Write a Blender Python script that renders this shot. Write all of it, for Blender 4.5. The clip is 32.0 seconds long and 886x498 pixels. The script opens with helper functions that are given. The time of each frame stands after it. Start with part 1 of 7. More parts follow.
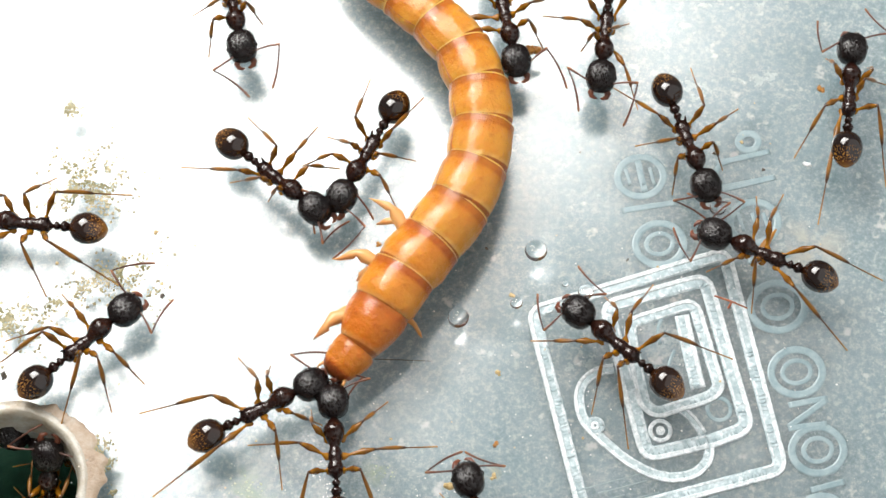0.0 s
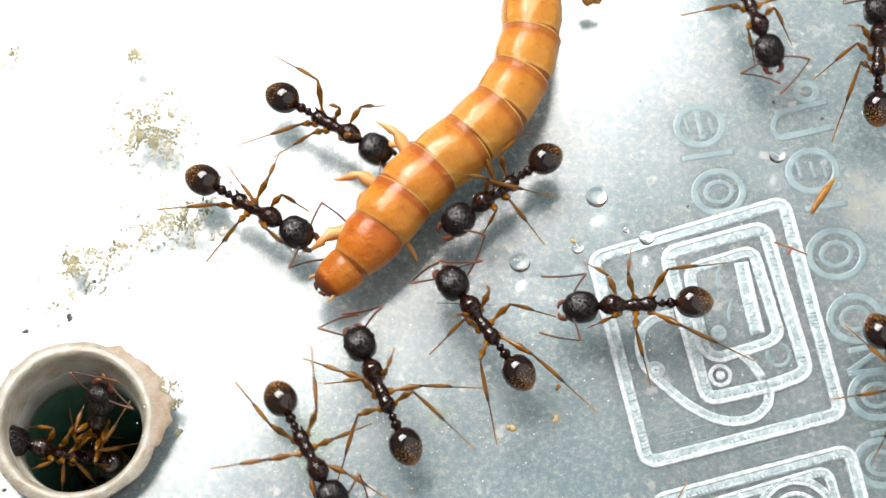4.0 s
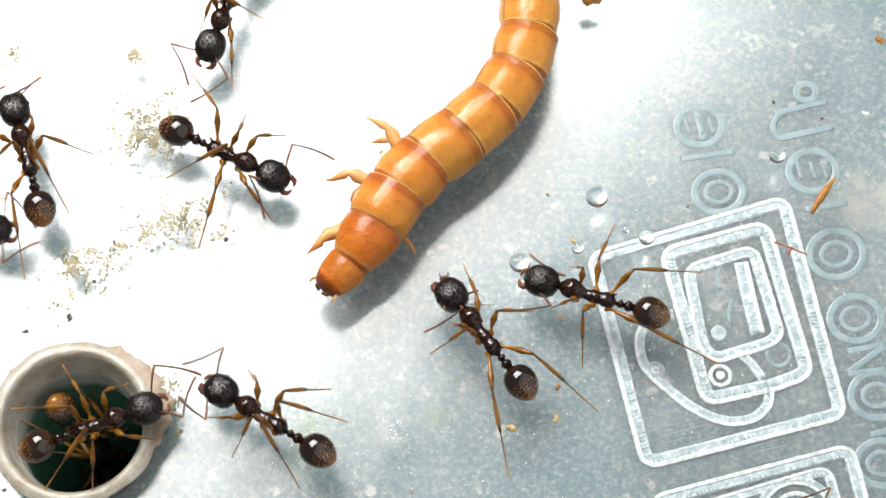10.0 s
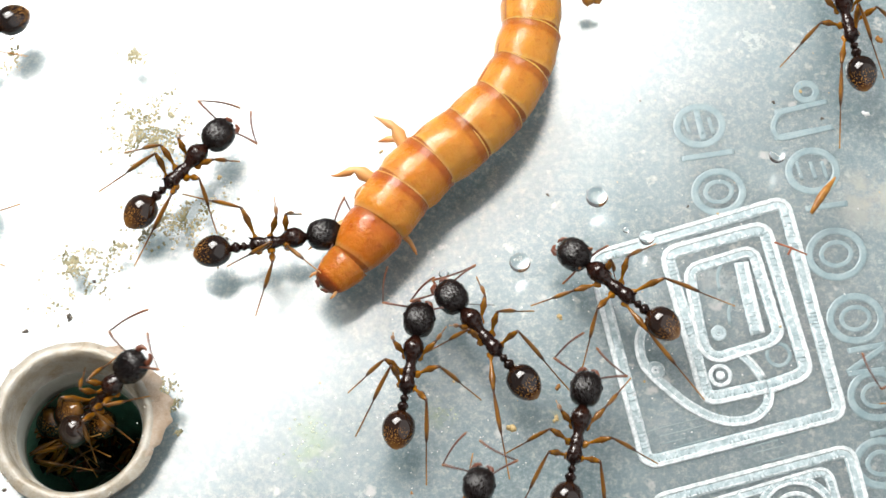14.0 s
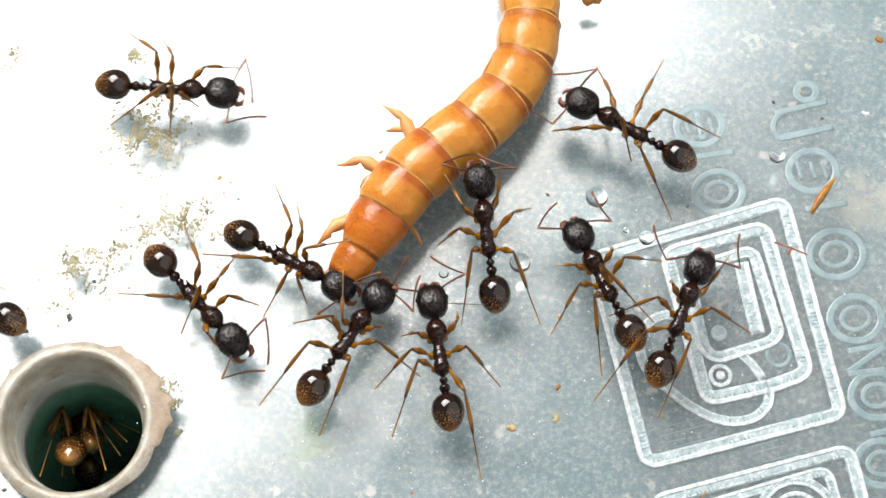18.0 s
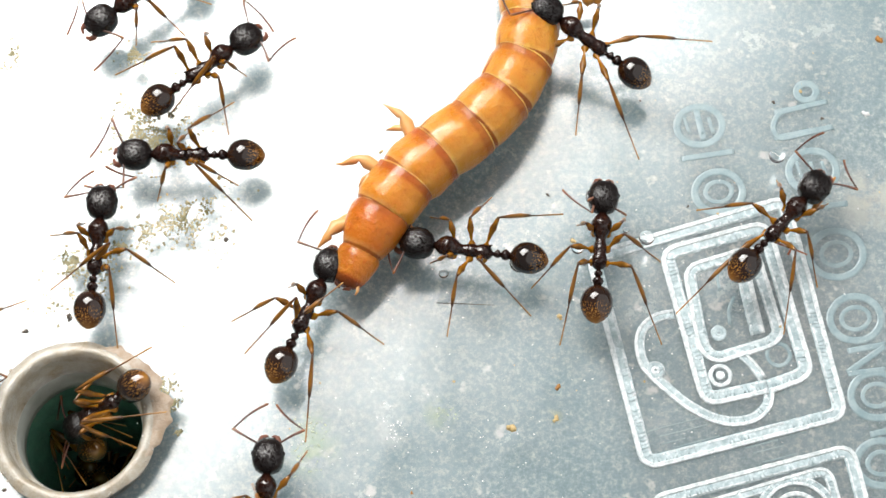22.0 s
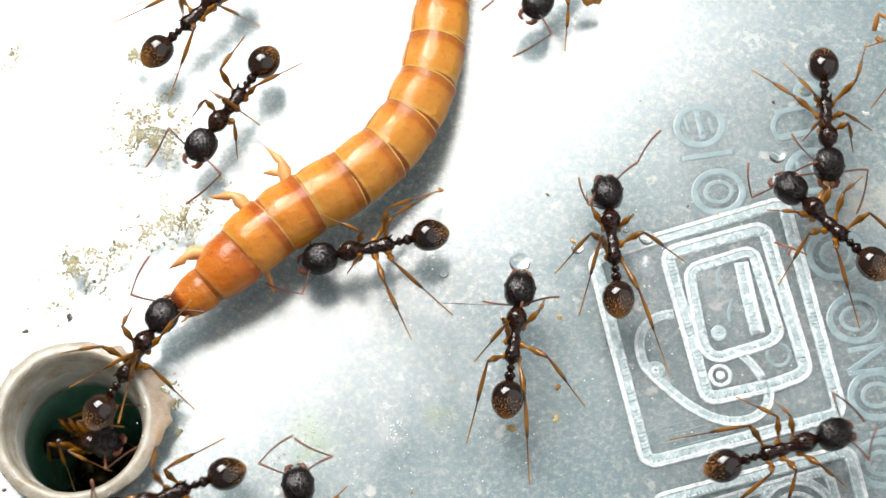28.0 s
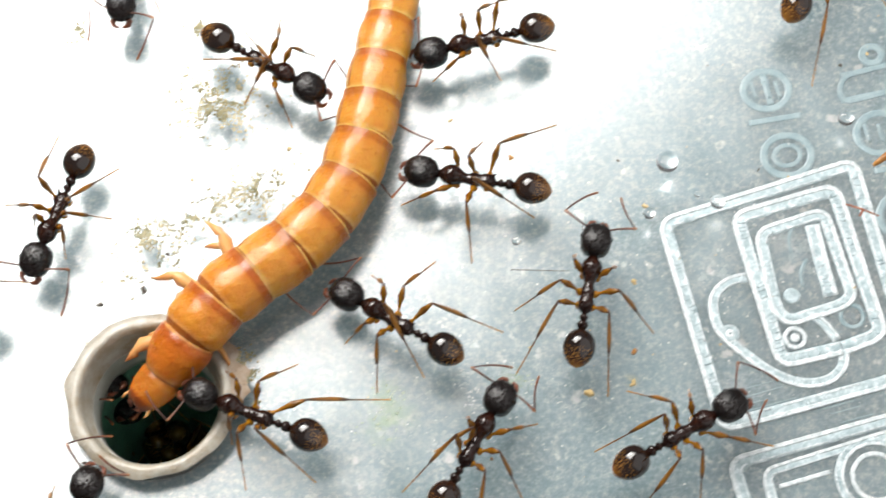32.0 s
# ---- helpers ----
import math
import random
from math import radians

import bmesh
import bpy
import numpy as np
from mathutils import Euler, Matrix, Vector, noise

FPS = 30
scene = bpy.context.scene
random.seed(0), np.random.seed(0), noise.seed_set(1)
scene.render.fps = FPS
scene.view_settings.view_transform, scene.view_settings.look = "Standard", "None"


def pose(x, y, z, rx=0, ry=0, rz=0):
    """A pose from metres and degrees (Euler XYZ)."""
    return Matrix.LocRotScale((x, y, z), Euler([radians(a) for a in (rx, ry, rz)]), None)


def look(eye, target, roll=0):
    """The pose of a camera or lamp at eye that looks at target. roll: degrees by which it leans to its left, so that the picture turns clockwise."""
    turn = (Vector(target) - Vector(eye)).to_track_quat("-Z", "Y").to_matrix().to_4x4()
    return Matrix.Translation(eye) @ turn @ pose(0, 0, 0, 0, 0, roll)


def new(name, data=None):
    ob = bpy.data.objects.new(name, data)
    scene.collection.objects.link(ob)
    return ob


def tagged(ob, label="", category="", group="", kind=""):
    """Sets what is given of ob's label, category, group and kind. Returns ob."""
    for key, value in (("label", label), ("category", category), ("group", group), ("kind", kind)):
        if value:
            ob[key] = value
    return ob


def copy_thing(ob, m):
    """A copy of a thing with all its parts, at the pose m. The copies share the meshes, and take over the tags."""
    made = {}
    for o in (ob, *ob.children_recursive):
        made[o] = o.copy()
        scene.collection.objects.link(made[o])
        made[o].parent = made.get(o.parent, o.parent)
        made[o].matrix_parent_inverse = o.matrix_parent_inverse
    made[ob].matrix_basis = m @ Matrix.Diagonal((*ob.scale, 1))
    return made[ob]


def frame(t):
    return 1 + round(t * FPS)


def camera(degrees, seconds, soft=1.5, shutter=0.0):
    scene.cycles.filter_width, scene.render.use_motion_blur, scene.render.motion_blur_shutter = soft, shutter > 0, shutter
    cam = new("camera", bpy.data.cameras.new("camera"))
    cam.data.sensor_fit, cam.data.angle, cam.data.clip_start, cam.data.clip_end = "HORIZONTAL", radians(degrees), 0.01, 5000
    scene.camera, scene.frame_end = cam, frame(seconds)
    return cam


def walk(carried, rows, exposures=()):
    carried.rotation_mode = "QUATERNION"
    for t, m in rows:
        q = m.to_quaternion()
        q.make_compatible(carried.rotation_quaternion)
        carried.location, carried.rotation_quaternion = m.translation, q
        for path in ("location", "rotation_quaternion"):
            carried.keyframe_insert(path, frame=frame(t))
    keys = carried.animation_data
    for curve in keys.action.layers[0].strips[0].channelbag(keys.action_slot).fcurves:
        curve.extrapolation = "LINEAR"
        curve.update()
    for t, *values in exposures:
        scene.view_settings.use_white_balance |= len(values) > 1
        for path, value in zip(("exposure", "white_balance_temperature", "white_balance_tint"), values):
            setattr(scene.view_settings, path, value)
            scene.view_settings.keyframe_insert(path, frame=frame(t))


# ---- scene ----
MM = 0.001
cam = camera(25, 32.0, soft=1.5, shutter=0.35)
walk(cam, [
    (0, pose(0.003105, -0.033302, 0.099957, 20, -0.001, -0.297)),
    (0.5, pose(0.002899, -0.033642, 0.099895, 20, -0.001, -0.094)),
    (1, pose(0.001765, -0.034868, 0.100242, 20.001, 0, -0.451)),
    (1.5, pose(0.00025, -0.036109, 0.099777, 20.001, 0, -0.038)),
    (2, pose(-0.000068, -0.036271, 0.099687, 20, 0, -0.048)),
    (2.3, pose(0, -0.036286, 0.099694, 20, 0, 0)),
    (31.4, pose(0, -0.036286, 0.099694, 20, 0, 0)),
    (31.6, pose(-0.000538, -0.036476, 0.099628, 20, 0, -0.118)),
    (32, pose(-0.004481, -0.037872, 0.099142, 20, 0.004, -0.987)),
])

# ---- light: a large softbox over the plate with the flash head before it, an added fill lamp on the other side, a dim room ----
world = bpy.data.worlds.new("room")
scene.world = world
world.use_nodes = True
world.node_tree.nodes["Background"].inputs[0].default_value = (0.70, 0.70, 0.69, 1)
world.node_tree.nodes["Background"].inputs[1].default_value = 0.29


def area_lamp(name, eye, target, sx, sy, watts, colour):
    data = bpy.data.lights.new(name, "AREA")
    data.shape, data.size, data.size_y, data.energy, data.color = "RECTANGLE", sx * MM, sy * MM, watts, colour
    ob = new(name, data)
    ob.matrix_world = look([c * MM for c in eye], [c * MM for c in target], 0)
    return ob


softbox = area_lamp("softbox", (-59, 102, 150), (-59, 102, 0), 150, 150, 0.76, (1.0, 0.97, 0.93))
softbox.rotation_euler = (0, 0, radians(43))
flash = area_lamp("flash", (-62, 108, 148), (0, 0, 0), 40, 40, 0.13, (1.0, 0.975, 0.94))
# added fill with no known source, lightens the shadows from the right
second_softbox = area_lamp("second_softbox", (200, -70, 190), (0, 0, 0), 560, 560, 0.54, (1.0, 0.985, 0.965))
scene.view_settings.exposure = 0.0


# ---- materials ----
class Mat:
    """A node material with a few short ways to add texture."""

    def __init__(self, name, base, rough=0.5, **more):
        self.m = bpy.data.materials.new(name)
        self.m.use_nodes = True
        self.t = self.m.node_tree
        self.b = self.t.nodes["Principled BSDF"]
        self.b.inputs["Base Color"].default_value = (*base, 1)
        self.b.inputs["Roughness"].default_value = rough
        self.b.inputs["Subsurface Scale"].default_value = 1.0
        for k, v in more.items():
            self.b.inputs[k.replace("_", " ")].default_value = v
        self.co = self.t.nodes.new("ShaderNodeTexCoord")

    def node(self, kind, **sets):
        n = self.t.nodes.new(kind)
        for k, v in sets.items():
            if k in n.inputs:
                n.inputs[k].default_value = v
        return n

    def link(self, a, b):
        self.t.links.new(a, b)

    def noise(self, scale, detail=4.0, rough=0.6, coords="Object"):
        n = self.node("ShaderNodeTexNoise", Scale=scale, Detail=detail, Roughness=rough)
        self.link(self.co.outputs[coords], n.inputs["Vector"])
        return n.outputs["Fac"]

    def ramp(self, fac, *stops):
        r = self.t.nodes.new("ShaderNodeValToRGB")
        e = r.color_ramp.elements
        while len(e) < len(stops):
            e.new(0.5)
        for el, (p, c) in zip(e, stops):
            el.position, el.color = p, (*c, 1) if len(c) == 3 else c
        self.link(fac, r.inputs[0])
        return r.outputs[0]

    def mix(self, fac, a, b, mode="MIX"):
        n = self.t.nodes.new("ShaderNodeMix")
        n.data_type, n.blend_type = "RGBA", mode
        for v, s in ((fac, n.inputs[0]), (a, n.inputs[6]), (b, n.inputs[7])):
            if isinstance(v, (int, float)):
                s.default_value = v
            elif isinstance(v, tuple):
                s.default_value = (*v, 1)
            else:
                self.link(v, s)
        return n.outputs[2]

    def colour(self, out):
        self.link(out, self.b.inputs["Base Color"])
        return self

    def rough(self, out):
        self.link(out, self.b.inputs["Roughness"])
        return self

    def bump(self, out, strength, dist):
        n = self.node("ShaderNodeBump", Strength=strength, Distance=dist)
        self.link(out, n.inputs["Height"])
        self.link(n.outputs[0], self.b.inputs["Normal"])
        return self

    def axis(self, which, coords="Generated"):
        s = self.t.nodes.new("ShaderNodeSeparateXYZ")
        self.link(self.co.outputs[coords], s.inputs[0])
        return s.outputs[which]


def grey(v):
    return (v, v, v)


CLEAR = 1.5  # thickness of the plate's clear skin, mm
# cloudy blue-grey plastic: broad clouds, fine grain, white scuffs, dust specks
k = Mat("plate_plastic", (0.2, 0.25, 0.27), 0.2)
k.b.inputs["IOR"].default_value = 2.1
k.b.inputs["Subsurface Weight"].default_value = 0.95
k.b.inputs["Subsurface Radius"].default_value = (0.0095, 0.0105, 0.011)
clouds = k.ramp(k.noise(70, 6, 0.62), (0.32, (0.152, 0.230, 0.256)), (0.5, (0.229, 0.314, 0.341)), (0.72, (0.346, 0.415, 0.433)))
grain = k.ramp(k.noise(3600, 5, 0.75), (0.36, (0.124, 0.197, 0.223)), (0.5, (0.229, 0.308, 0.336)), (0.66, (0.515, 0.577, 0.591)))
both = k.mix(0.54, clouds, grain)
scuffs = k.ramp(k.noise(900, 3, 0.5), (0.66, grey(0.0)), (0.74, grey(1.0)))
out = k.mix(scuffs, both, (0.554, 0.597, 0.608))
for c, r, tint, full in (((-6.91, -11.05), 1.9, (0.238, 0.356, 0.226), 0.75), ((-0.12, -9.20), 1.1, (0.261, 0.345, 0.202), 0.7), ((-6.86, -9.71), 1.2, (0.250, 0.356, 0.238), 0.6), ((-2.53, -10.10), 1.2, (0.499, 0.558, 0.582), 0.8), ((23.20, 2.93), 2.4, (0.475, 0.487, 0.428), 0.9),
                         ((11.05, -10.22), 1.3, (0.404, 0.451, 0.475), 0.6), ((5.85, -9.32), 0.5, (0.451, 0.451, 0.238), 0.7), ((-4.86, -3.75), 1.6, (0.428, 0.487, 0.511), 0.5), ((14.04, -1.87), 0.9, (0.356, 0.415, 0.439), 0.5)):
    far = k.node("ShaderNodeVectorMath")
    far.operation = "DISTANCE"
    far.inputs[1].default_value = (c[0] * MM, (c[1] + 0.36 * CLEAR) * MM, -CLEAR * MM)
    k.link(k.co.outputs["Object"], far.inputs[0])
    fade = k.node("ShaderNodeMapRange")
    for i, v in ((1, r * MM), (2, 0.15 * r * MM), (3, 0.0), (4, full)):
        fade.inputs[i].default_value = v
    k.link(far.outputs["Value"], fade.inputs[0])
    blot = k.ramp(k.noise(900 / max(r, 1), 5, 0.75), (0.44, grey(0.0)), (0.58, grey(1.0)))
    out = k.mix(k.mix(1.0, blot, fade.outputs[0], "MULTIPLY"), out, tint)
k.colour(out)
k.rough(k.ramp(k.noise(420, 5, 0.7), (0.3, grey(0.14)), (0.7, grey(0.29))))
k.bump(k.noise(2600, 2, 0.5), 0.10, 0.00004)
PLATE = k.m

# frosted plastic, near-white: the softbox's gleam on the lips is painted in
k = Mat("frosted_gleam_ridge", (0.62, 0.68, 0.7), 0.3)
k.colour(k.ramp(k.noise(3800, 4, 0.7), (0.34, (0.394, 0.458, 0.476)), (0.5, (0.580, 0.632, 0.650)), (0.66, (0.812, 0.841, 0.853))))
k.bump(k.noise(3500, 3, 0.6), 0.8, 0.00008)
RIDGE = k.m

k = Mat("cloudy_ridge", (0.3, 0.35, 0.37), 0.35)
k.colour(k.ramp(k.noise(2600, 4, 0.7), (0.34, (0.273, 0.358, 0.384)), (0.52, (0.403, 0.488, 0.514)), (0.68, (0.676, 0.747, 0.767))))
k.bump(k.noise(3000, 3, 0.6), 0.6, 0.00008)
CLOUDY = k.m

# the clear skin over it: faintly glossy, lets the light through
k = Mat("clear_plastic", (1, 1, 1), 0.2)
gloss, clear, both_ways = k.node("ShaderNodeBsdfGlossy", Roughness=0.22), k.node("ShaderNodeBsdfTransparent"), k.node("ShaderNodeMixShader")
fresnel = k.node("ShaderNodeFresnel", IOR=1.16)
for a, b in ((fresnel.outputs[0], both_ways.inputs[0]), (clear.outputs[0], both_ways.inputs[1]), (gloss.outputs[0], both_ways.inputs[2]), (both_ways.outputs[0], k.t.nodes["Material Output"].inputs["Surface"])):
    k.link(a, b)
k.t.nodes.remove(k.b)
SKIN = k.m

k = Mat("faint_relief", (0.3, 0.36, 0.38), 0.3)
k.colour(k.ramp(k.noise(1200, 4, 0.7), (0.35, (0.192, 0.276, 0.299)), (0.7, (0.315, 0.394, 0.417))))
k.bump(k.noise(900, 3, 0.6), 0.3, 0.0001)
RELIEF = k.m

k = Mat("milky_tube", (0.62, 0.57, 0.48), 0.26)
k.b.inputs["IOR"].default_value = 1.6
k.b.inputs["Subsurface Weight"].default_value = 0.25
k.b.inputs["Subsurface Radius"].default_value = (0.0012, 0.001, 0.0008)
k.colour(k.ramp(k.noise(650, 7, 0.75), (0.28, (0.17, 0.115, 0.055)), (0.40, (0.31, 0.27, 0.205)), (0.55, (0.38, 0.355, 0.30)), (0.72, (0.49, 0.48, 0.44))))
k.bump(k.noise(1500, 6, 0.7), 0.5, 0.00014)
TUBE = k.m

k = Mat("tan_glue", (0.5, 0.4, 0.3), 0.4)
k.b.inputs["Subsurface Weight"].default_value = 0.2
k.b.inputs["Subsurface Radius"].default_value = (0.0006, 0.0005, 0.0004)
k.colour(k.ramp(k.noise(900, 6, 0.75), (0.28, (0.16, 0.10, 0.05)), (0.42, (0.30, 0.22, 0.15)), (0.58, (0.37, 0.30, 0.23)), (0.75, (0.45, 0.40, 0.34))))
k.bump(k.noise(2200, 5, 0.7), 0.7, 0.00012)
GLUE = k.m

k = Mat("pale_sleeve", (0.55, 0.57, 0.54), 0.4)
k.colour(k.ramp(k.noise(300, 5, 0.6), (0.3, (0.30, 0.31, 0.28)), (0.6, (0.58, 0.60, 0.57))))
SLEEVE = k.m

k = Mat("moss_green", (0.02, 0.05, 0.035), 0.6)
k.colour(k.ramp(k.noise(260, 6, 0.7), (0.3, (0.07, 0.18, 0.13)), (0.6, (0.14, 0.32, 0.245)), (0.8, (0.22, 0.34, 0.19))))
k.bump(k.noise(1500, 4, 0.6), 0.5, 0.0002)
MOSS = k.m

k = Mat("table_green", (0.05, 0.08, 0.06), 0.6)
k.colour(k.ramp(k.noise(40, 6, 0.6), (0.3, (0.03, 0.05, 0.04)), (0.7, (0.08, 0.11, 0.09))))
TABLE = k.m

k = Mat("ant_head_black", (0.006, 0.005, 0.005), 0.19)
k.colour(k.ramp(k.noise(1300, 4, 0.6), (0.3, (0.0022, 0.0018, 0.0018)), (0.7, (0.008, 0.005, 0.0045))))
wrinkle = k.node("ShaderNodeMapping")
wrinkle.inputs["Scale"].default_value = (7500, 13000, 12000)
k.link(k.co.outputs["Object"], wrinkle.inputs[0])
net = k.node("ShaderNodeTexNoise", Scale=1.0, Detail=2.0, Roughness=0.6, Distortion=0.8)
k.link(wrinkle.outputs[0], net.inputs["Vector"])
k.bump(net.outputs["Fac"], 0.8, 0.00004)
k.link(k.ramp(net.outputs["Fac"], (0.44, grey(0.06)), (0.58, grey(0.75))), k.b.inputs["Specular IOR Level"])
HEAD = k.m

k = Mat("ant_thorax_brown", (0.02, 0.01, 0.008), 0.12)
pits = k.noise(6000, 2, 0.55)
k.colour(k.ramp(k.noise(1500, 4, 0.6), (0.3, (0.004, 0.0018, 0.0014)), (0.62, (0.018, 0.0055, 0.003)), (0.78, (0.075, 0.023, 0.006))))
k.link(k.ramp(pits, (0.40, grey(0.12)), (0.56, grey(0.75))), k.b.inputs["Specular IOR Level"])
k.bump(pits, 0.7, 0.00005)
THORAX = k.m

k = Mat("ant_gaster_brown", (0.03, 0.014, 0.008), 0.05)
k.b.inputs["Specular IOR Level"].default_value = 0.9
tip = k.ramp(k.axis(0), (0.0, (0.30, 0.13, 0.018)), (0.06, (0.15, 0.055, 0.008)), (0.14, (0.036, 0.012, 0.003)), (0.28, (0.010, 0.0036, 0.0016)), (0.75, (0.006, 0.0022, 0.0013)), (1.0, (0.022, 0.008, 0.003)))
amber = k.ramp(k.axis(0), (0.0, (0.36, 0.16, 0.022)), (0.16, (0.20, 0.075, 0.009)), (0.34, (0.06, 0.019, 0.003)), (0.6, (0.018, 0.006, 0.002)), (1.0, (0.05, 0.018, 0.005)))
tip = k.mix(k.ramp(k.node("ShaderNodeObjectInfo").outputs["Random"], (0.45, grey(0.0)), (1.0, grey(0.38))), tip, amber)
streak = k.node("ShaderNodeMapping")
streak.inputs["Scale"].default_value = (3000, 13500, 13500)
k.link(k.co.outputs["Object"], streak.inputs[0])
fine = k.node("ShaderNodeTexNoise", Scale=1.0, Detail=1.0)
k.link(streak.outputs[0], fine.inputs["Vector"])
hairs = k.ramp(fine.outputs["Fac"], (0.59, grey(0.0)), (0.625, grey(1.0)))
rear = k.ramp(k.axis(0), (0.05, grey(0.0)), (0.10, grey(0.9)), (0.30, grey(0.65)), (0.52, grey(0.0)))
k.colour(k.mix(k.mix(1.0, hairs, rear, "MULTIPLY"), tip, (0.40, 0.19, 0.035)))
k.bump(k.noise(2500, 2, 0.5), 0.04, 0.00004)
GASTER = k.m

k = Mat("ant_leg_amber", (0.3, 0.12, 0.025), 0.22)
k.b.inputs["Subsurface Weight"].default_value = 0.15
k.b.inputs["Subsurface Radius"].default_value = (0.0003, 0.00015, 0.00005)
k.colour(k.mix(k.ramp(k.axis(0), (0.0, grey(0.9)), (0.08, grey(0.1)), (0.3, grey(0.0)), (0.45, grey(0.5)), (0.75, grey(0.75)), (0.9, grey(0.35)), (0.99, grey(1.0))),
               (0.30, 0.122, 0.005), k.ramp(k.noise(1500, 3, 0.6), (0.35, (0.026, 0.009, 0.002)), (0.65, (0.125, 0.046, 0.003)))))
LEG = k.m

k = Mat("ant_shank_amber", (0.3, 0.12, 0.025), 0.32)
k.colour(k.ramp(k.axis(0), (0.0, (0.035, 0.012, 0.003)), (0.05, (0.07, 0.025, 0.003)), (0.14, (0.16, 0.062, 0.004)), (0.34, (0.22, 0.09, 0.005)), (0.46, (0.035, 0.012, 0.003)), (0.52, (0.10, 0.038, 0.006)), (0.75, (0.22, 0.09, 0.013)), (1.0, (0.46, 0.23, 0.045))))
SHANK = k.m

k = Mat("antenna_russet", (0.12, 0.04, 0.02), 0.4)
k.colour(k.ramp(k.axis(0), (0.0, (0.03, 0.010, 0.006)), (0.6, (0.085, 0.028, 0.014)), (0.88, (0.16, 0.06, 0.03)), (1.0, (0.28, 0.11, 0.025))))
FEELER = k.m

k = Mat("mandible_red", (0.10, 0.03, 0.015), 0.3)
k.colour(k.ramp(k.noise(2500, 3, 0.6), (0.3, (0.05, 0.015, 0.01)), (0.7, (0.17, 0.05, 0.02))))
JAW = k.m
EYE = Mat("ant_eye", (0.01, 0.009, 0.01), 0.2).m


def larva_mat(name, front, mid, rear, band, pale, dark=(0.27, 0.07, 0.007)):
    k = Mat(name, mid, 0.3)
    k.b.inputs["Subsurface Weight"].default_value = 0.7
    k.b.inputs["Subsurface Radius"].default_value = (0.0016, 0.0008, 0.0002)
    k.b.inputs["Coat Weight"].default_value = 0.5
    k.b.inputs["Specular IOR Level"].default_value = 0.16
    k.b.inputs["Coat Roughness"].default_value = 0.15
    run = k.ramp(k.axis(0), (0.0, front), (0.20, dark), (0.225, pale), (0.30, mid), (0.62, mid), (0.78, rear), (0.84, band), (0.92, band), (0.945, dark), (0.955, pale))
    mott = k.ramp(k.noise(420, 6, 0.7), (0.32, (0.66, 0.47, 0.32)), (0.48, (0.93, 0.85, 0.74)), (0.64, (1.0, 1.0, 1.0)))
    flecks = k.ramp(k.noise(2600, 3, 0.6), (0.60, (1.0, 1.0, 1.0)), (0.70, (0.76, 0.64, 0.52)))
    k.colour(k.mix(0.6, k.mix(0.8, run, mott, "MULTIPLY"), flecks, "MULTIPLY"))
    k.rough(k.ramp(k.noise(700, 4, 0.6), (0.3, grey(0.26)), (0.7, grey(0.46))))
    k.bump(k.noise(620, 5, 0.58), 0.9, 0.0005)
    return k.m


LARVA_BODY = larva_mat("larva_honey", (0.38, 0.14, 0.018), (0.54, 0.245, 0.034), (0.49, 0.19, 0.021), (0.37, 0.115, 0.010), (0.60, 0.34, 0.085))
LARVA_FRONT = larva_mat("larva_orange", (0.44, 0.17, 0.04), (0.47, 0.145, 0.010), (0.43, 0.12, 0.009), (0.36, 0.09, 0.007), (0.52, 0.22, 0.06))
LARVA_MID = larva_mat("larva_amber", (0.44, 0.17, 0.04), (0.54, 0.22, 0.025), (0.49, 0.175, 0.017), (0.36, 0.09, 0.008), (0.56, 0.27, 0.075))
LARVA_HEAD = larva_mat("larva_head", (0.07, 0.018, 0.005), (0.45, 0.155, 0.014), (0.45, 0.16, 0.015), (0.40, 0.12, 0.010), (0.33, 0.085, 0.010), (0.22, 0.05, 0.006))
k = Mat("larva_leg", (0.72, 0.42, 0.16), 0.35)
k.b.inputs["Subsurface Weight"].default_value = 0.3
k.b.inputs["Subsurface Radius"].default_value = (0.0006, 0.0003, 0.0001)
k.colour(k.ramp(k.axis(0), (0.0, (0.52, 0.21, 0.05)), (0.5, (0.62, 0.33, 0.12)), (1.0, (0.54, 0.25, 0.07))))
LARVA_LEG = k.m
SEAM = Mat("larva_seam", (0.30, 0.085, 0.01), 0.4).m

k = Mat("droplet", (0.96, 0.98, 0.99), 0.02)
k.b.inputs["Transmission Weight"].default_value = 1.0
k.b.inputs["IOR"].default_value = 1.33
DROP = k.m


def plain(name, a, b, scale=2500, rough=0.6):
    k = Mat(name, a, rough)
    k.colour(k.ramp(k.noise(scale, 3, 0.6), (0.35, a), (0.65, b)))
    return k.m


HUSK = plain("husk_amber", (0.24, 0.09, 0.01), (0.46, 0.21, 0.03), 1500, 0.35)
CRUMB = plain("dark_crumb", (0.02, 0.016, 0.012), (0.09, 0.07, 0.05))
OLIVE = plain("olive_dust", (0.10, 0.095, 0.035), (0.40, 0.36, 0.22), 700, 0.8)
MOULD = plain("pale_mould", (0.33, 0.42, 0.30), (0.50, 0.56, 0.44), 900, 0.9)
TAN = plain("tan_flake", (0.42, 0.30, 0.12), (0.62, 0.48, 0.25))
WHITE = plain("white_flake", (0.7, 0.72, 0.72), (0.85, 0.86, 0.86), 1800, 0.5)
THREAD = plain("red_thread", (0.25, 0.07, 0.03), (0.40, 0.14, 0.06))


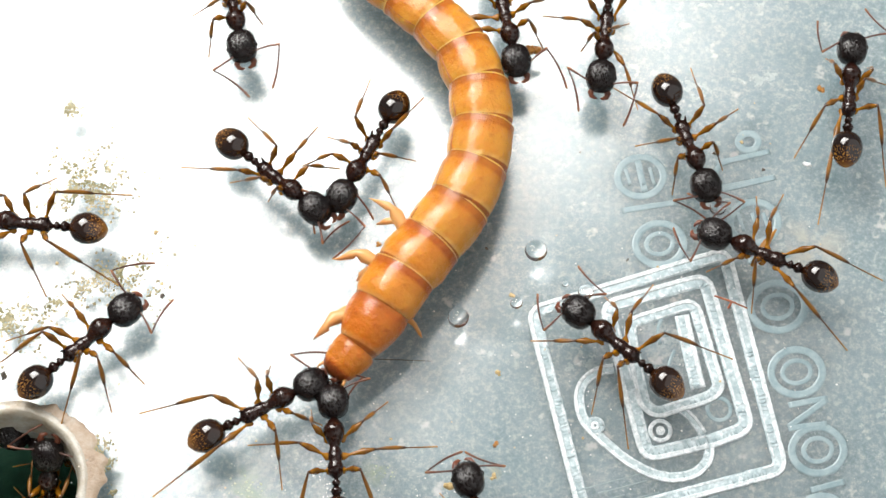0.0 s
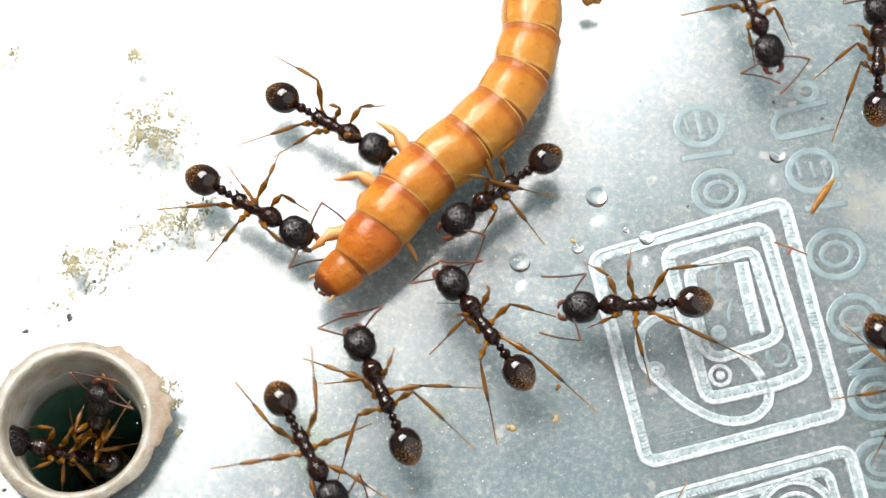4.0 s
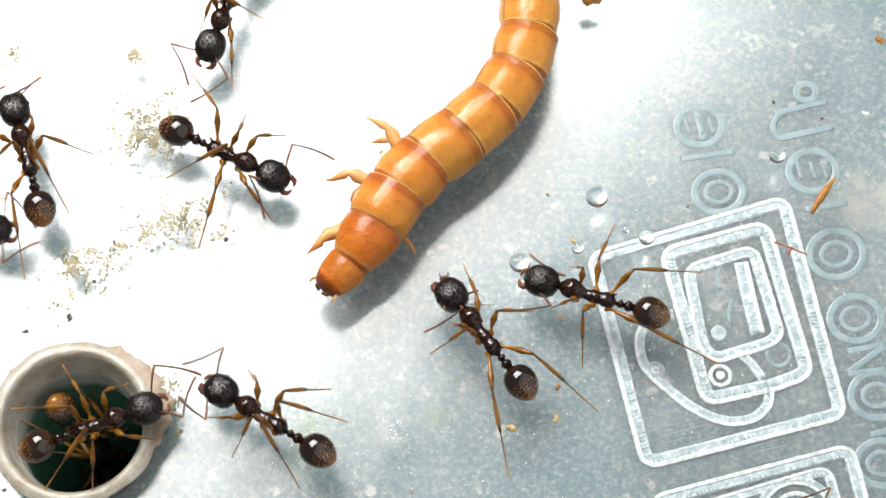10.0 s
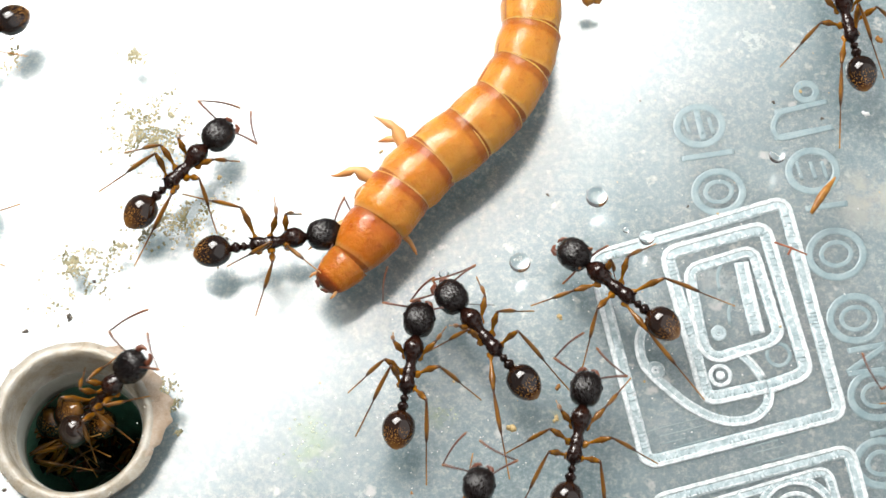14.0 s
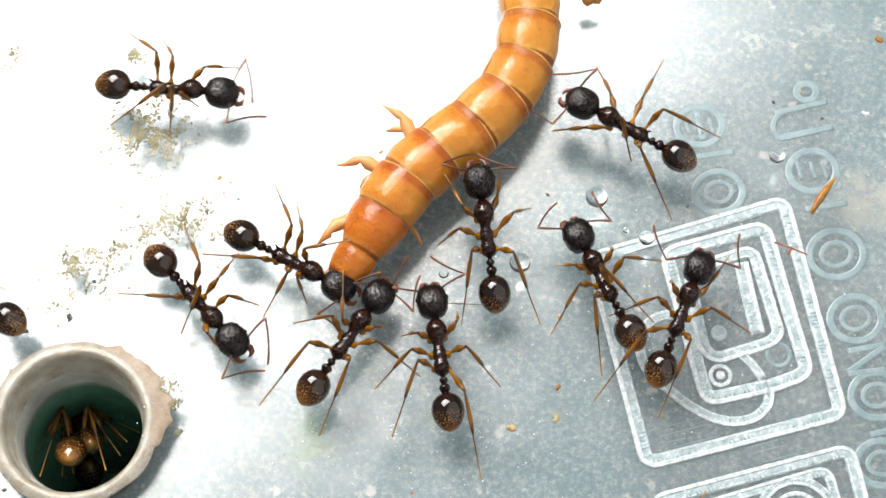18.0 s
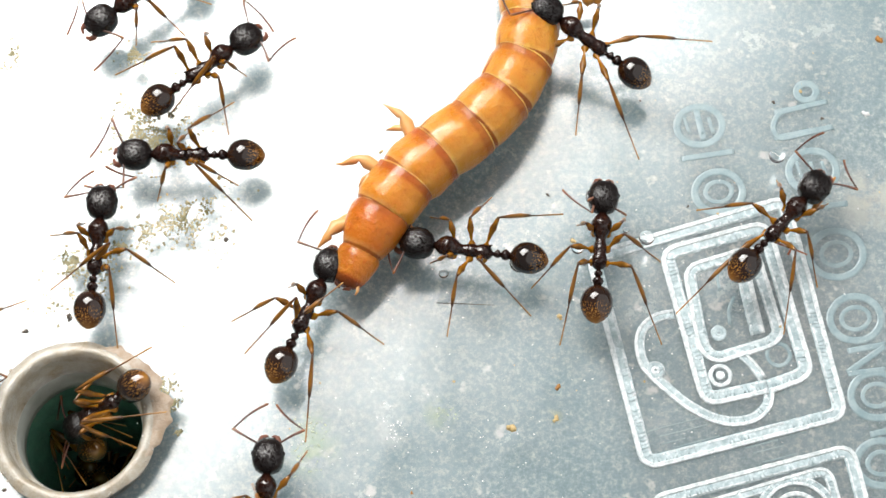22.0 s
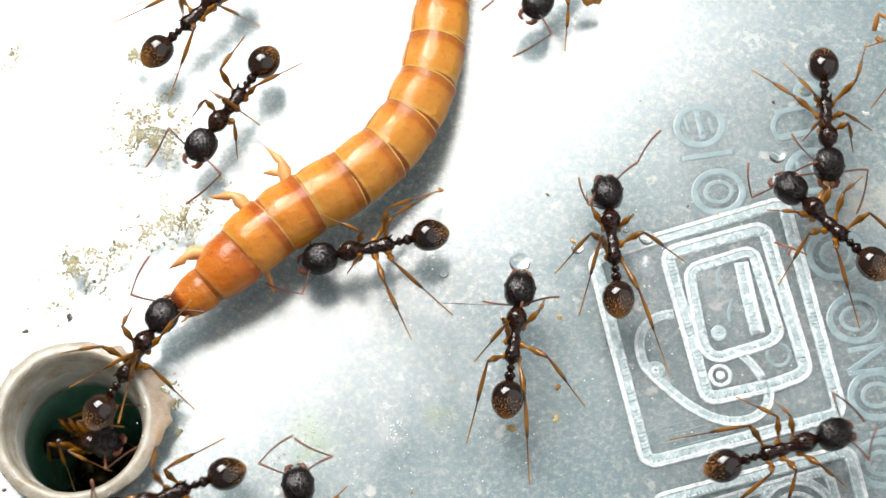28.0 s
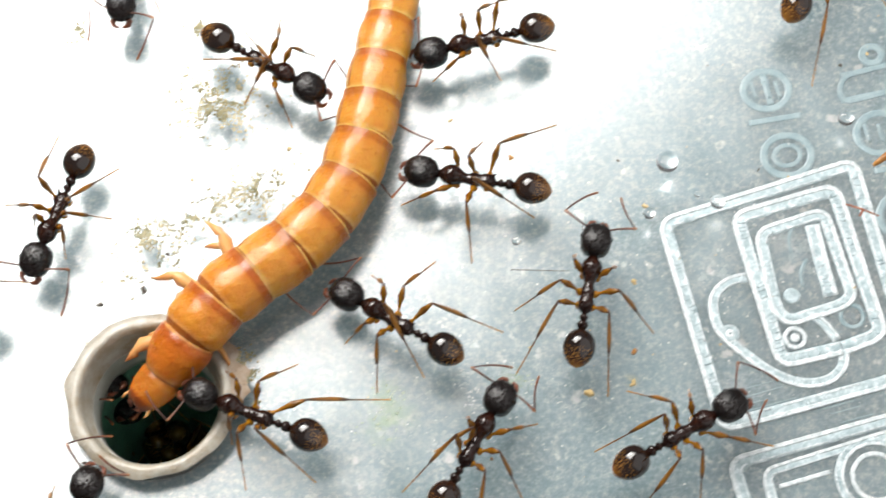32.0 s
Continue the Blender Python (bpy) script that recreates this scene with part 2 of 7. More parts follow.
# ---- mesh helpers, all in millimetres ----
class Geo:
    def __init__(self):
        self.v, self.f = [], []

    def rings(self, rings, caps=True, loop=True):
        n, base = len(rings[0]), len(self.v)
        for r in rings:
            self.v += [tuple(p) for p in r]
        for i in range(len(rings) - 1):
            for j in range(n if loop else n - 1):
                a, b = base + i * n + j, base + i * n + (j + 1) % n
                self.f.append((a, b, b + n, a + n))
        if caps:
            self.f.append(tuple(base + j for j in reversed(range(n))))
            self.f.append(tuple(base + (len(rings) - 1) * n + j for j in range(n)))
        return self

    def loft(self, prof, n=16, cz=0.0, flat=1.0, square=0.0):
        """Rings round the x axis from (x, half width[, half height[, z]])."""
        rs = []
        for p in prof:
            x, w = p[0], p[1]
            h = p[2] if len(p) > 2 else w * flat
            z = p[3] if len(p) > 3 else cz
            ring = []
            for j in range(n):
                a = 2 * math.pi * j / n
                c, s = math.cos(a), math.sin(a)
                k = 1 + square * (abs(c * s) * 2) ** 2 * 0.2
                ring.append((x, w * c * k, z + h * s * k))
            rs.append(ring)
        return self.rings(rs)

    def tube(self, pts, radii, n=7, squash=1.0):
        pts = [Vector(p) for p in pts]
        rs, side = [], None
        for i, p in enumerate(pts):
            d = (pts[min(i + 1, len(pts) - 1)] - pts[max(i - 1, 0)]).normalized()
            if side is None:
                side = d.cross(Vector((0, 0, 1)))
                if side.length < 1e-3:
                    side = d.cross(Vector((0, 1, 0)))
            side = (side - d * side.dot(d)).normalized()
            up = side.cross(d)
            r = radii[i] if isinstance(radii, (list, tuple)) else radii
            rs.append([p + side * (r * math.cos(2 * math.pi * j / n)) + up * (r * squash * math.sin(2 * math.pi * j / n)) for j in range(n)])
        return self.rings(rs)

    def bead(self, path, half, high, closed=False, z=0.0):
        """A low rounded ridge on the plate along a path."""
        pts = [Vector((x, y)) for x, y in path]
        m, rs = len(pts), []
        for i, p in enumerate(pts):
            a = pts[(i - 1) % m] if closed else pts[max(i - 1, 0)]
            b = pts[(i + 1) % m] if closed else pts[min(i + 1, m - 1)]
            d = (b - a).normalized()
            s = Vector((-d.y, d.x))
            rs.append([(*(p + s * half * u), z + high * w) for u, w in ((-1, -0.15), (-0.86, 0.55), (-0.5, 0.95), (-0.12, 0.72), (0.3, 0.8), (0.75, 0.95), (1, -0.15))])
        if closed:
            rs.append(rs[0])
        return self.rings(rs, caps=not closed, loop=False)

    def ball(self, c, r, n=10, m=7, sx=1, sy=1, sz=1):
        rs = []
        for i in range(m + 1):
            a = math.pi * (i + 0.02) / (m + 0.04) - math.pi / 2
            rs.append([(c[0] + sx * r * math.cos(a) * math.cos(2 * math.pi * j / n), c[1] + sy * r * math.cos(a) * math.sin(2 * math.pi * j / n), c[2] + sz * r * math.sin(a)) for j in range(n)])
        return self.rings(rs)

    def flake(self, x, y, z, r, rnd, lift=0.5):
        n = rnd.choice((4, 5, 6))
        a0 = rnd.uniform(0, 6.28)
        low, top = [], []
        for j in range(n):
            a = a0 + 2 * math.pi * j / n
            q = r * rnd.uniform(0.6, 1.2)
            low.append((x + q * math.cos(a), y + q * math.sin(a), z))
            top.append((x + 0.6 * q * math.cos(a), y + 0.6 * q * math.sin(a), z + lift * r * rnd.uniform(0.4, 1)))
        return self.rings([low, top])

    def mesh(self, name, mat, smooth=True):
        me = bpy.data.meshes.new(name)
        me.from_pydata([(a * MM, b * MM, c * MM) for a, b, c in self.v], [], self.f)
        me.materials.append(mat)
        if smooth:
            me.polygons.foreach_set("use_smooth", [True] * len(me.polygons))
        me.update()
        return me


def part(name, geo, mat, parent=None, label="", at=None, smooth=True):
    ob = new(name, geo.mesh(name, mat, smooth) if isinstance(geo, Geo) else geo)
    ob.parent = parent
    if at is not None:
        ob.matrix_basis = at
    if label:
        tagged(ob, label)
    return ob


def mpose(x, y, z, rx=0, ry=0, rz=0):
    return pose(x * MM, y * MM, z * MM, rx, ry, rz)


def round_path(pts, r, closed=True, n=4):
    out, m = [], len(pts)
    pts = [Vector(p) for p in pts]
    for i, p in enumerate(pts):
        if not closed and i in (0, m - 1):
            out.append(tuple(p))
            continue
        a, b = pts[(i - 1) % m], pts[(i + 1) % m]
        u, w = (a - p), (b - p)
        s = min(r, u.length * 0.45, w.length * 0.45)
        u, w = p + u.normalized() * s, p + w.normalized() * s
        for j in range(n + 1):
            f = j / n
            out.append(tuple(u * (1 - f) ** 2 + p * 2 * f * (1 - f) + w * f * f))
    return out


def ring_path(c, rx, ry=None, n=28, turn=0.0):
    ry = ry or rx
    t = radians(turn)
    return [(c[0] + rx * math.cos(a) * math.cos(t) - ry * math.sin(a) * math.sin(t), c[1] + rx * math.cos(a) * math.sin(t) + ry * math.sin(a) * math.cos(t)) for a in (2 * math.pi * j / n for j in range(n))]


def dense(path, step=0.5, closed=False):
    out, m = [], len(path)
    for i in range(m if closed else m - 1):
        a, b = Vector(path[i]), Vector(path[(i + 1) % m])
        n = max(1, int((b - a).length / step))
        out += [tuple(a.lerp(b, j / n)) for j in range(n)]
    if not closed:
        out.append(tuple(path[-1]))
    return out


# ---- the plate with the hole for the tube, on a table ----
HOLE = (-19.02, -9.56)
SLOPE = (0.03, -0.03)
n = 72
g = Geo()


def square_ring(x0, x1, y0, y1, z):
    out = []
    for j in range(n):
        a = 2 * math.pi * j / n
        dx, dy = math.cos(a), math.sin(a)
        s = min(((x1 if dx > 0 else x0) - HOLE[0]) / dx if abs(dx) > 1e-6 else 1e9, ((y1 if dy > 0 else y0) - HOLE[1]) / dy if abs(dy) > 1e-6 else 1e9)
        out.append((HOLE[0] + dx * s, HOLE[1] + dy * s, z))
    return out


def hole_ring(r, z, wob=0.0, seed=0, cx=0.0, cy=0.0):
    return [(HOLE[0] + cx + (r + wob * noise.noise(Vector((3 * math.cos(2 * math.pi * j / n), 3 * math.sin(2 * math.pi * j / n), seed)))) * math.cos(2 * math.pi * j / n),
             HOLE[1] + cy + (r + wob * noise.noise(Vector((3 * math.cos(2 * math.pi * j / n), 3 * math.sin(2 * math.pi * j / n), seed + 5)))) * math.sin(2 * math.pi * j / n), z) for j in range(n)]


g.rings([hole_ring(4.1, -3), hole_ring(4.1, -CLEAR), hole_ring(5.2, -CLEAR), hole_ring(7, -CLEAR), square_ring(-80.4, 80.4, -65.4, 65.4, -CLEAR), square_ring(-80.4, 80.4, -65.4, 65.4, -3), hole_ring(4.1, -3)], caps=False)
floor = tagged(part("floor", g, PLATE, smooth=False), "scuffed blue-grey translucent plastic plate with moulded relief", "plate", kind="structure")
g = Geo().rings([hole_ring(4.1, 0.004 - CLEAR), hole_ring(4.1, 0), hole_ring(5.2, 0), hole_ring(7, 0), square_ring(-80.4, 80.4, -65.4, 65.4, 0), square_ring(-80.4, 80.4, -65.4, 65.4, 0.004 - CLEAR)], caps=False)
part("clear_skin", g, SKIN, floor, "clear glossy upper layer", smooth=False)
g = Geo()
g.rings([[(-400, -400, -26), (400, -400, -26), (400, 400, -26), (-400, 400, -26)], [(-400, -400, -23), (400, -400, -23), (400, 400, -23), (-400, 400, -23)]])
tagged(part("ground", g, TABLE, smooth=False), "dark green table under the plate", "table", kind="structure")
g = Geo()
for x0, y0, x1, y1 in ((-79, -64, 79, -61), (-79, 61, 79, 64), (-79, -61, -76, 61), (76, -61, 79, 61)):
    g.rings([[(x0, y0, -23), (x1, y0, -23), (x1, y1, -23), (x0, y1, -23)], [(x0, y0, -3), (x1, y0, -3), (x1, y1, -3), (x0, y1, -3)]])
tagged(part("wall_box", g, TABLE, smooth=False), "plain side walls of the box under the plate", "box wall", kind="structure")

# raised lines of the moulded marks, in the cloudy layer under the clear skin
DEEPER = 1 + CLEAR / 99.7


def ridge(path, half, high, closed=False, mat=RIDGE, r=0.6, rnd=True, bright=1):
    """A raised band with a broad smooth lip on one side, a broken lip on the other and short cross strokes between."""
    if rnd:
        path = round_path(path, r, closed)
    path = dense([(x * DEEPER, (y + 36.3) * DEEPER - 36.3) for x, y in path], 0.2, closed)
    rn = random.Random(len(path))
    path = [(x + rn.uniform(-0.008, 0.008), y + rn.uniform(-0.008, 0.008)) for x, y in path]
    if mat is RELIEF or half < 0.18:
        return part("ridge", Geo().bead(path, half * 0.8, high * (0.6 if mat is RELIEF else 0.7), closed), mat, floor, at=mpose(0, 0, -CLEAR))
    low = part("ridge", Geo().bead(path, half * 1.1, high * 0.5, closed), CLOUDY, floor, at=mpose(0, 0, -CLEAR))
    hatch, run = Geo(), dense(path, 0.19, closed)
    for i in range(1, len(run) - 1):
        d = Vector(run[i + 1]) - Vector(run[i - 1])
        if d.length < 0.05 or noise.noise(Vector((*run[i], half)) * 0.45) > 0.22 or rn.random() < 0.2:
            continue
        d.normalize()
        c, s = Vector(run[i]), Vector((-d.y, d.x)) * half * bright
        hatch.bead([tuple(c - s * 0.85 + d * rn.uniform(-0.04, 0.04)), tuple(c - s * 0.15), tuple(c + s * rn.uniform(0.2, 0.5) + d * rn.uniform(-0.04, 0.08))], rn.uniform(0.03, 0.06), high * rn.uniform(0.6, 1.0))
    tagged(part("hatching", hatch, CLOUDY, low), kind="stuff")
    m = len(path)
    for side in (-1, 1):
        edge = []
        for i, p in enumerate(path):
            a = path[(i - 1) % m] if closed else path[max(i - 1, 0)]
            b = path[(i + 1) % m] if closed else path[min(i + 1, m - 1)]
            d = (Vector(b) - Vector(a)).normalized()
            edge.append((p[0] - d.y * half * 0.74 * side, p[1] + d.x * half * 0.74 * side))
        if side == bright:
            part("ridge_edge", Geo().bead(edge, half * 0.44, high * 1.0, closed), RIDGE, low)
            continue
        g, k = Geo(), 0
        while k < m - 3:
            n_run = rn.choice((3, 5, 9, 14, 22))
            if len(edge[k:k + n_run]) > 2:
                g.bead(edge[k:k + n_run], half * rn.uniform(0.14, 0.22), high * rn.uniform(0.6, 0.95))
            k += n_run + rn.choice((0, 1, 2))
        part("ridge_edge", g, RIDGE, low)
    return low


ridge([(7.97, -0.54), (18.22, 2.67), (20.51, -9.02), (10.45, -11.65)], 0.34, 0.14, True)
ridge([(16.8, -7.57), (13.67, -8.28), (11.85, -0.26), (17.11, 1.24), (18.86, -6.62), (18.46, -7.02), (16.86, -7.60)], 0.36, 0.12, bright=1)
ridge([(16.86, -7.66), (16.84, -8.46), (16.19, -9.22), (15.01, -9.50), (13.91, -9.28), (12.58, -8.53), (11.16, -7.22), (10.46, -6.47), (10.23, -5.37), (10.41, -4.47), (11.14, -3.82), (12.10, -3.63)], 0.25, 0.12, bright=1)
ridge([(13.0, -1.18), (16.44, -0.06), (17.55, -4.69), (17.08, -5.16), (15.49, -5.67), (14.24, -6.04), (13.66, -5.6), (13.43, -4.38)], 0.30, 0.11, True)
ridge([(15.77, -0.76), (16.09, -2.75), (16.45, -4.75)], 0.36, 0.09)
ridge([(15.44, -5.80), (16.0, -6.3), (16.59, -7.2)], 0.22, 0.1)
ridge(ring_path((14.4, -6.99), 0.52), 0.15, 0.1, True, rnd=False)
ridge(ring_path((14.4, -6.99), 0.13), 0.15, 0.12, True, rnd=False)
ridge(ring_path((14.42, -4.69), 0.3), 0.17, 0.1, True, CLOUDY, rnd=False)
ridge(ring_path((14.42, -4.69), 0.08), 0.14, 0.12, True, CLOUDY, rnd=False)
ridge(ring_path((11.04, -6.72), 0.3), 0.2, 0.14, True, CLOUDY, rnd=False)
ridge(ring_path((17.48, -5.86), 0.6), 0.14, 0.05, True, RELIEF, rnd=False)
ridge([(14.72, -0.92), (14.45, -1.56), (14.59, -2.34)], 0.12, 0.06, False, RELIEF)
ridge([(15.35, -2.66), (14.96, -3.38), (15.03, -4.22)], 0.12, 0.06, False, RELIEF)
ridge([(10.78, -13.61), (20.78, -10.96), (22.78, -21.51), (13.04, -23.98)], 0.32, 0.14, True)
ridge([(12.34, -14.14), (19.61, -12.00), (21.35, -20.12), (14.10, -22.06)], 0.24, 0.12, True)
ridge(ring_path((17.96, -14.43), 1.9), 0.22, 0.12, True, rnd=False)
ridge(ring_path((17.96, -14.43), 1.2), 0.16, 0.1, True, rnd=False)
ridge([(13.02, -14.86), (15.63, -14.14)], 0.16, 0.1)
# faint unreadable lettering beside the marks, as rings and bars
for c, rx in (((13.93, 7.12), 1.25), ((14.79, 3.26), 1.3), ((19.90, 4.47), 1.3), ((20.86, -0.29), 1.45), ((21.63, -3.88), 1.35), ((22.44, -8.05), 1.35), ((19.86, 9.14), 0.55), ((22.41, -11.65), 1.3)):
    ridge(ring_path(c, rx, rx * 0.9, turn=15), 0.26, 0.05, True, RELIEF, rnd=False)
    if c in ((13.93, 7.12), (19.90, 4.47)):
        for o in (-0.45, 0.12, 0.6):
            ridge([(c[0] + o * rx, c[1] - 0.4 * rx), (c[0] + o * rx - 0.25, c[1] + 0.42 * rx)], 0.13, 0.06, False, RELIEF, rnd=False)
    elif rx > 1:
        ridge(ring_path(c, rx * 0.55, rx * 0.45, turn=15), 0.16, 0.04, True, RELIEF, rnd=False)
for a, b in (((12.84, 5.16), (15.76, 5.62)), ((18.03, 7.89), (20.99, 8.56)), ((17.94, 6.39), (21.20, 7.05)), ((19.37, 2.28), (21.66, 2.61)), ((21.09, -5.67), (23.12, -5.30)), ((21.01, -6.84), (23.11, -5.36)),
             ((21.00, -6.90), (23.01, -6.68)), ((21.94, -10.16), (23.71, -9.71)), ((13.79, 8.06), (14.14, 6.22))):
    ridge([a, b], 0.22, 0.05, False, RELIEF, rnd=False)
ridge([(20.99, 8.56), (18.27, 7.89), (17.86, 7.05), (18.18, 6.29), (21.20, 7.05)], 0.2, 0.09, False, RELIEF, r=0.8)
# fine streaks between the marks
rn = random.Random(11)
for i in range(14):
    c = Vector((14.68, -10.16)) + Vector((rn.uniform(-3, 4), rn.uniform(-1.4, 0.6)))
    d = Vector((1, 0.26)) * rn.uniform(0.6, 1.6)
    ridge([tuple(c - d), tuple(c + d)], 0.05, 0.03, False, RELIEF, rnd=False)

# ---- the tube in the hole ----
tube = tagged(new("tube"), "milky worn plastic tube ending flush in the plate", "tube")
g = Geo()


def lean(r, z, wob=0.0, seed=0):
    d = max(0.0, -z)
    return hole_ring(r, z, wob, seed, SLOPE[0] * d * (1 if d < 9 else 9 / d), SLOPE[1] * d)


rim = [hole_ring(4.38, 0.006, 0.3, 1), hole_ring(4.24, 0.1, 0.22, 1), hole_ring(4.08, 0.17, 0.14, 2), hole_ring(3.9, 0.2, 0.12, 3), hole_ring(3.77, 0.17, 0.1, 4), hole_ring(3.68, 0.04, 0.07, 4), lean(3.55, -0.2), lean(3.5, -1.6), lean(3.3, -1.7)]
part("rim", g.rings(rim, caps=False), TUBE, tube, "chipped tan and milky rim")
g = Geo().rings([lean(3.3, -1.68), lean(3.24, -1.9), lean(3.22, -3.0), lean(3.2, -3.6), lean(3.45, -3.65)], caps=False)
part("sleeve", g, SLEEVE, tube, "pale inner sleeve")
g = Geo().rings([lean(3.45, -3.6), lean(3.5, -6), lean(3.5, -9), lean(3.5, -14), lean(3.5, -21)], caps=False)
g.rings([lean(3.5, -21), lean(1.5, -20.8), lean(0.05, -20.6)], caps=False)
part("lining", g, MOSS, tube, "dark green depths")
rn = random.Random(5)
g = Geo()
for i in range(120):
    a, r = rn.uniform(0, 6.28), rn.uniform(3.7, 4.6)
    g.flake(HOLE[0] + r * math.cos(a), HOLE[1] + r * math.sin(a), 0.2 - (r - 3.9) ** 2 * 0.4 - 0.02, rn.uniform(0.02, 0.10), rn, 0.2)
tagged(part("chipping", g, TUBE, tube), kind="stuff")
# hardened tan glue smeared out beside the rim
g, inner, mid_line, outer, skirt = Geo(), [], [], [], []
for i in range(60):
    u = i / 59
    a = radians(-32 + 108 * u)
    w = 0.68 * (0.35 + 1.0 * math.sin(math.pi * min(u * 1.1, 1.0)) + 0.62 * math.exp(-((u - 0.9) / 0.08) ** 2)) * (1 + 0.6 * noise.noise(Vector((u * 11, 3, 0))) + 0.22 * noise.noise(Vector((u * 27, 8, 0))) + 0.1 * noise.noise(Vector((u * 80, 5, 0)))) * math.sin(math.pi * min(max(u, 0.02), 0.98)) ** 0.3
    for row, r, z in ((inner, 4.0, 0.16), (mid_line, 4.1 + 0.5 * w, 0.13 + 0.05 * noise.noise(Vector((u * 30, 1, 0)))), (outer, 4.1 + 0.9 * w, 0.07), (skirt, 4.12 + w, 0.004)):
        row.append((HOLE[0] + r * math.cos(a), HOLE[1] + r * math.sin(a), z))
part("glue", g.rings([inner, mid_line, outer, skirt], caps=False, loop=False), GLUE, tube, "torn tan smear of hardened glue")

# ---- litter on the plate ----
def litter(name, label, cat, geo, mat, group="litter on the plate", kind=""):
    return tagged(part(name, geo, mat, smooth=True), label, cat, group, kind)


def scatter(spots, count, size, seed):
    rn, g = random.Random(seed), Geo()
    for c, sx, sy, turn, w in spots:
        t = radians(turn)
        for i in range(int(count * w)):
            u, v = rn.gauss(0, sx * 0.8), rn.gauss(0, sy * 0.8)
            if noise.noise(Vector((c[0] + u, c[1] + v, seed)) * 1.3) < -0.12:
                continue
            g.flake(c[0] + u * math.cos(t) - v * math.sin(t), c[1] + u * math.sin(t) + v * math.cos(t), 0.0, size * rn.uniform(0.35, 1.35) ** 2, rn, 0.35)
    return g


litter("dust", "scattered olive-green crumbs of dried mould on white plate", "dust", scatter([
    ((-15.76, 6.82), 1.35, 1.25, 0, 2.2), ((-17.04, 11.39), 0.5, 0.35, 0, 0.4), ((-14.00, 1.80), 1.7, 0.6, 25, 0.85), ((-17.53, 0.19), 1.9, 0.4, 20, 0.7), ((-19.71, -0.92), 0.5, 0.5, 0, 0.4), ((-12.75, 0.67), 1.2, 0.6, 0, 0.3),
    ((-14.42, -8.42), 0.5, 0.9, 15, 0.6), ((-23.91, 11.28), 0.5, 0.6, 0, 0.25), ((-18.91, -1.87), 1.8, 0.9, 30, 0.5)], 950, 0.058, 3), OLIVE, kind="stuff")
litter("mould", "soft pale green mould smears on the plate", "mould", scatter([((-6.91, -11.05), 1.0, 0.8, 30, 1.3), ((-0.12, -9.20), 0.6, 0.35, 20, 0.6), ((-6.94, -9.86), 0.6, 0.5, 0, 0.4)], 90, 0.045, 8), MOULD, kind="stuff")
litter("specks", "tiny white specks and scratches on the plate", "specks", scatter([((6.34, -6.53), 11, 6, 20, 3), ((15.29, -3.75), 6, 6, 0, 2), ((-2.43, -10.76), 6, 3, 0, 2), ((-2.53, -10.01), 0.7, 0.6, 0, 0.8)], 110, 0.036, 9), WHITE, kind="stuff")
litter("grit", "sparse tan grit on the plate", "grit", scatter([((6.38, -4.99), 9, 5, 0, 0.4), ((18.85, 6.22), 4, 5, 0, 0.3), ((-15.92, -1.87), 5, 6, 0, 0.5)], 70, 0.06, 12), TAN, kind="stuff")

g = Geo()
g.tube([(-1.26, 0, 0.14), (-0.9, 0.02, 0.16), (-0.3, 0.04, 0.24), (0.3, 0.02, 0.24), (0.8, 0, 0.16), (1.26, -0.02, 0.1)], [0.1, 0.15, 0.22, 0.2, 0.12, 0.05], 9)
husk = litter("husk", "amber spindle-shaped seed husk lying on the plate", "husk", g, HUSK)
husk.matrix_basis = mpose(*(20.36, 3.03), 0, 0, 0, 56)
g = Geo()
g.tube([(*(17.60, 0.35), 0.08), (*(18.42, 0.03), 0.14), (*(19.30, -0.35), 0.07)], [0.05, 0.06, 0.04], 6)
g.tube([(*(18.48, 0.00), 0.1), (*(18.28, -0.35), 0.08)], 0.06, 6)
litter("thread", "short red-brown thread on the plate", "thread", g, THREAD)
g = Geo().tube([(*(-0.33, -3.03), 0.05), (*(1.07, -3.10), 0.1), (*(2.73, -3.16), 0.05)], [0.02, 0.025, 0.015], 5)
litter("hair", "fine dark hair on the plate", "hair", g, CRUMB)
g = Geo()
strip_top = (22.33, 10.50)
g.tube([(p[0] - strip_top[0], p[1] - strip_top[1], z) for p, z in (((22.11, 9.61), 0.12), ((22.25, 10.19), 0.3), ((22.36, 10.50), 0.5), ((22.81, 10.19), 0.5), ((23.08, 9.68), 0.4), ((23.29, 9.17), 0.3), ((23.11, 8.36), 0.22), ((23.08, 7.62), 0.18), ((23.23, 7.05), 0.1))],
       [0.12, 0.17, 0.12, 0.13, 0.2, 0.15, 0.19, 0.12, 0.05], 8, 0.55)
strip = litter("shed_skin", "twisted amber strip of shed skin dropped by an ant", "skin strip", g, HUSK)
rn = random.Random(2)
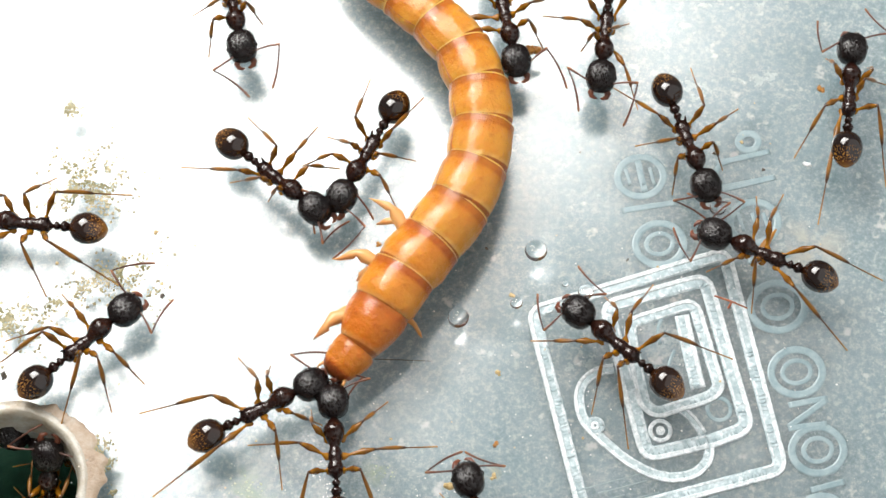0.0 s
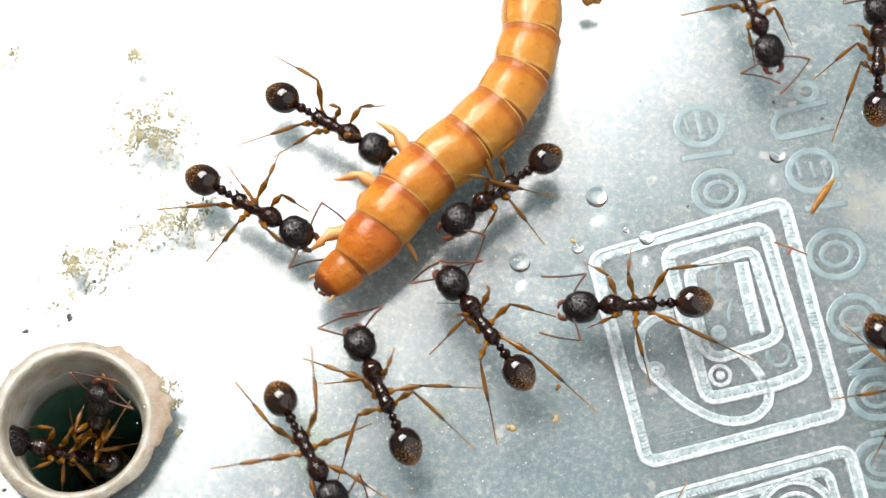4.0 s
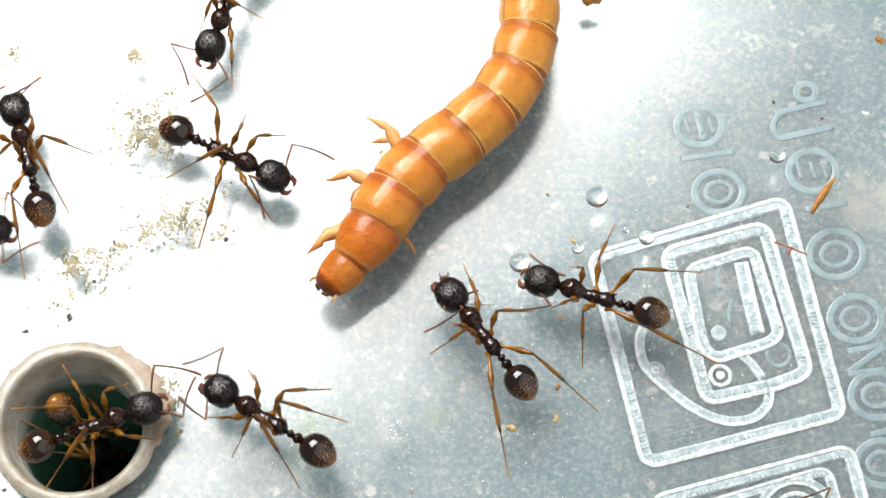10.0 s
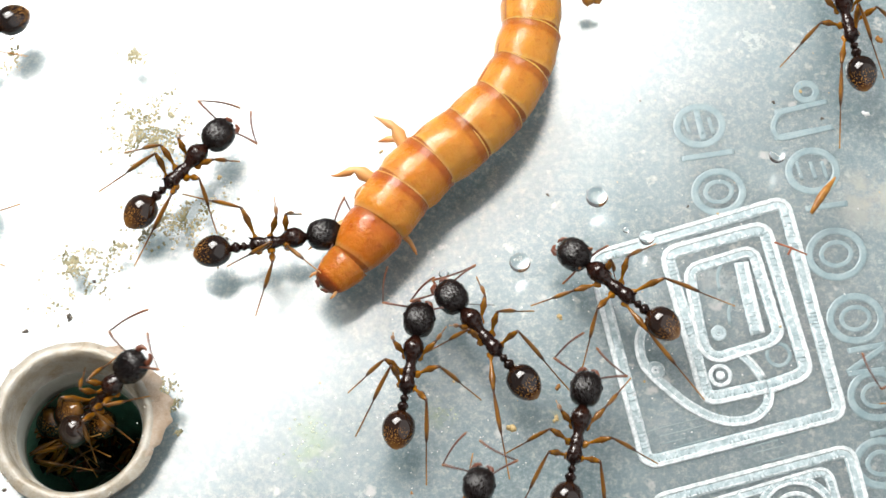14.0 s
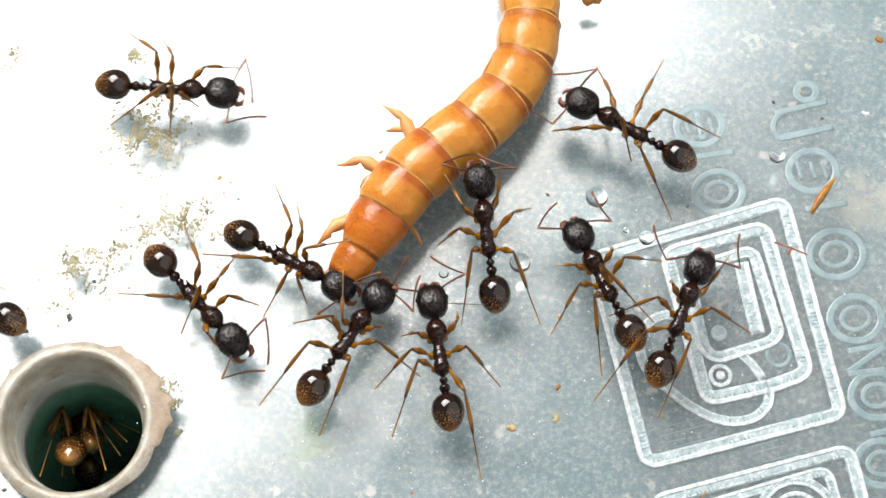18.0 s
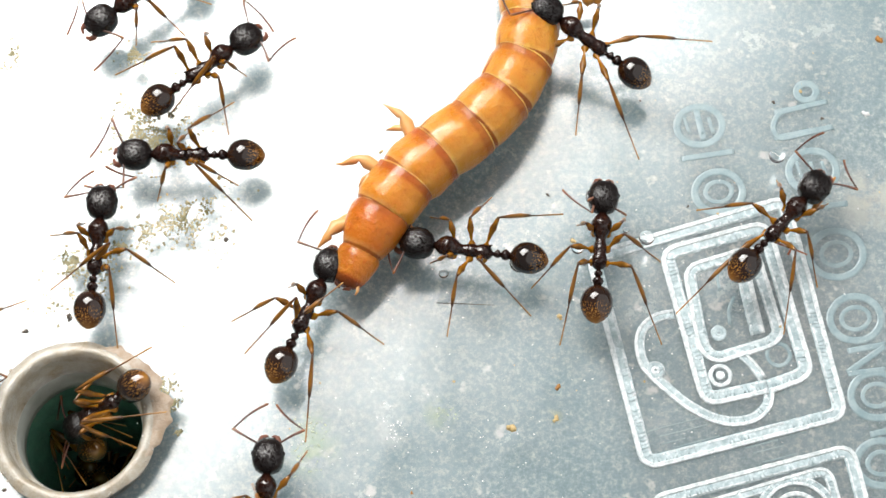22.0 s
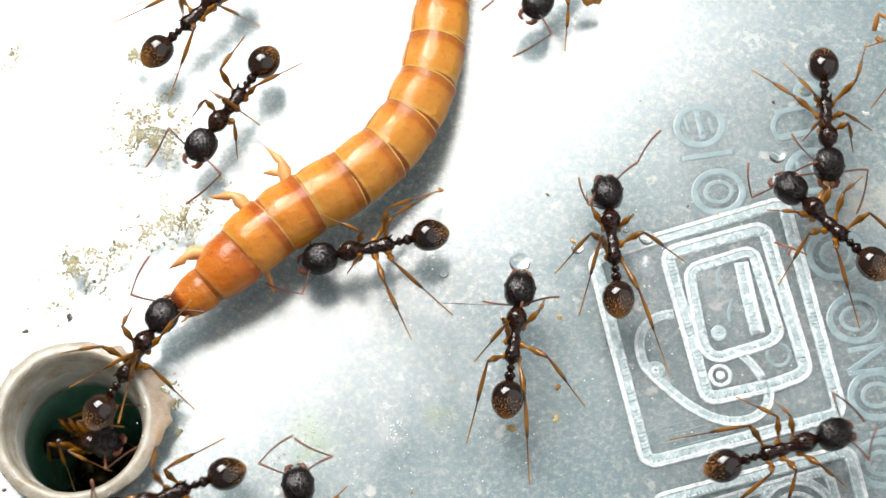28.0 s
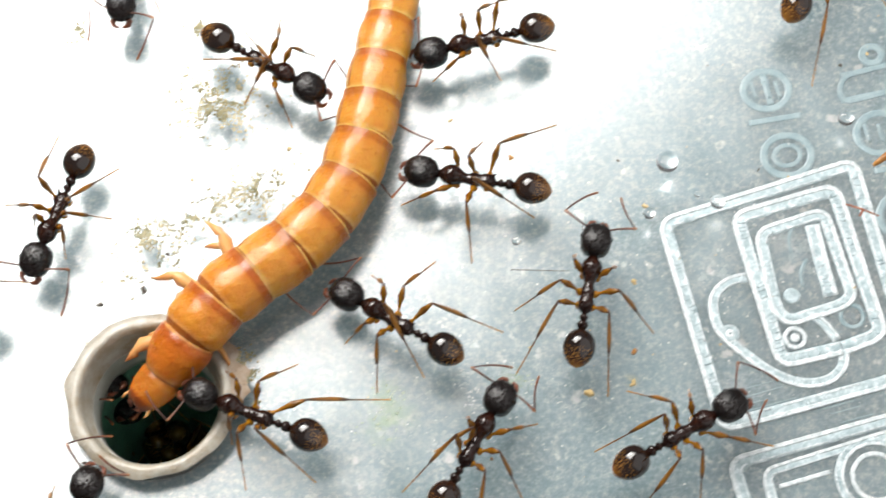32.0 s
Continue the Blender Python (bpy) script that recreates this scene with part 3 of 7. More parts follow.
for c, r, mat, lab in (((-21.87, -4.59), 0.14, CRUMB, "dark crumb"), ((-22.30, -13.0), 0.14, CRUMB, "black speck"), ((-19.61, -3.85), 0.2, CRUMB, "dark crumb by the tube"), ((10.76, 8.63), 0.07, CRUMB, "black speck"), ((18.00, 8.50), 0.09, CRUMB, "black speck"), ((5.61, 3.10), 0.09, CRUMB, "black speck"),
                       ((20.62, 7.55), 0.08, CRUMB, "black speck"), ((13.09, 2.41), 0.07, CRUMB, "black speck"), ((-0.12, 3.36), 0.14, HUSK, "small brown crumb"), ((6.16, -3.82), 0.16, TAN, "tan grain"), ((6.94, 0.42), 0.15, TAN, "tan grain"),
                       ((5.91, -7.60), 0.16, HUSK, "rusty grain"), ((23.00, 7.79), 0.2, WHITE, "white flake"), ((-1.55, -13.18), 0.1, HUSK, "rusty grain"), ((3.52, -9.80), 0.26, TAN, "tan flake"),
                       ((5.79, -9.35), 0.2, TAN, "tan flake"), ((8.29, 14.57), 0.5, HUSK, "brown seed crumb"), ((-11.48, 0.51), 0.14, CRUMB, "dark crumb"), ((-3.33, 5.62), 0.12, TAN, "tan grain"), ((24.05, 12.31), 0.2, HUSK, "rusty grain"), ((-18.37, -1.87), 0.12, CRUMB, "dark crumb"),
                       ((-13.58, -10.07), 0.16, OLIVE, "olive crumb"), ((-11.98, 4.08), 0.14, TAN, "tan grain")):
    g = Geo()
    for i in range(5):
        g.flake(c[0] + rn.uniform(-0.5, 0.5) * r * 1.4, c[1] + rn.uniform(-0.5, 0.5) * r * 1.4, 0.0, r * rn.uniform(0.5, 0.9), rn, 1.0)
    litter("crumb", lab + " on the plate", "crumb", g, mat)
for c, r in (((8.24, 2.93), 0.6), ((4.07, -0.80), 0.56), ((18.03, 5.33), 0.44), ((10.82, 0.61), 0.42), ((9.75, 1.06), 0.17), ((0.03, -1.40), 0.26), ((7.14, 0.03), 0.34)):
    g = Geo()
    g.rings([[(c[0] + r * q * math.cos(2 * math.pi * j / 28), c[1] + r * q * math.sin(2 * math.pi * j / 28), 0.003 + 0.75 * r * h) for j in range(28)] for q, h in ((0.93, 0), (0.99, 0.14), (1.0, 0.26), (0.96, 0.46), (0.85, 0.68), (0.66, 0.86), (0.42, 0.96), (0.2, 0.99), (0.02, 1.0))])
    drop = litter("droplet", "clear round water droplet on the plate", "droplet", g, DROP, "droplets")
    drop.visible_shadow = False

# ---- the larva: rigid rings on a keyed centre line ----
SEGS = [("head", 1.75, 1.16, LARVA_HEAD)] + [("segment", l, r, m) for l, r, m in (
    (2.45, 1.58, LARVA_FRONT), (2.2, 1.72, LARVA_MID), (2.25, 1.78, LARVA_MID), (2.5, 1.77, LARVA_BODY), (2.45, 1.75, LARVA_BODY), (2.4, 1.72, LARVA_BODY), (2.4, 1.68, LARVA_BODY), (2.4, 1.63, LARVA_BODY),
    (2.4, 1.56, LARVA_BODY), (2.4, 1.48, LARVA_BODY), (2.3, 1.36, LARVA_BODY), (2.4, 1.1, LARVA_BODY))]
larva = tagged(new("mealworm"), "honey-orange glossy mealworm larva dragged by ants", "larva")
larva_parts = []
for i, (nm, l, r, m) in enumerate(SEGS):
    nr = SEGS[i + 1][2] if i + 1 < len(SEGS) else 0.5
    pr = SEGS[i - 1][2] if i else 0.6
    g = Geo()
    if i == 0:
        g.loft([(-0.24, 0.22), (-0.2, 0.45), (-0.08, 0.66), (0.1, 0.80), (0.4, 0.94), (0.85, 1.07), (1.3, 1.15), (1.6, 1.17), (1.78, 1.12), (1.92, 0.95), (2.05, 0.75)], 30, 0, 0.86)
    elif i == 1:
        g.loft([(-0.5, 0.7), (-0.2, 0.88), (0.0, 1.02), (0.2, 1.14), (0.5, 1.29), (0.85, 1.42), (1.2, 1.52), (1.6, 1.59), (2.0, 1.62), (2.3, 1.59), (2.5, 1.53), (2.62, 1.45), (2.72, 1.3)], 40, 0, 0.92)
    elif i == len(SEGS) - 1:
        g.loft([(-0.25, 0.85), (0, 1.05), (0.6, 1.1), (1.3, 0.98), (1.9, 0.7), (2.3, 0.35), (2.5, 0.06)], 22, 0, 0.92)
    else:
        f = min(r, pr) * 0.955
        g.loft([(-0.6, f * 0.7), (-0.25, f * 0.88), (0.0, f), (0.16, f * 0.6 + r * 0.4 - 0.02), (0.34, r * 0.97), (0.5, r * 0.99), (l * 0.3, r * 1.0), (l * 0.4, r * 1.015), (l * 0.5, r * 1.012), (l * 0.6, r * 1.01), (l * 0.7, r * 1.0), (l * 0.8, r * 0.7 + nr * 0.3), (l * 0.9, r * 0.5 + nr * 0.48), (l * 1.0, (r + nr) / 2 * 0.99), (l * 1.035, (r + nr) / 2 * 0.975), (l * 1.06, nr * 0.82)], 40, 0, 0.92)
    # uneven, slightly wrinkled skin
    lump = [noise.noise(Vector((x * 0.8, y, z + 9 * i))) * 0.05 + noise.noise(Vector((x * 2.6, y * 1.4, z * 1.4 + 9 * i))) * 0.018 for x, y, z in g.v]
    g.v = [(x, y * (1 + e), z * (1 + e)) for (x, y, z), e in zip(g.v, lump)]
    seg = part(nm, g, m, larva)
    larva_parts.append(seg)
    if i == 0:
        for s in (-1, 1):
            part("feeler", Geo().tube([(0.15, 0.7 * s, 0.1), (-0.15, 0.82 * s, 0.12), (-0.38, 0.8 * s, 0.1)], [0.1, 0.08, 0.04]), LARVA_LEG, seg)
            part("jaw", Geo().tube([(0.0, 0.38 * s, 0.1), (-0.24, 0.34 * s, 0.14), (-0.4, 0.08 * s, 0.1)], [0.2, 0.15, 0.05]), JAW, seg, "dark brown jaw")
    if i in (1, 2, 3):
        # the legs of both flanks show on one side, as the body lies rolled a little
        w = r * 0.84
        ways = {1: [[(0.75, w - 0.2, -0.45), (0.45, w + 0.2, -0.4), (0.05, w + 0.5, -0.2), (-0.45, w + 0.62, -0.15), (-0.6, w + 0.6, -0.2), (-1.1, w + 0.78, -0.4), (-1.4, w + 0.9, -0.6)],
                    [(0.9, w - 0.2, -0.7), (0.8, w + 0.3, -0.7), (0.5, w + 0.55, -0.8), (0.1, w + 0.6, -1.0)]],
                2: [[(0.9, w - 0.2, -0.4), (0.95, w + 0.3, -0.25), (0.85, w + 0.75, 0.0), (0.8, w + 1.15, 0.0), (0.6, w + 1.3, -0.05), (0.1, w + 1.75, -0.3), (-0.1, w + 2.05, -0.35)],
                    [(0.7, w - 0.2, -0.7), (0.4, w + 0.35, -0.7), (0.1, w + 0.5, -0.8), (-0.3, w + 0.55, -1.0)]],
                3: [[(1.1, w - 0.2, -0.4), (1.2, w + 0.3, -0.25), (1.4, w + 0.8, 0.0), (1.5, w + 1.2, 0.1), (1.45, w + 1.35, 0.1), (1.35, w + 2.0, -0.1), (1.3, w + 2.5, -0.4)],
                    [(1.0, w - 0.1, -0.6), (1.3, w + 0.7, -0.3), (0.8, w + 1.05, -0.25), (0.45, w + 1.35, -0.5)]]}[i]
        back = {1: 0.7, 2: 1.0, 3: 0.8}[i]
        ways = [[(x + back, w + (y - w) * 1.08, z + 0.1) for x, y, z in way] for way in ways]
        rad = [0.5, 0.33, 0.39, 0.18, 0.25, 0.10, 0.015]
        g = Geo().tube(ways[0], rad, 9)
        for u, q in ((0.0, 0.34), (0.35, 0.26), (-0.4, 0.28), (0.75, 0.24)):
            g.ball((ways[0][0][0] + u, w - 0.05, -0.55), q, 10, 7)
        part("leg", g, LARVA_LEG, seg, "pale amber jointed leg")
        part("leg", Geo().tube(ways[1], [0.34, 0.28, 0.18, 0.03], 8), LARVA_LEG, seg, "pale amber jointed leg")
        if i == 2:
            g = Geo().tube([(l * 0.2, -r * 0.7, -0.9), (l * 0.15, -r * 1.05, -0.95), (l * 0.05, -r * 1.3, -1.1), (0, -r * 1.42, -1.2)], [0.2, 0.13, 0.1, 0.03], 8)
            part("leg", g, LARVA_LEG, seg)
    if 4 <= i < len(SEGS) - 1:
        g = Geo().tube([(0.02, r * 0.82, r * 0.44), (l * 0.3, r * 0.87, r * 0.455), (l * 0.7, r * 0.86, r * 0.45), (l * 0.98, r * 0.8, r * 0.44)], [0.02, 0.045, 0.045, 0.02], 6)
        part("side_seam", g, SEAM, seg, "thin brown seam along the flank")

# ---- one ant, copied for all ----
FEMUR = {"front": 1.5, "mid": 1.75, "hind": 2.1}
SHIN = {"front": 2.5, "mid": 3.3, "hind": 4.55}
COXA = {"front": (0.95, 0.3, 0.95), "mid": (0.1, 0.32, 0.95), "hind": (-0.6, 0.3, 0.95)}
FOOT = {"front": (2.6, 1.9), "mid": (-0.9, 3.5), "hind": (-4.45, 2.45)}
POLE = {"front": (0.0, 0.3, 0.95), "mid": (0.25, 0.1, 0.95), "hind": (0.25, 0.2, 0.95)}
LEGS = [(w, s) for w in ("front", "mid", "hind") for s in (1, -1)]

g = Geo().loft([(-0.06, 0.16), (0.02, 0.38), (0.16, 0.60), (0.42, 0.76), (0.78, 0.825), (1.12, 0.81), (1.4, 0.735), (1.58, 0.62), (1.70, 0.46), (1.78, 0.26), (1.8, 0.06)], 26, 0, 0.88, 0.5)
for s in (1, -1):
    g.ball((1.56, 0.26 * s, 0.34), 0.16, 8, 5, 1.4, 0.7, 0.8)
g.ball((1.72, 0, 0.06), 0.24, 10, 6, 0.6, 1.2, 0.8)
M_HEAD = g.mesh("head", HEAD)
M_JAW = Geo().tube([(0, 0, 0), (0.22, 0.1, -0.02), (0.42, 0.04, -0.04), (0.52, -0.16, -0.05), (0.5, -0.28, -0.05)], [0.18, 0.19, 0.15, 0.09, 0.03], 8).mesh("mandible", JAW)
M_JAW2 = Geo().tube([(0, 0, 0), (0.22, -0.1, -0.02), (0.42, -0.04, -0.04), (0.52, 0.16, -0.05), (0.5, 0.28, -0.05)], [0.17, 0.17, 0.13, 0.08, 0.03], 8).mesh("mandible", JAW)
M_EYE = Geo().ball((0, 0, 0), 0.13, 10, 7, 1.1, 0.6, 0.9).mesh("eye", EYE)
M_SCAPE = Geo().tube([(0, 0, 0), (0.12, 0, 0.03), (0.6, 0.03, 0.1), (1.1, 0.03, 0.12), (1.55, 0, 0.08), (1.65, 0, 0.05)], [0.075, 0.05, 0.05, 0.06, 0.075, 0.05], 7).mesh("antenna", FEELER)
SCAPE, FUNICLE = 1.62, 2.45
pts, rad = [], []
for i in range(23):
    u = i / 22
    pts.append((FUNICLE * u, 0.16 * math.sin(u * 2.6), -0.25 * u * u))
    rad.append((0.045 + 0.028 * u) * (1.0 if i % 2 else 0.82) * (0.4 if i == 22 else 1))
M_FUN = Geo().tube(pts, rad, 7).mesh("funiculus", FEELER)
g = Geo().loft([(2.14, 0.13, 0.13, 1.28), (2.0, 0.19, 0.19, 1.29), (1.9, 0.30, 0.27, 1.30), (1.72, 0.46, 0.43, 1.34), (1.45, 0.55, 0.55, 1.40), (1.18, 0.53, 0.54, 1.40), (0.92, 0.42, 0.45, 1.33), (0.72, 0.31, 0.35, 1.22), (0.56, 0.27, 0.30, 1.13), (0.44, 0.30, 0.31, 1.12), (0.25, 0.36, 0.35, 1.16), (-0.05, 0.35, 0.35, 1.17), (-0.2, 0.32, 0.32, 1.15), (-0.38, 0.40, 0.37, 1.18), (-0.65, 0.42, 0.37, 1.18), (-0.9, 0.34, 0.30, 1.12), (-1.05, 0.15, 0.15, 1.05)], 20)
for s in (-1, 1):
    g.tube([(-0.75, 0.2 * s, 1.42), (-0.9, 0.24 * s, 1.6), (-1.0, 0.26 * s, 1.72)], [0.1, 0.06, 0.015], 6)
M_THORAX = g.mesh("thorax", THORAX)
M_PET = Geo().loft([(-0.98, 0.1), (-1.12, 0.12), (-1.26, 0.23, 0.3, 1.18), (-1.38, 0.21, 0.26, 1.16), (-1.48, 0.11)], 12, 1.08).mesh("petiole", THORAX)
M_POST = Geo().loft([(-1.46, 0.11), (-1.58, 0.25, 0.29, 1.16), (-1.73, 0.31, 0.33, 1.18), (-1.88, 0.24, 0.25, 1.15), (-2.02, 0.14)], 12, 1.1).mesh("postpetiole", THORAX)
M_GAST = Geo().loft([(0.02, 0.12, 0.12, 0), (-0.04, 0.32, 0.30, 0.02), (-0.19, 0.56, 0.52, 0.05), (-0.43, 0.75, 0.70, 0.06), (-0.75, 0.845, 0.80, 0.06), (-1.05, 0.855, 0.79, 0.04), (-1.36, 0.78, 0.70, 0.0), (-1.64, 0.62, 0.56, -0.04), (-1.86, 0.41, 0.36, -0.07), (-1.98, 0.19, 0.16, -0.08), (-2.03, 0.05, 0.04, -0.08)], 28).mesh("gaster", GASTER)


def femur_mesh(l):
    return Geo().tube([(0, 0, 0), (0.12, 0, -0.02), (0.3, 0, 0), (0.42, 0, 0.01), (l * 0.5, 0, 0.04), (l * 0.66, 0, 0.04), (l * 0.85, 0, 0.02), (l, 0, 0)], [0.2, 0.22, 0.12, 0.065, 0.13, 0.195, 0.12, 0.075], 9).mesh("leg", LEG)


def shin_mesh(l):
    t = l * 0.5
    pts, rad = [(0, 0, 0), (0.1, 0, 0.02), (t * 0.35, 0, 0.05), (t * 0.65, 0, 0.06), (t * 0.92, 0, 0.03), (t, 0, 0.01)], [0.075, 0.06, 0.105, 0.125, 0.09, 0.045]
    q = t
    for i, w in enumerate((0.45, 0.2, 0.14, 0.1, 0.11)):
        e = q + w * (l - t)
        pts += [(q + 0.03, 0, 0.0), (e - 0.02, 0, -0.01)]
        rad += [0.033, 0.044]
        q = e
    pts.append((l + 0.05, 0, -0.03))
    rad.append(0.02)
    return Geo().tube(pts, rad, 6).mesh("shank", SHANK)


M_FEM = {w: femur_mesh(FEMUR[w]) for w in FEMUR}
M_SHIN = {w: shin_mesh(SHIN[w]) for w in SHIN}


def make_ant():
    a = new("ant")
    head = part("head", M_HEAD, None, a, "matt black wrinkled head", mpose(2.08, 0, 1.32, 0, 8, 0))
    part("mandible", M_JAW, None, head, "reddish-brown mandible", mpose(1.56, 0.36, -0.16))
    part("mandible", M_JAW2, None, head, "reddish-brown mandible", mpose(1.56, -0.36, -0.16))
    for s in (1, -1):
        part("eye", M_EYE, None, head, "", mpose(0.98, 0.79 * s, 0.16))
    for s in (1, -1):
        f = part("antenna", M_SCAPE, None, a, "russet elbowed antenna", mpose(3.5, 0.4 * s, 1.38, 0, -6, 62 * s))
        part("funiculus", M_FUN, None, f, "", mpose(1.62, 0, 0.05, 0, 14, -70 * s))
    part("thorax", M_THORAX, None, a, "dark brown shiny thorax")
    part("petiole", M_PET, None, a)
    part("postpetiole", M_POST, None, a)
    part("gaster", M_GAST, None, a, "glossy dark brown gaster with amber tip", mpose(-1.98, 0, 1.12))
    for w, s in LEGS:
        c = COXA[w]
        f = part("leg", M_FEM[w], None, a, "amber leg", mpose(c[0], c[1] * s, c[2], 0, 0, 90 * s))
        part("shank", M_SHIN[w], None, f, "", mpose(FEMUR[w], 0, 0))
    return tagged(a, "dark brown ant with amber legs on the plate", "ant", "ants")


first_ant = make_ant()
ant_stock = [copy_thing(first_ant, Matrix()) for i in range(49 - 1)] + [first_ant]
ants_sent = []


# ---- what moves ----
def glide(ts, vs):
    """A smooth curve through the rows that does not overshoot."""
    ts, vs = np.array(ts, float), np.array(vs, float)
    h, d = np.diff(ts), np.diff(vs) / np.diff(ts)
    m = np.zeros(len(ts))
    for i in range(1, len(ts) - 1):
        if d[i - 1] * d[i] > 0:
            m[i] = (h[i - 1] + h[i]) * 3 / ((2 * h[i] + h[i - 1]) / d[i - 1] + (h[i] + 2 * h[i - 1]) / d[i])

    def at(t):
        t = min(max(t, ts[0]), ts[-1])
        i = min(max(int(np.searchsorted(ts, t)) - 1, 0), len(h) - 1)
        u = (t - ts[i]) / h[i]
        return ((1 + 2 * u) * (1 - u) ** 2 * vs[i] + u * (1 - u) ** 2 * h[i] * m[i] + u * u * (3 - 2 * u) * vs[i + 1] + u * u * (u - 1) * h[i] * m[i + 1])
    return at


LARVA_LINE = []


def larva_axis(t):
    """Points of the larva's centre line at t, head first."""
    k = max(i for i, r in enumerate(LARVA_LINE) if r[0] <= t + 1e-6)
    a = LARVA_LINE[k]
    if k + 1 == len(LARVA_LINE):
        return a[1]
    b = LARVA_LINE[k + 1]
    u = (t - a[0]) / (b[0] - a[0])
    return a[1] * (1 - u) + b[1] * u


def larva_top(x, y, t):
    d = np.hypot(*(larva_axis(t)[2:26] - (x, y)).T).min()
    return 1.6 + math.sqrt(1.62 ** 2 - d * d) if d < 1.3 else (1.3 * (1.7 - d) / 0.4 + 0.0 if d < 1.7 else 0.0)


def thin(rows):
    keep = []
    for i, (t, m) in enumerate(rows):
        if i in (0, len(rows) - 1) or any(sum(abs(p - q) for r, w in zip(m, rows[j][1]) for p, q in zip(r, w)) > 2e-3 for j in (i - 1, i + 1)):
            keep.append((t, m))
    return keep


def body_rows(rows):
    keep = []
    for i, (t, v) in enumerate(rows):
        if i in (0, len(rows) - 1) or any(max(abs(a - b) for a, b in zip(v, rows[j][1])) > 4e-3 for j in (i - 1, i + 1)):
            keep.append((t, mpose(v[0], v[1], v[2], 0, -v[4], v[3])))
    return keep


def leg_pose(w, s, f):
    """Femur and shank that bring the foot to f, in the ant's space (mm)."""
    c = Vector((COXA[w][0], COXA[w][1] * s, COXA[w][2]))
    a, b = FEMUR[w], SHIN[w]
    v = Vector(f) - c
    d = min(max(v.length, abs(b - a) + 0.1), (a + b) * 0.985)
    u = v.normalized()
    p = Vector((POLE[w][0], POLE[w][1] * s, POLE[w][2]))
    up = (p - u * u.dot(p)).normalized()
    ca = min(max((a * a + d * d - b * b) / (2 * a * d), -1), 1)
    sa = math.sqrt(1 - ca * ca)
    x = u * ca + up * sa
    z = up * ca - u * sa
    y = z.cross(x)
    m = Matrix((x, y, z)).transposed().to_4x4()
    m.translation = c * MM
    e = u * d - x * a
    phi = math.atan2(e.dot(z), e.dot(x))
    return m, Matrix.Translation((a * MM, 0, 0)) @ Matrix.Rotation(-phi, 4, "Y")


STEP = 0.1


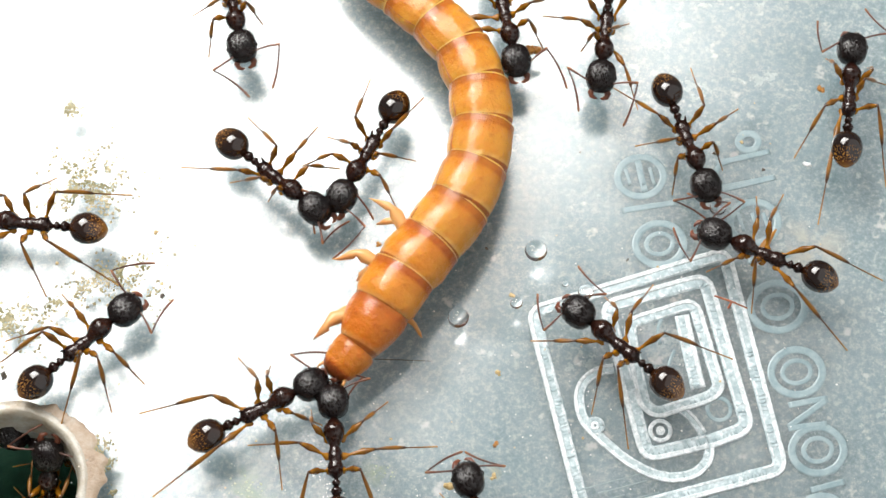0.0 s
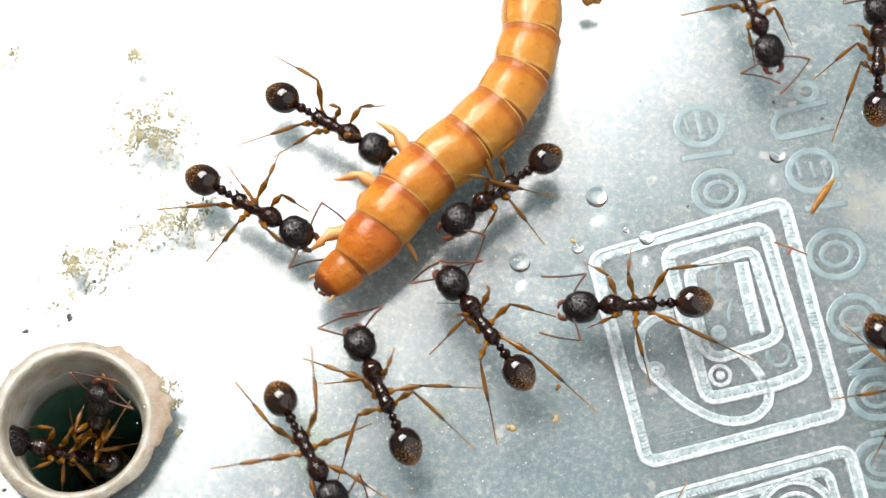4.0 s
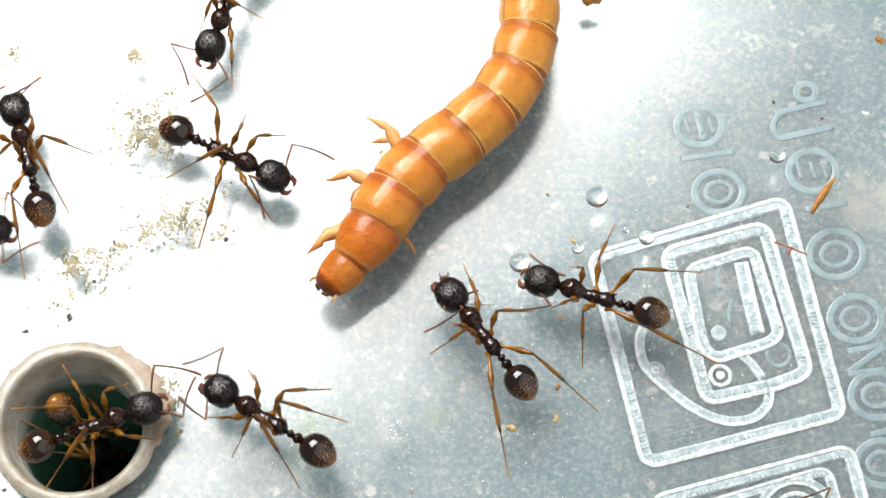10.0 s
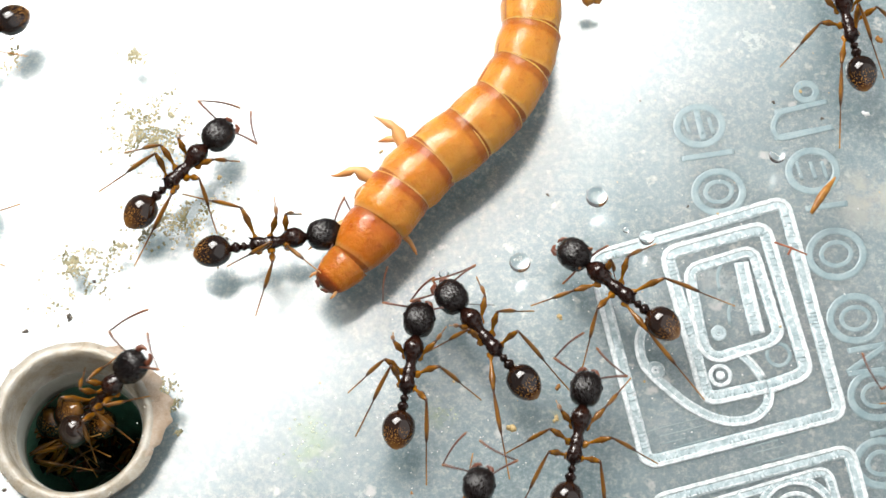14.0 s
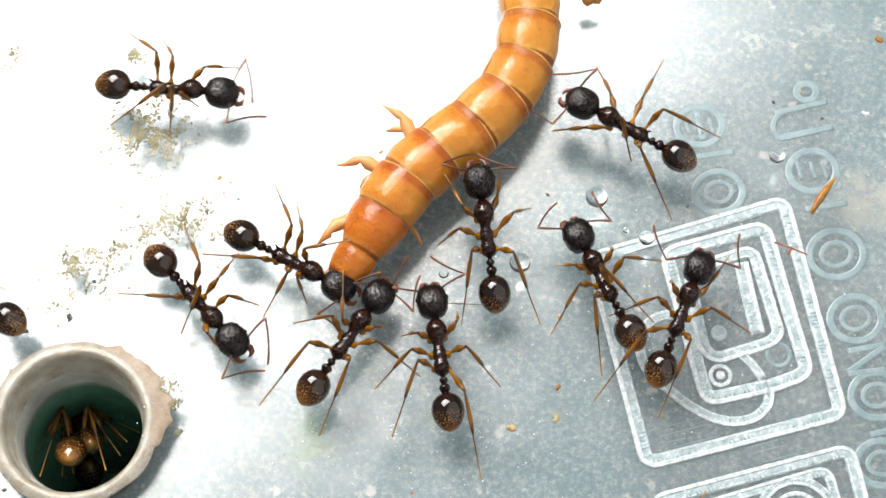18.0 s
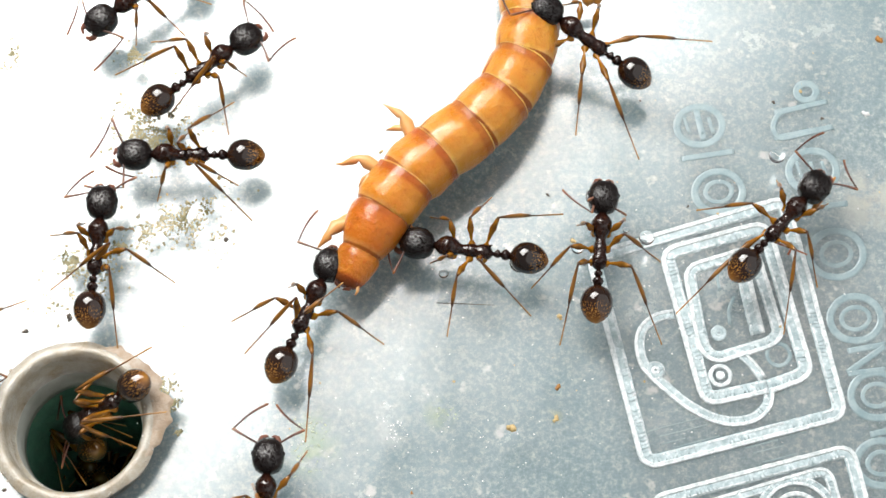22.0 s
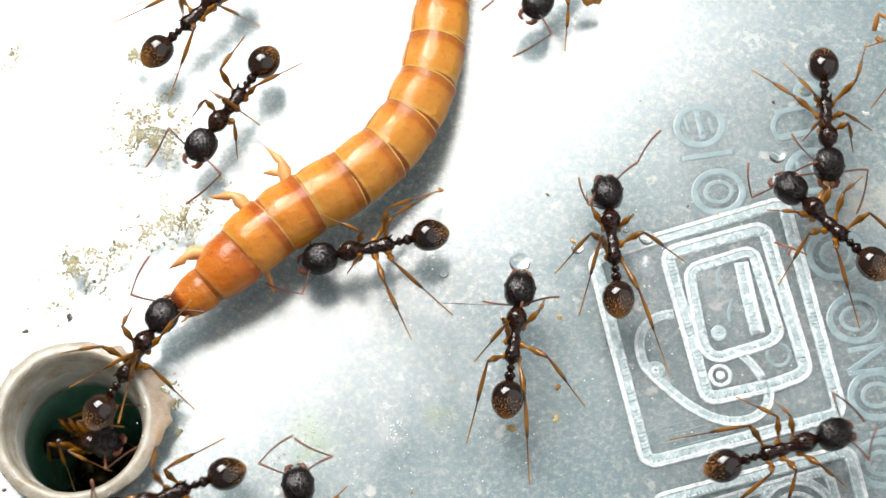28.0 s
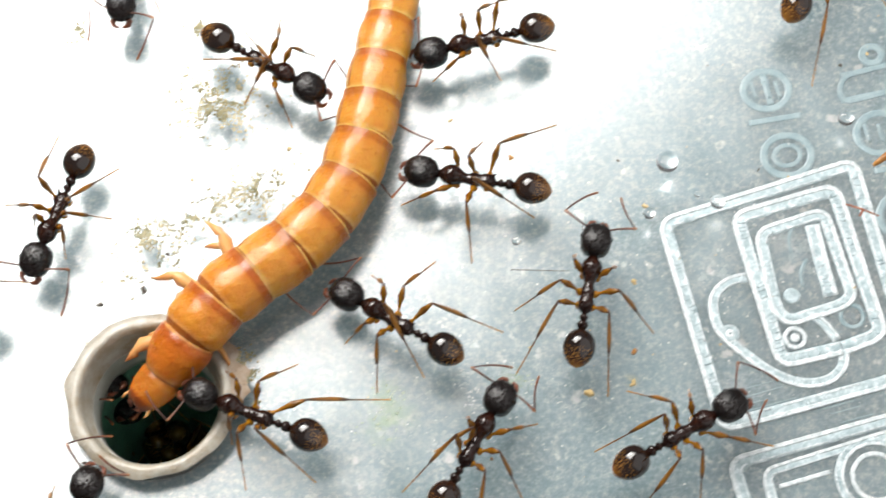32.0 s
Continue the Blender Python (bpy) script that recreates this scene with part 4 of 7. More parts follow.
def ramble(label, rows, stances=()):
    """Send one ant along rows of seconds, x, y, height (mm), heading and pitch (degrees); its feet step on the ground.
    stances: seconds, where its six feet stand just then and, in some, the tips of its feelers, in its own space."""
    k = len(ants_sent)
    rn = random.Random(100 + k)
    ant = ant_stock[k]
    ants_sent.append(ant)
    if label:
        tagged(ant, label)
    rows = sorted(rows)
    if rows[0][0] > 0:
        rows = [(0.0, *rows[0][1:])] + rows
    if rows[-1][0] < 32:
        rows = rows + [(32.0, *rows[-1][1:])]
    ts = [r[0] for r in rows]
    ch = [glide(ts, [r[j] for r in rows]) for j in range(1, 6)]
    ticks = [round(i * STEP, 2) for i in range(int(32 / STEP) + 1)]
    body = [(t, [c(t) for c in ch]) for t in ticks]
    walk(ant, body_rows(body))
    legs = [o for o in ant.children if o.name.startswith("leg")]
    feelers = [o for o in ant.children if o.name.startswith("antenna")]
    rest = {}
    for w, s in LEGS:
        rest[w, s] = (FOOT[w][0] + rn.uniform(-0.45, 0.45), s * (FOOT[w][1] + rn.uniform(-0.35, 0.25)))
    planted, lift = {}, {}
    out = {q: [] for q in LEGS}
    for i, (t, v) in enumerate(body):
        inside = math.hypot(v[0] - HOLE[0], v[1] - HOLE[1]) < 4.6
        loose = v[2] < -0.4 or abs(v[4]) > 26 or (inside and v[2] > 0.3)
        m = Matrix.LocRotScale((v[0], v[1], v[2]), Euler((0, radians(-v[4]), radians(v[3]))), None)
        inv = m.inverted()
        nxt = body[min(i + 2, len(body) - 1)][1]
        ahead = Matrix.LocRotScale((nxt[0], nxt[1], 0), Euler((0, 0, radians(nxt[3]))), None)
        here = Matrix.LocRotScale((v[0], v[1], 0), Euler((0, 0, radians(v[3]))), None)
        near = min(stances, key=lambda st: abs(st[0] - t)) if stances else None
        near = near if near and abs(near[0] - t) < 2.6 else None
        coming = next((st for st in stances if -0.16 < st[0] - t < 0.26), None)
        for j, q in enumerate(LEGS):
            r = near[1 + 2 * j:3 + 2 * j] if near and not loose else rest[q]
            if loose:
                f = Vector((r[0] * 0.85, r[1] * 0.72, 0.15))
                planted[q] = None
            else:
                want = here @ Vector((r[0], r[1], 0))
                if planted.get(q) is None:
                    p = want
                    planted[q] = (p.x, p.y, larva_top(p.x, p.y, t))
                stand = None
                if coming:
                    b = [c(coming[0]) for c in ch]
                    stand = Matrix.LocRotScale((b[0], b[1], 0), Euler((0, 0, radians(b[3]))), None) @ Vector((coming[1 + 2 * j], coming[2 + 2 * j], 0))
                    stand.z = larva_top(stand.x, stand.y, coming[0])
                if stand and (stand - Vector(planted[q])).length > 0.12:
                    if coming[0] - t > 0.16:
                        f = inv @ (Vector(planted[q]).lerp(stand, 0.5) + Vector((0, 0, 0.5)))
                    else:
                        planted[q] = tuple(stand)
                        f = inv @ stand
                    lift[q] = False
                elif stand:
                    lift[q] = False
                    f = inv @ Vector(planted[q])
                elif lift.get(q):
                    p = ahead @ Vector((r[0], r[1], 0))
                    planted[q] = (p.x, p.y, larva_top(p.x, p.y, t))
                    lift[q] = False
                    f = inv @ Vector(planted[q])
                else:
                    d = math.hypot(planted[q][0] - want.x, planted[q][1] - want.y)
                    mine = sum(1 for o in LEGS if lift.get(o) and (LEGS.index(o) // 2 + (o[1] < 0)) % 2 != (j // 2 + (q[1] < 0)) % 2)
                    if d > 1.7 or (d > 0.75 and not mine):
                        lift[q] = True
                        p = Vector(planted[q]).lerp(ahead @ Vector((r[0], r[1], 0)), 0.5)
                        f = inv @ Vector((p.x, p.y, max(planted[q][2], 0) + 0.6))
                    else:
                        f = inv @ Vector(planted[q])
            out[q].append((t, *leg_pose(q[0], q[1], f)))
    for q, o in zip(LEGS, legs):
        walk(o, thin([(t, a) for t, a, b in out[q]]))
        walk(o.children[0], thin([(t, b) for t, a, b in out[q]]))
    # the feelers sway a little all the time, and reach for the tips named in the stances
    for e, s, o in zip((13, 15), (1, -1), feelers):
        base, ph, sp, bend = rn.uniform(50, 115), rn.uniform(0, 6.28), rn.uniform(1.2, 2.6), rn.uniform(95, 155)
        reach = []
        for st in stances:
            if len(st) < 17:
                continue
            v = Vector((st[e] - 3.5, (st[e + 1] - 0.4 * s) * s))
            d = min(max(v.length, abs(FUNICLE - SCAPE) + 0.1), (SCAPE + FUNICLE) * 0.99)
            fold = math.acos((SCAPE ** 2 + d * d - FUNICLE ** 2) / (2 * SCAPE * d))
            elbow = math.acos((SCAPE ** 2 + FUNICLE ** 2 - d * d) / (2 * SCAPE * FUNICLE))
            yaw = math.degrees(math.atan2(v.y, v.x) + fold)
            reach.append((st[0], yaw, 180 - math.degrees(elbow)))
        sw, fold_rows = [], []
        for t in sorted({round(i * 0.4, 2) for i in range(81)} | {st[0] for st in reach}):
            yaw = base + 16 * math.sin(sp * t + ph) + 8 * math.sin(2.7 * sp * t + 2 * ph)
            turn = bend
            if reach:
                st = min(reach, key=lambda st: abs(st[0] - t))
                w = max(0.0, 1 - abs(st[0] - t) / 0.9)
                yaw, turn = yaw * (1 - w) + st[1] * w, turn * (1 - w) + st[2] * w
            sw.append((t, mpose(3.5, 0.4 * s, 1.38, 0, -6 + 7 * math.sin(1.9 * t + ph), yaw * s)))
            fold_rows.append((t, mpose(SCAPE, 0, 0.05, 0, 14, -turn * s)))
        walk(o, sw)
        walk(o.children[0], fold_rows if reach else [fold_rows[0], fold_rows[-1]])


def larva_moves(rows):
    for t, pts in rows:
        p = np.array(pts)
        d = p[-1] - p[-2]
        e = p[-1] + np.outer(np.arange(1, 8), d / np.hypot(*d) * 2.6)
        p = np.vstack([p, e])
        s = np.r_[0, np.cumsum(np.hypot(*np.diff(p, axis=0).T))]
        u = np.arange(0, s[-1], 0.3)
        q = np.stack([np.interp(u, s, p[:, 0]), np.interp(u, s, p[:, 1])], 1)
        for r in range(3):
            q[2:-2] = (q[:-4] + q[1:-3] + q[2:-2] + q[3:-1] + q[4:]) / 5
        s = np.r_[0, np.cumsum(np.hypot(*np.diff(q, axis=0).T))]
        u = np.arange(0, 96) * 0.35
        LARVA_LINE.append((t, np.stack([np.interp(u, s, q[:, 0]), np.interp(u, s, q[:, 1])], 1)))
    key = [[] for o in larva_parts]
    for t in sorted({r[0] for r in LARVA_LINE} | {4.5, 15.2, 24.5, 26.2, 26.8, 28.5, 29.5, 30.5, 31.5}):
        line = larva_axis(t)
        s = np.r_[0, np.cumsum(np.hypot(*np.diff(line, axis=0).T))]
        a = 0.0
        for i, (nm, l, r, m) in enumerate(SEGS):
            p = np.array([np.interp(a, s, line[:, 0]), np.interp(a, s, line[:, 1])])
            b = np.array([np.interp(a + l, s, line[:, 0]), np.interp(a + l, s, line[:, 1])])
            a += l
            front = 0.93 * (r + SEGS[max(i - 1, 0)][2]) / 2
            back = 0.93 * (r + SEGS[min(i + 1, len(SEGS) - 1)][2]) / 2
            z0, z1 = front - sink(p, t), back - sink(b, t)
            d = b - p
            key[i].append((t, mpose(p[0], p[1], z0 + 0.03, 0, -math.degrees(math.atan2(z1 - z0, l)), math.degrees(math.atan2(d[1], d[0])))))
    for o, rows in zip(larva_parts, key):
        walk(o, rows)


def sink(p, t):
    """How far the larva's front bends down into the tube."""
    return 1.7 * max(0.0, 1 - math.hypot(p[0] - HOLE[0], p[1] - HOLE[1]) / 5.2) ** 1.4 * min(max((t - 28) / 1.5, 0), 1)


def motions():
    larva_moves([
        (0, [(-2.36, -4.07), (-0.6, -2.21), (0.43, 0.16), (2.05, 2.14), (3.75, 4.1), (4.96, 6.38), (5.5, 8.91), (5.46, 11.49), (4.64, 13.94), (3.01, 15.93), (0.99, 17.57)]),
        (1, [(-6.03, -2.06), (-4.15, -0.35), (-2.68, 1.8), (-0.94, 3.71), (1.12, 5.29), (3.13, 6.94), (4.6, 9.05), (4.93, 11.63), (4.8, 14.21), (4.28, 16.76)]),
        (2, [(-6.26, -2.47), (-4.31, -0.85), (-2.94, 1.36), (-1.35, 3.37), (0.68, 5), (2.6, 6.74), (4.02, 8.88), (4.77, 11.35), (4.86, 13.93)]),
        (3.5, [(-6.22, -2.49), (-4.27, -0.87), (-2.91, 1.34), (-1.32, 3.36), (0.71, 4.98), (2.63, 6.73), (4.05, 8.87), (4.8, 11.34), (4.89, 13.92)]),
        (6, [(-6.22, -2.49), (-4.27, -0.87), (-2.91, 1.34), (-1.32, 3.36), (0.71, 4.98), (2.63, 6.73), (4.05, 8.87), (4.8, 11.34), (4.89, 13.92)]),
        (7, [(-5.24, -3.2), (-4.08, -0.88), (-3.16, 1.55), (-1.81, 3.69), (0.26, 5.26), (2.27, 6.9), (3.82, 8.95), (4.65, 11.38), (4.79, 13.96)]),
        (8, [(-5.74, -3.04), (-4.23, -0.96), (-3.21, 1.43), (-1.91, 3.61), (0.16, 5.19), (2.18, 6.81), (3.76, 8.84), (4.63, 11.26), (4.79, 13.83)]),
        (11, [(-6.13, -2.42), (-4.31, -0.64), (-3.11, 1.66), (-1.72, 3.77), (0.36, 5.32), (2.36, 6.98), (3.88, 9.05), (4.68, 11.5), (4.77, 14.08)]),
        (12, [(-5.03, -3.2), (-3.98, -0.83), (-3.13, 1.62), (-1.75, 3.75), (0.33, 5.3), (2.33, 6.95), (3.86, 9.02), (4.67, 11.46), (4.78, 14.04)]),
        (14, [(-6.13, -2.33), (-4.26, -0.61), (-2.99, 1.66), (-1.46, 3.7), (0.61, 5.27), (2.58, 6.97), (4.04, 9.08), (4.81, 11.54), (4.85, 14.12)]),
        (16.5, [(-5.4, -2.11), (-3.9, -0.02), (-2.68, 2.27), (-0.93, 4.15), (1.18, 5.66), (3.07, 7.44), (4.37, 9.68), (4.95, 12.21), (4.74, 14.8)]),
        (18, [(-5.4, -2.11), (-3.9, -0.02), (-2.75, 2.31), (-1.08, 4.24), (1.03, 5.76), (2.95, 7.51), (4.32, 9.71), (4.86, 12.24), (4.7, 14.84)]),
        (20, [(-5.25, -2.73), (-4.18, -0.38), (-3.25, 2.04), (-1.64, 4.01), (0.48, 5.51), (2.45, 7.19), (3.98, 9.28), (4.73, 11.73), (4.74, 14.32)]),
        (22, [(-5.11, -2.27), (-3.93, 0.03), (-2.84, 2.38), (-1.11, 4.28), (1.02, 5.76), (2.93, 7.52), (4.27, 9.74), (4.83, 12.27), (4.67, 14.87)]),
        (24, [(-5.99, -2.36), (-4.3, -0.43), (-3.11, 1.88), (-1.54, 3.9), (0.55, 5.44), (2.51, 7.13), (3.99, 9.24), (4.65, 11.72), (4.63, 14.31)]),
        (25, [(-9.07, 0.77), (-6.68, 1.57), (-4.81, 3.37), (-2.81, 4.94), (-0.45, 6.03), (1.71, 7.42), (3.27, 9.46), (4.28, 11.83), (4.72, 14.38)]),
        (25.5, [(-10.68, 1.73), (-8.31, 2.67), (-6.4, 4.44), (-4.25, 5.76), (-1.8, 6.62), (0.5, 7.8), (2.37, 9.55), (3.79, 11.72), (4.6, 14.16)]),
        (27.5, [(-11.66, -3.66), (-9.63, -2.22), (-8.21, -0.06), (-6.23, 1.56), (-3.93, 2.77), (-2.07, 4.51), (-0.69, 6.7), (0.2, 9.13), (0.59, 11.69), (0.71, 14.29)]),
        (28, [(-13.71, -3.57), (-11.64, -2.08), (-9.98, -0.08), (-7.94, 1.45), (-5.67, 2.72), (-3.59, 4.26), (-1.95, 6.25), (-0.89, 8.6), (-0.35, 11.14), (-0.01, 13.72)]),
        (29, [(-16.59, -5.31), (-14.48, -3.96), (-12.88, -1.92), (-10.98, -0.26), (-8.68, 0.94), (-6.57, 2.43), (-4.86, 4.38), (-3.69, 6.68), (-3.03, 9.19), (-2.48, 11.73), (-1.96, 14.28)]),
        (30, [(-16.39, -6.47), (-14.26, -5.08), (-12.61, -3.08), (-10.66, -1.4), (-8.4, -0.12), (-6.38, 1.52), (-5.07, 3.74), (-4.32, 6.22), (-3.87, 8.78), (-3.5, 11.36), (-3.14, 13.93)]),
        (31, [(-18.46, -9.46), (-16.44, -7.93), (-14.93, -5.82), (-13.06, -4.06), (-10.83, -2.73), (-8.9, -1), (-7.55, 1.19), (-6.84, 3.67), (-6.4, 6.24), (-6.01, 8.81), (-5.63, 11.38), (-5.31, 13.96)]),
        (32, [(-19.68, -9.84), (-17.86, -8.01), (-16.41, -5.85), (-14.54, -4.14), (-12.32, -2.79), (-10.4, -1.07), (-8.94, 1.06), (-8.08, 3.5), (-7.55, 6.04), (-7.06, 8.6), (-6.52, 11.14)]),
    ])
    walk(strip, [(t, mpose(strip_top[0] + 0.03 * dx, strip_top[1] - 0.03 * dy, z)) for t, dx, dy, z in ((0, 240, -160, 0.0), (26.0, 240, -160, 0.0), (27.3, 130, -130, 0.4), (28.0, 54, -100, 0.3),
                 (28.3, 38, -69, 0.3), (28.6, 36, -53, 0.2), (28.9, 2, 1, 0.0), (32, 0, 0, 0.0))])
    walk(husk, [(0, mpose(*(20.36, 3.03), 0, 0, 0, 56)), (29.0, mpose(*(20.36, 3.03), 0, 0, 0, 56)), (29.7, mpose(*(20.34, 3.19), 0, 0, 0, 31)), (32, mpose(*(20.34, 3.19), 0, 0, 0, 31))])
    ramble("", [(0, -6.16, -6.06, 0, 27, 0), (1, -8.87, -4.57, 0, 42, 0), (2, -9.25, -4.81, 0, 38, 0), (3, -9.7, -4.6, 0, 45, 0), (3.5, -9.7, -7.6, 0, -58, 0), (4.1, -6.39, -11.95, 0, -63, 0), (4.6, -4.6, -16.96, 0, -77, 0), (5.2, -4.03, -21.89, 0, -83, 0)], [(0, 1.6, 2.2, 2.6, -1.9, 0.3, 3.4, -0.7, -4, -5.5, 3, -6.7, -1.3), (1, 2.1, 1.9, 1.1, -4.3, 0.5, 3.8, -1.3, -5, -3.1, 1.6, -5.4, -1.9), (2, 2.2, 3.6, 2.6, -1.9, -0.9, 3.5, -1.2, -4.6, -6, 2.6, -6.4, -2.4), (3, 3, 2.8, 3.8, -1.2, -0.9, 3.5, -1.6, -4.7, -5.4, 2.7, -6.1, -1.8)])
    ramble("", [(0, -2.23, -8.57, 0, 93, 0), (1, -2.46, -9.28, 0, 95, 0), (2, -2.55, -9.2, 0, 99, 0), (3, -3.38, -8.67, 0, 112, 0), (3.5, -2.38, -8.81, 0, 97, 0), (4.5, -4.47, -7.66, 0, 136, 0), (5.5, -8.41, -7.03, 0, 150, 0), (6, -10.15, -7.38, 0, 163, 0), (7, -13.37, -6.34, 0, 164, 0), (7.5, -14.03, -6.77, 0, 184, 0), (8, -14.78, -7.64, -0.9, 191, -22), (8.5, -15.98, -8.25, -2.8, 186, -39), (9.2, -18.83, -8.18, -6.8, 156, -83), (10, -20.95, -6.93, -14.3, 122, -76), (11.5, -20.9, -7.4, -18, 122, -76)], [(0, 2.9, 1.2, 3.1, -2.8, 1.2, 4.5, 0.6, -5.7, -4.5, 2.5, -4.5, -2.5), (1, 2.8, 1.3, 2.7, -1.9, 2.1, 4.4, 0.3, -4.6, -2.3, 2.4, -2.7, -4.1), (2, 3.2, 1.3, 2.5, -1.2, 1.9, 4.1, -0.4, -4.7, -3.5, 3.5, -3.9, -4.2, 4.2, 2.5, 3.3, -2.6), (3, 3.7, 1.9, 2.2, -1.7, 2, 3.1, -2.2, -5, -3.5, 3.8, -4.4, -3.4), (6, 3.6, 1.3, 2.9, -1.8, -1.6, 3.6, -0.2, -3.4, -2.7, 1.3, -5.2, -3.2, 2.8, 2.5, 4.9, -2), (7, 2.6, 1.9, 2.2, -1.6, -0.4, 3.3, 2.1, -2.7, -5.1, 2.5, -5, -2.9)])
    ramble("", [(0, -5.75, 6.86, 0, -40, 0), (1, -8.47, 4.53, 0, 0, 0), (2, -9.19, 3.18, 0, -23, 0), (3, -9.24, 2.39, 0, -32, 0), (3.5, -9.7, 2.26, 0, -27, 0), (5.5, -11.57, 0.6, 0, -52, 0), (6, -11.05, -0.1, 0, -49, 0), (7, -9.63, -1.87, 0, -45, 0), (7.3, -10.95, -0.69, 0, -71, 0), (7.6, -11.84, -0.55, 0, -91, 0), (8, -13.46, -0.19, 0, -132, 0), (8.4, -15.74, -1.39, 0, -140, 0), (9, -19.62, -6.57, -1.2, -115, -38), (9.5, -20.29, -7.36, -3.5, -104, -69), (10.2, -20.71, -7.85, -5.7, -22, -81), (11, -19.87, -8.07, -5.8, -59, -67), (12, -20.21, -7.59, -7.5, -72, -78), (13, -18.86, -8.17, -7, -100, 64), (13.5, -18.02, -7.51, -3.8, 2, 51), (14, -17.03, -7.73, -1.2, 34, 44), (14.2, -15.06, -7.57, -0.4, 10, 10), (14.5, -12.22, -7.55, 0, -10, 0), (15, -7.51, -12.83, 0, -32, 0), (16.9, 5.54, -24.05, 0, -41, 0)], [(0, 2.1, 2.9, 0.4, -1, -0.4, 4, -1.9, -1.5, -3.7, 2, -4.5, -2.5), (1, 1.8, 3, 3.4, -1.9, -1.9, 1.8, 0.9, -4.6, -4.5, 2.5, -3.4, -2.6), (2, 1.9, 3.8, 3, -3.2, 0.3, 2.2, 2.9, -0.9, -2.5, 1.7, -0.9, -1.9), (3, 2.6, 1.9, 3.5, -1.1, -0.6, 3.7, -0.4, -3.4, -2.6, 1.7, -4.7, -2.4), (6, 3.3, 1.1, 3.5, -1.1, -1.8, 3.8, -0.1, -3.4, -3.2, 2.2, -3.9, -3.8), (7, 1.1, 1.3, 3, -1.6, 0.7, 3, -2.6, -3.1, -5.7, 1.8, -6.4, -3.3), (8, 2, 2.6, 2.1, -1.5, -0.6, 1.6, 0.2, -2.6, -3.5, 1.6, -2, -2.7)])
    ramble("", [(0, -0.68, 8.26, 0, -118, 0), (1, -3.1, 8.7, 0, -120, 0), (2, -4.73, 6.08, 0, -110, 0), (3, -5.23, 5.4, 0, -99, 0), (3.5, -5.94, 5.3, 0, -85, 0), (4.5, -6.23, 9.32, 0, 20, 0), (5.5, -4.56, 13.97, 0, 38, 0), (6, -6.1, 15.18, 0, 60, 0), (6.6, -5.17, 19.72, 0, 37, 0), (7.4, -5.58, 15.82, 0, -7, 0), (8, -3.58, 13.51, 0, -11, 0), (8.5, -3.88, 15.49, 0, -52, 0), (9, -4.73, 15.59, 0, -76, 0), (9.3, -6.66, 15.67, 0, -106, 0), (9.6, -10.55, 15.66, 0, -126, 0), (10, -11.75, 14.15, 0, -108, 0), (10.4, -11.25, 9.84, 0, -109, 0), (10.8, -13.91, 8.54, 0, -132, 0), (11, -15.08, 7.49, 0, -133, 0), (11.3, -15.84, 6.26, 0, -127, 0), (11.6, -17.3, 2.53, 0, -106, 0), (12, -17.67, -1.93, 0, -103, 0), (12.5, -18.44, -4.08, -0.3, -111, -6), (13, -19.3, -6.37, -1.4, -126, -37), (13.5, -19.9, -7.92, -4, -137, -68), (14, -20.82, -7.54, -8.3, -125, -81), (14.7, -20.6, -7.8, -12, -125, -80), (16, -20.4, -8, -18, -125, -80)], [(0, 1.9, 2.8, 2, -3, -1.1, 2.3, -0.1, -2.6, -4.6, 0.9, -4.2, -2.2), (1, 0.1, 2.4, 3.2, -2.2, -2.1, 3.5, 1, -3, -4.1, 0.6, -3.9, -1.8), (2, 2.6, 1.9, 3.4, -1, -2.4, 1.7, 2.4, -3.2, -4.4, 1.8, 0.4, -3.3), (3, 2.6, 1.9, 2.4, -1.4, -2, 1.1, -0.8, -3, -5, 2.3, -4.7, -2.2), (11, 3.2, 1.1, 2.3, -1.3, -0.3, 1.7, -1.1, -2.6, -4.9, 1, -2.5, -2.6)])
    ramble("", [(0, -18.4, 4.18, 0, 175, 0), (0.5, -21.67, 4.54, 0, 173, 0), (1.9, -33.13, 9.72, 0, 156, 0)])
    ramble("", [(0, -8.3, 17.35, 0, -77, 0), (0.5, -10.85, 12.41, 0, -82, 0), (1, -14.68, 10.05, 0, -108, 0), (1.5, -15.57, 5.18, 0, -92, 0), (2, -21.11, 1.34, 0, -144, 0), (3, -22.15, -2.18, 0, -118, 0), (3.5, -24, -4.47, 0, -117, 0), (4.8, -32.87, -12.61, 0, -137, 0)], [(1, 1.3, 1.4, 2.6, -1.9, -0.2, 3, -0.1, -2.3, -4.7, 1.4, -2.5, -2.9), (3, 3.5, 2.7, 2.6, -1.9, -2.9, 1.4, -0.9, -3.5, -4.7, 1.6, -4.5, -2.5)])
    ramble("", [(0, -15.49, -2.58, 0, 41, 0), (0.4, -14.43, -1.78, 0, 30, 0), (1, -18, -1.96, 0, 78, 0), (1.5, -20.63, -1.96, 0, 126, 0), (2, -23.01, -2.16, 0, 163, 0), (2.5, -26.19, -2.01, 0, 173, 0), (3.6, -35.38, -4.62, 0, 196, 0)], [(0, 1.1, 3.3, 1.3, -3.4, -2.7, 3.2, -0.9, -3.5, -4.5, 2.5, -3.4, -2.4), (1, 0.5, 3, 3.1, -1.9, -0.6, 1.1, -1.7, -5.7, -4.5, 2.5, -3.8, -1.9)])
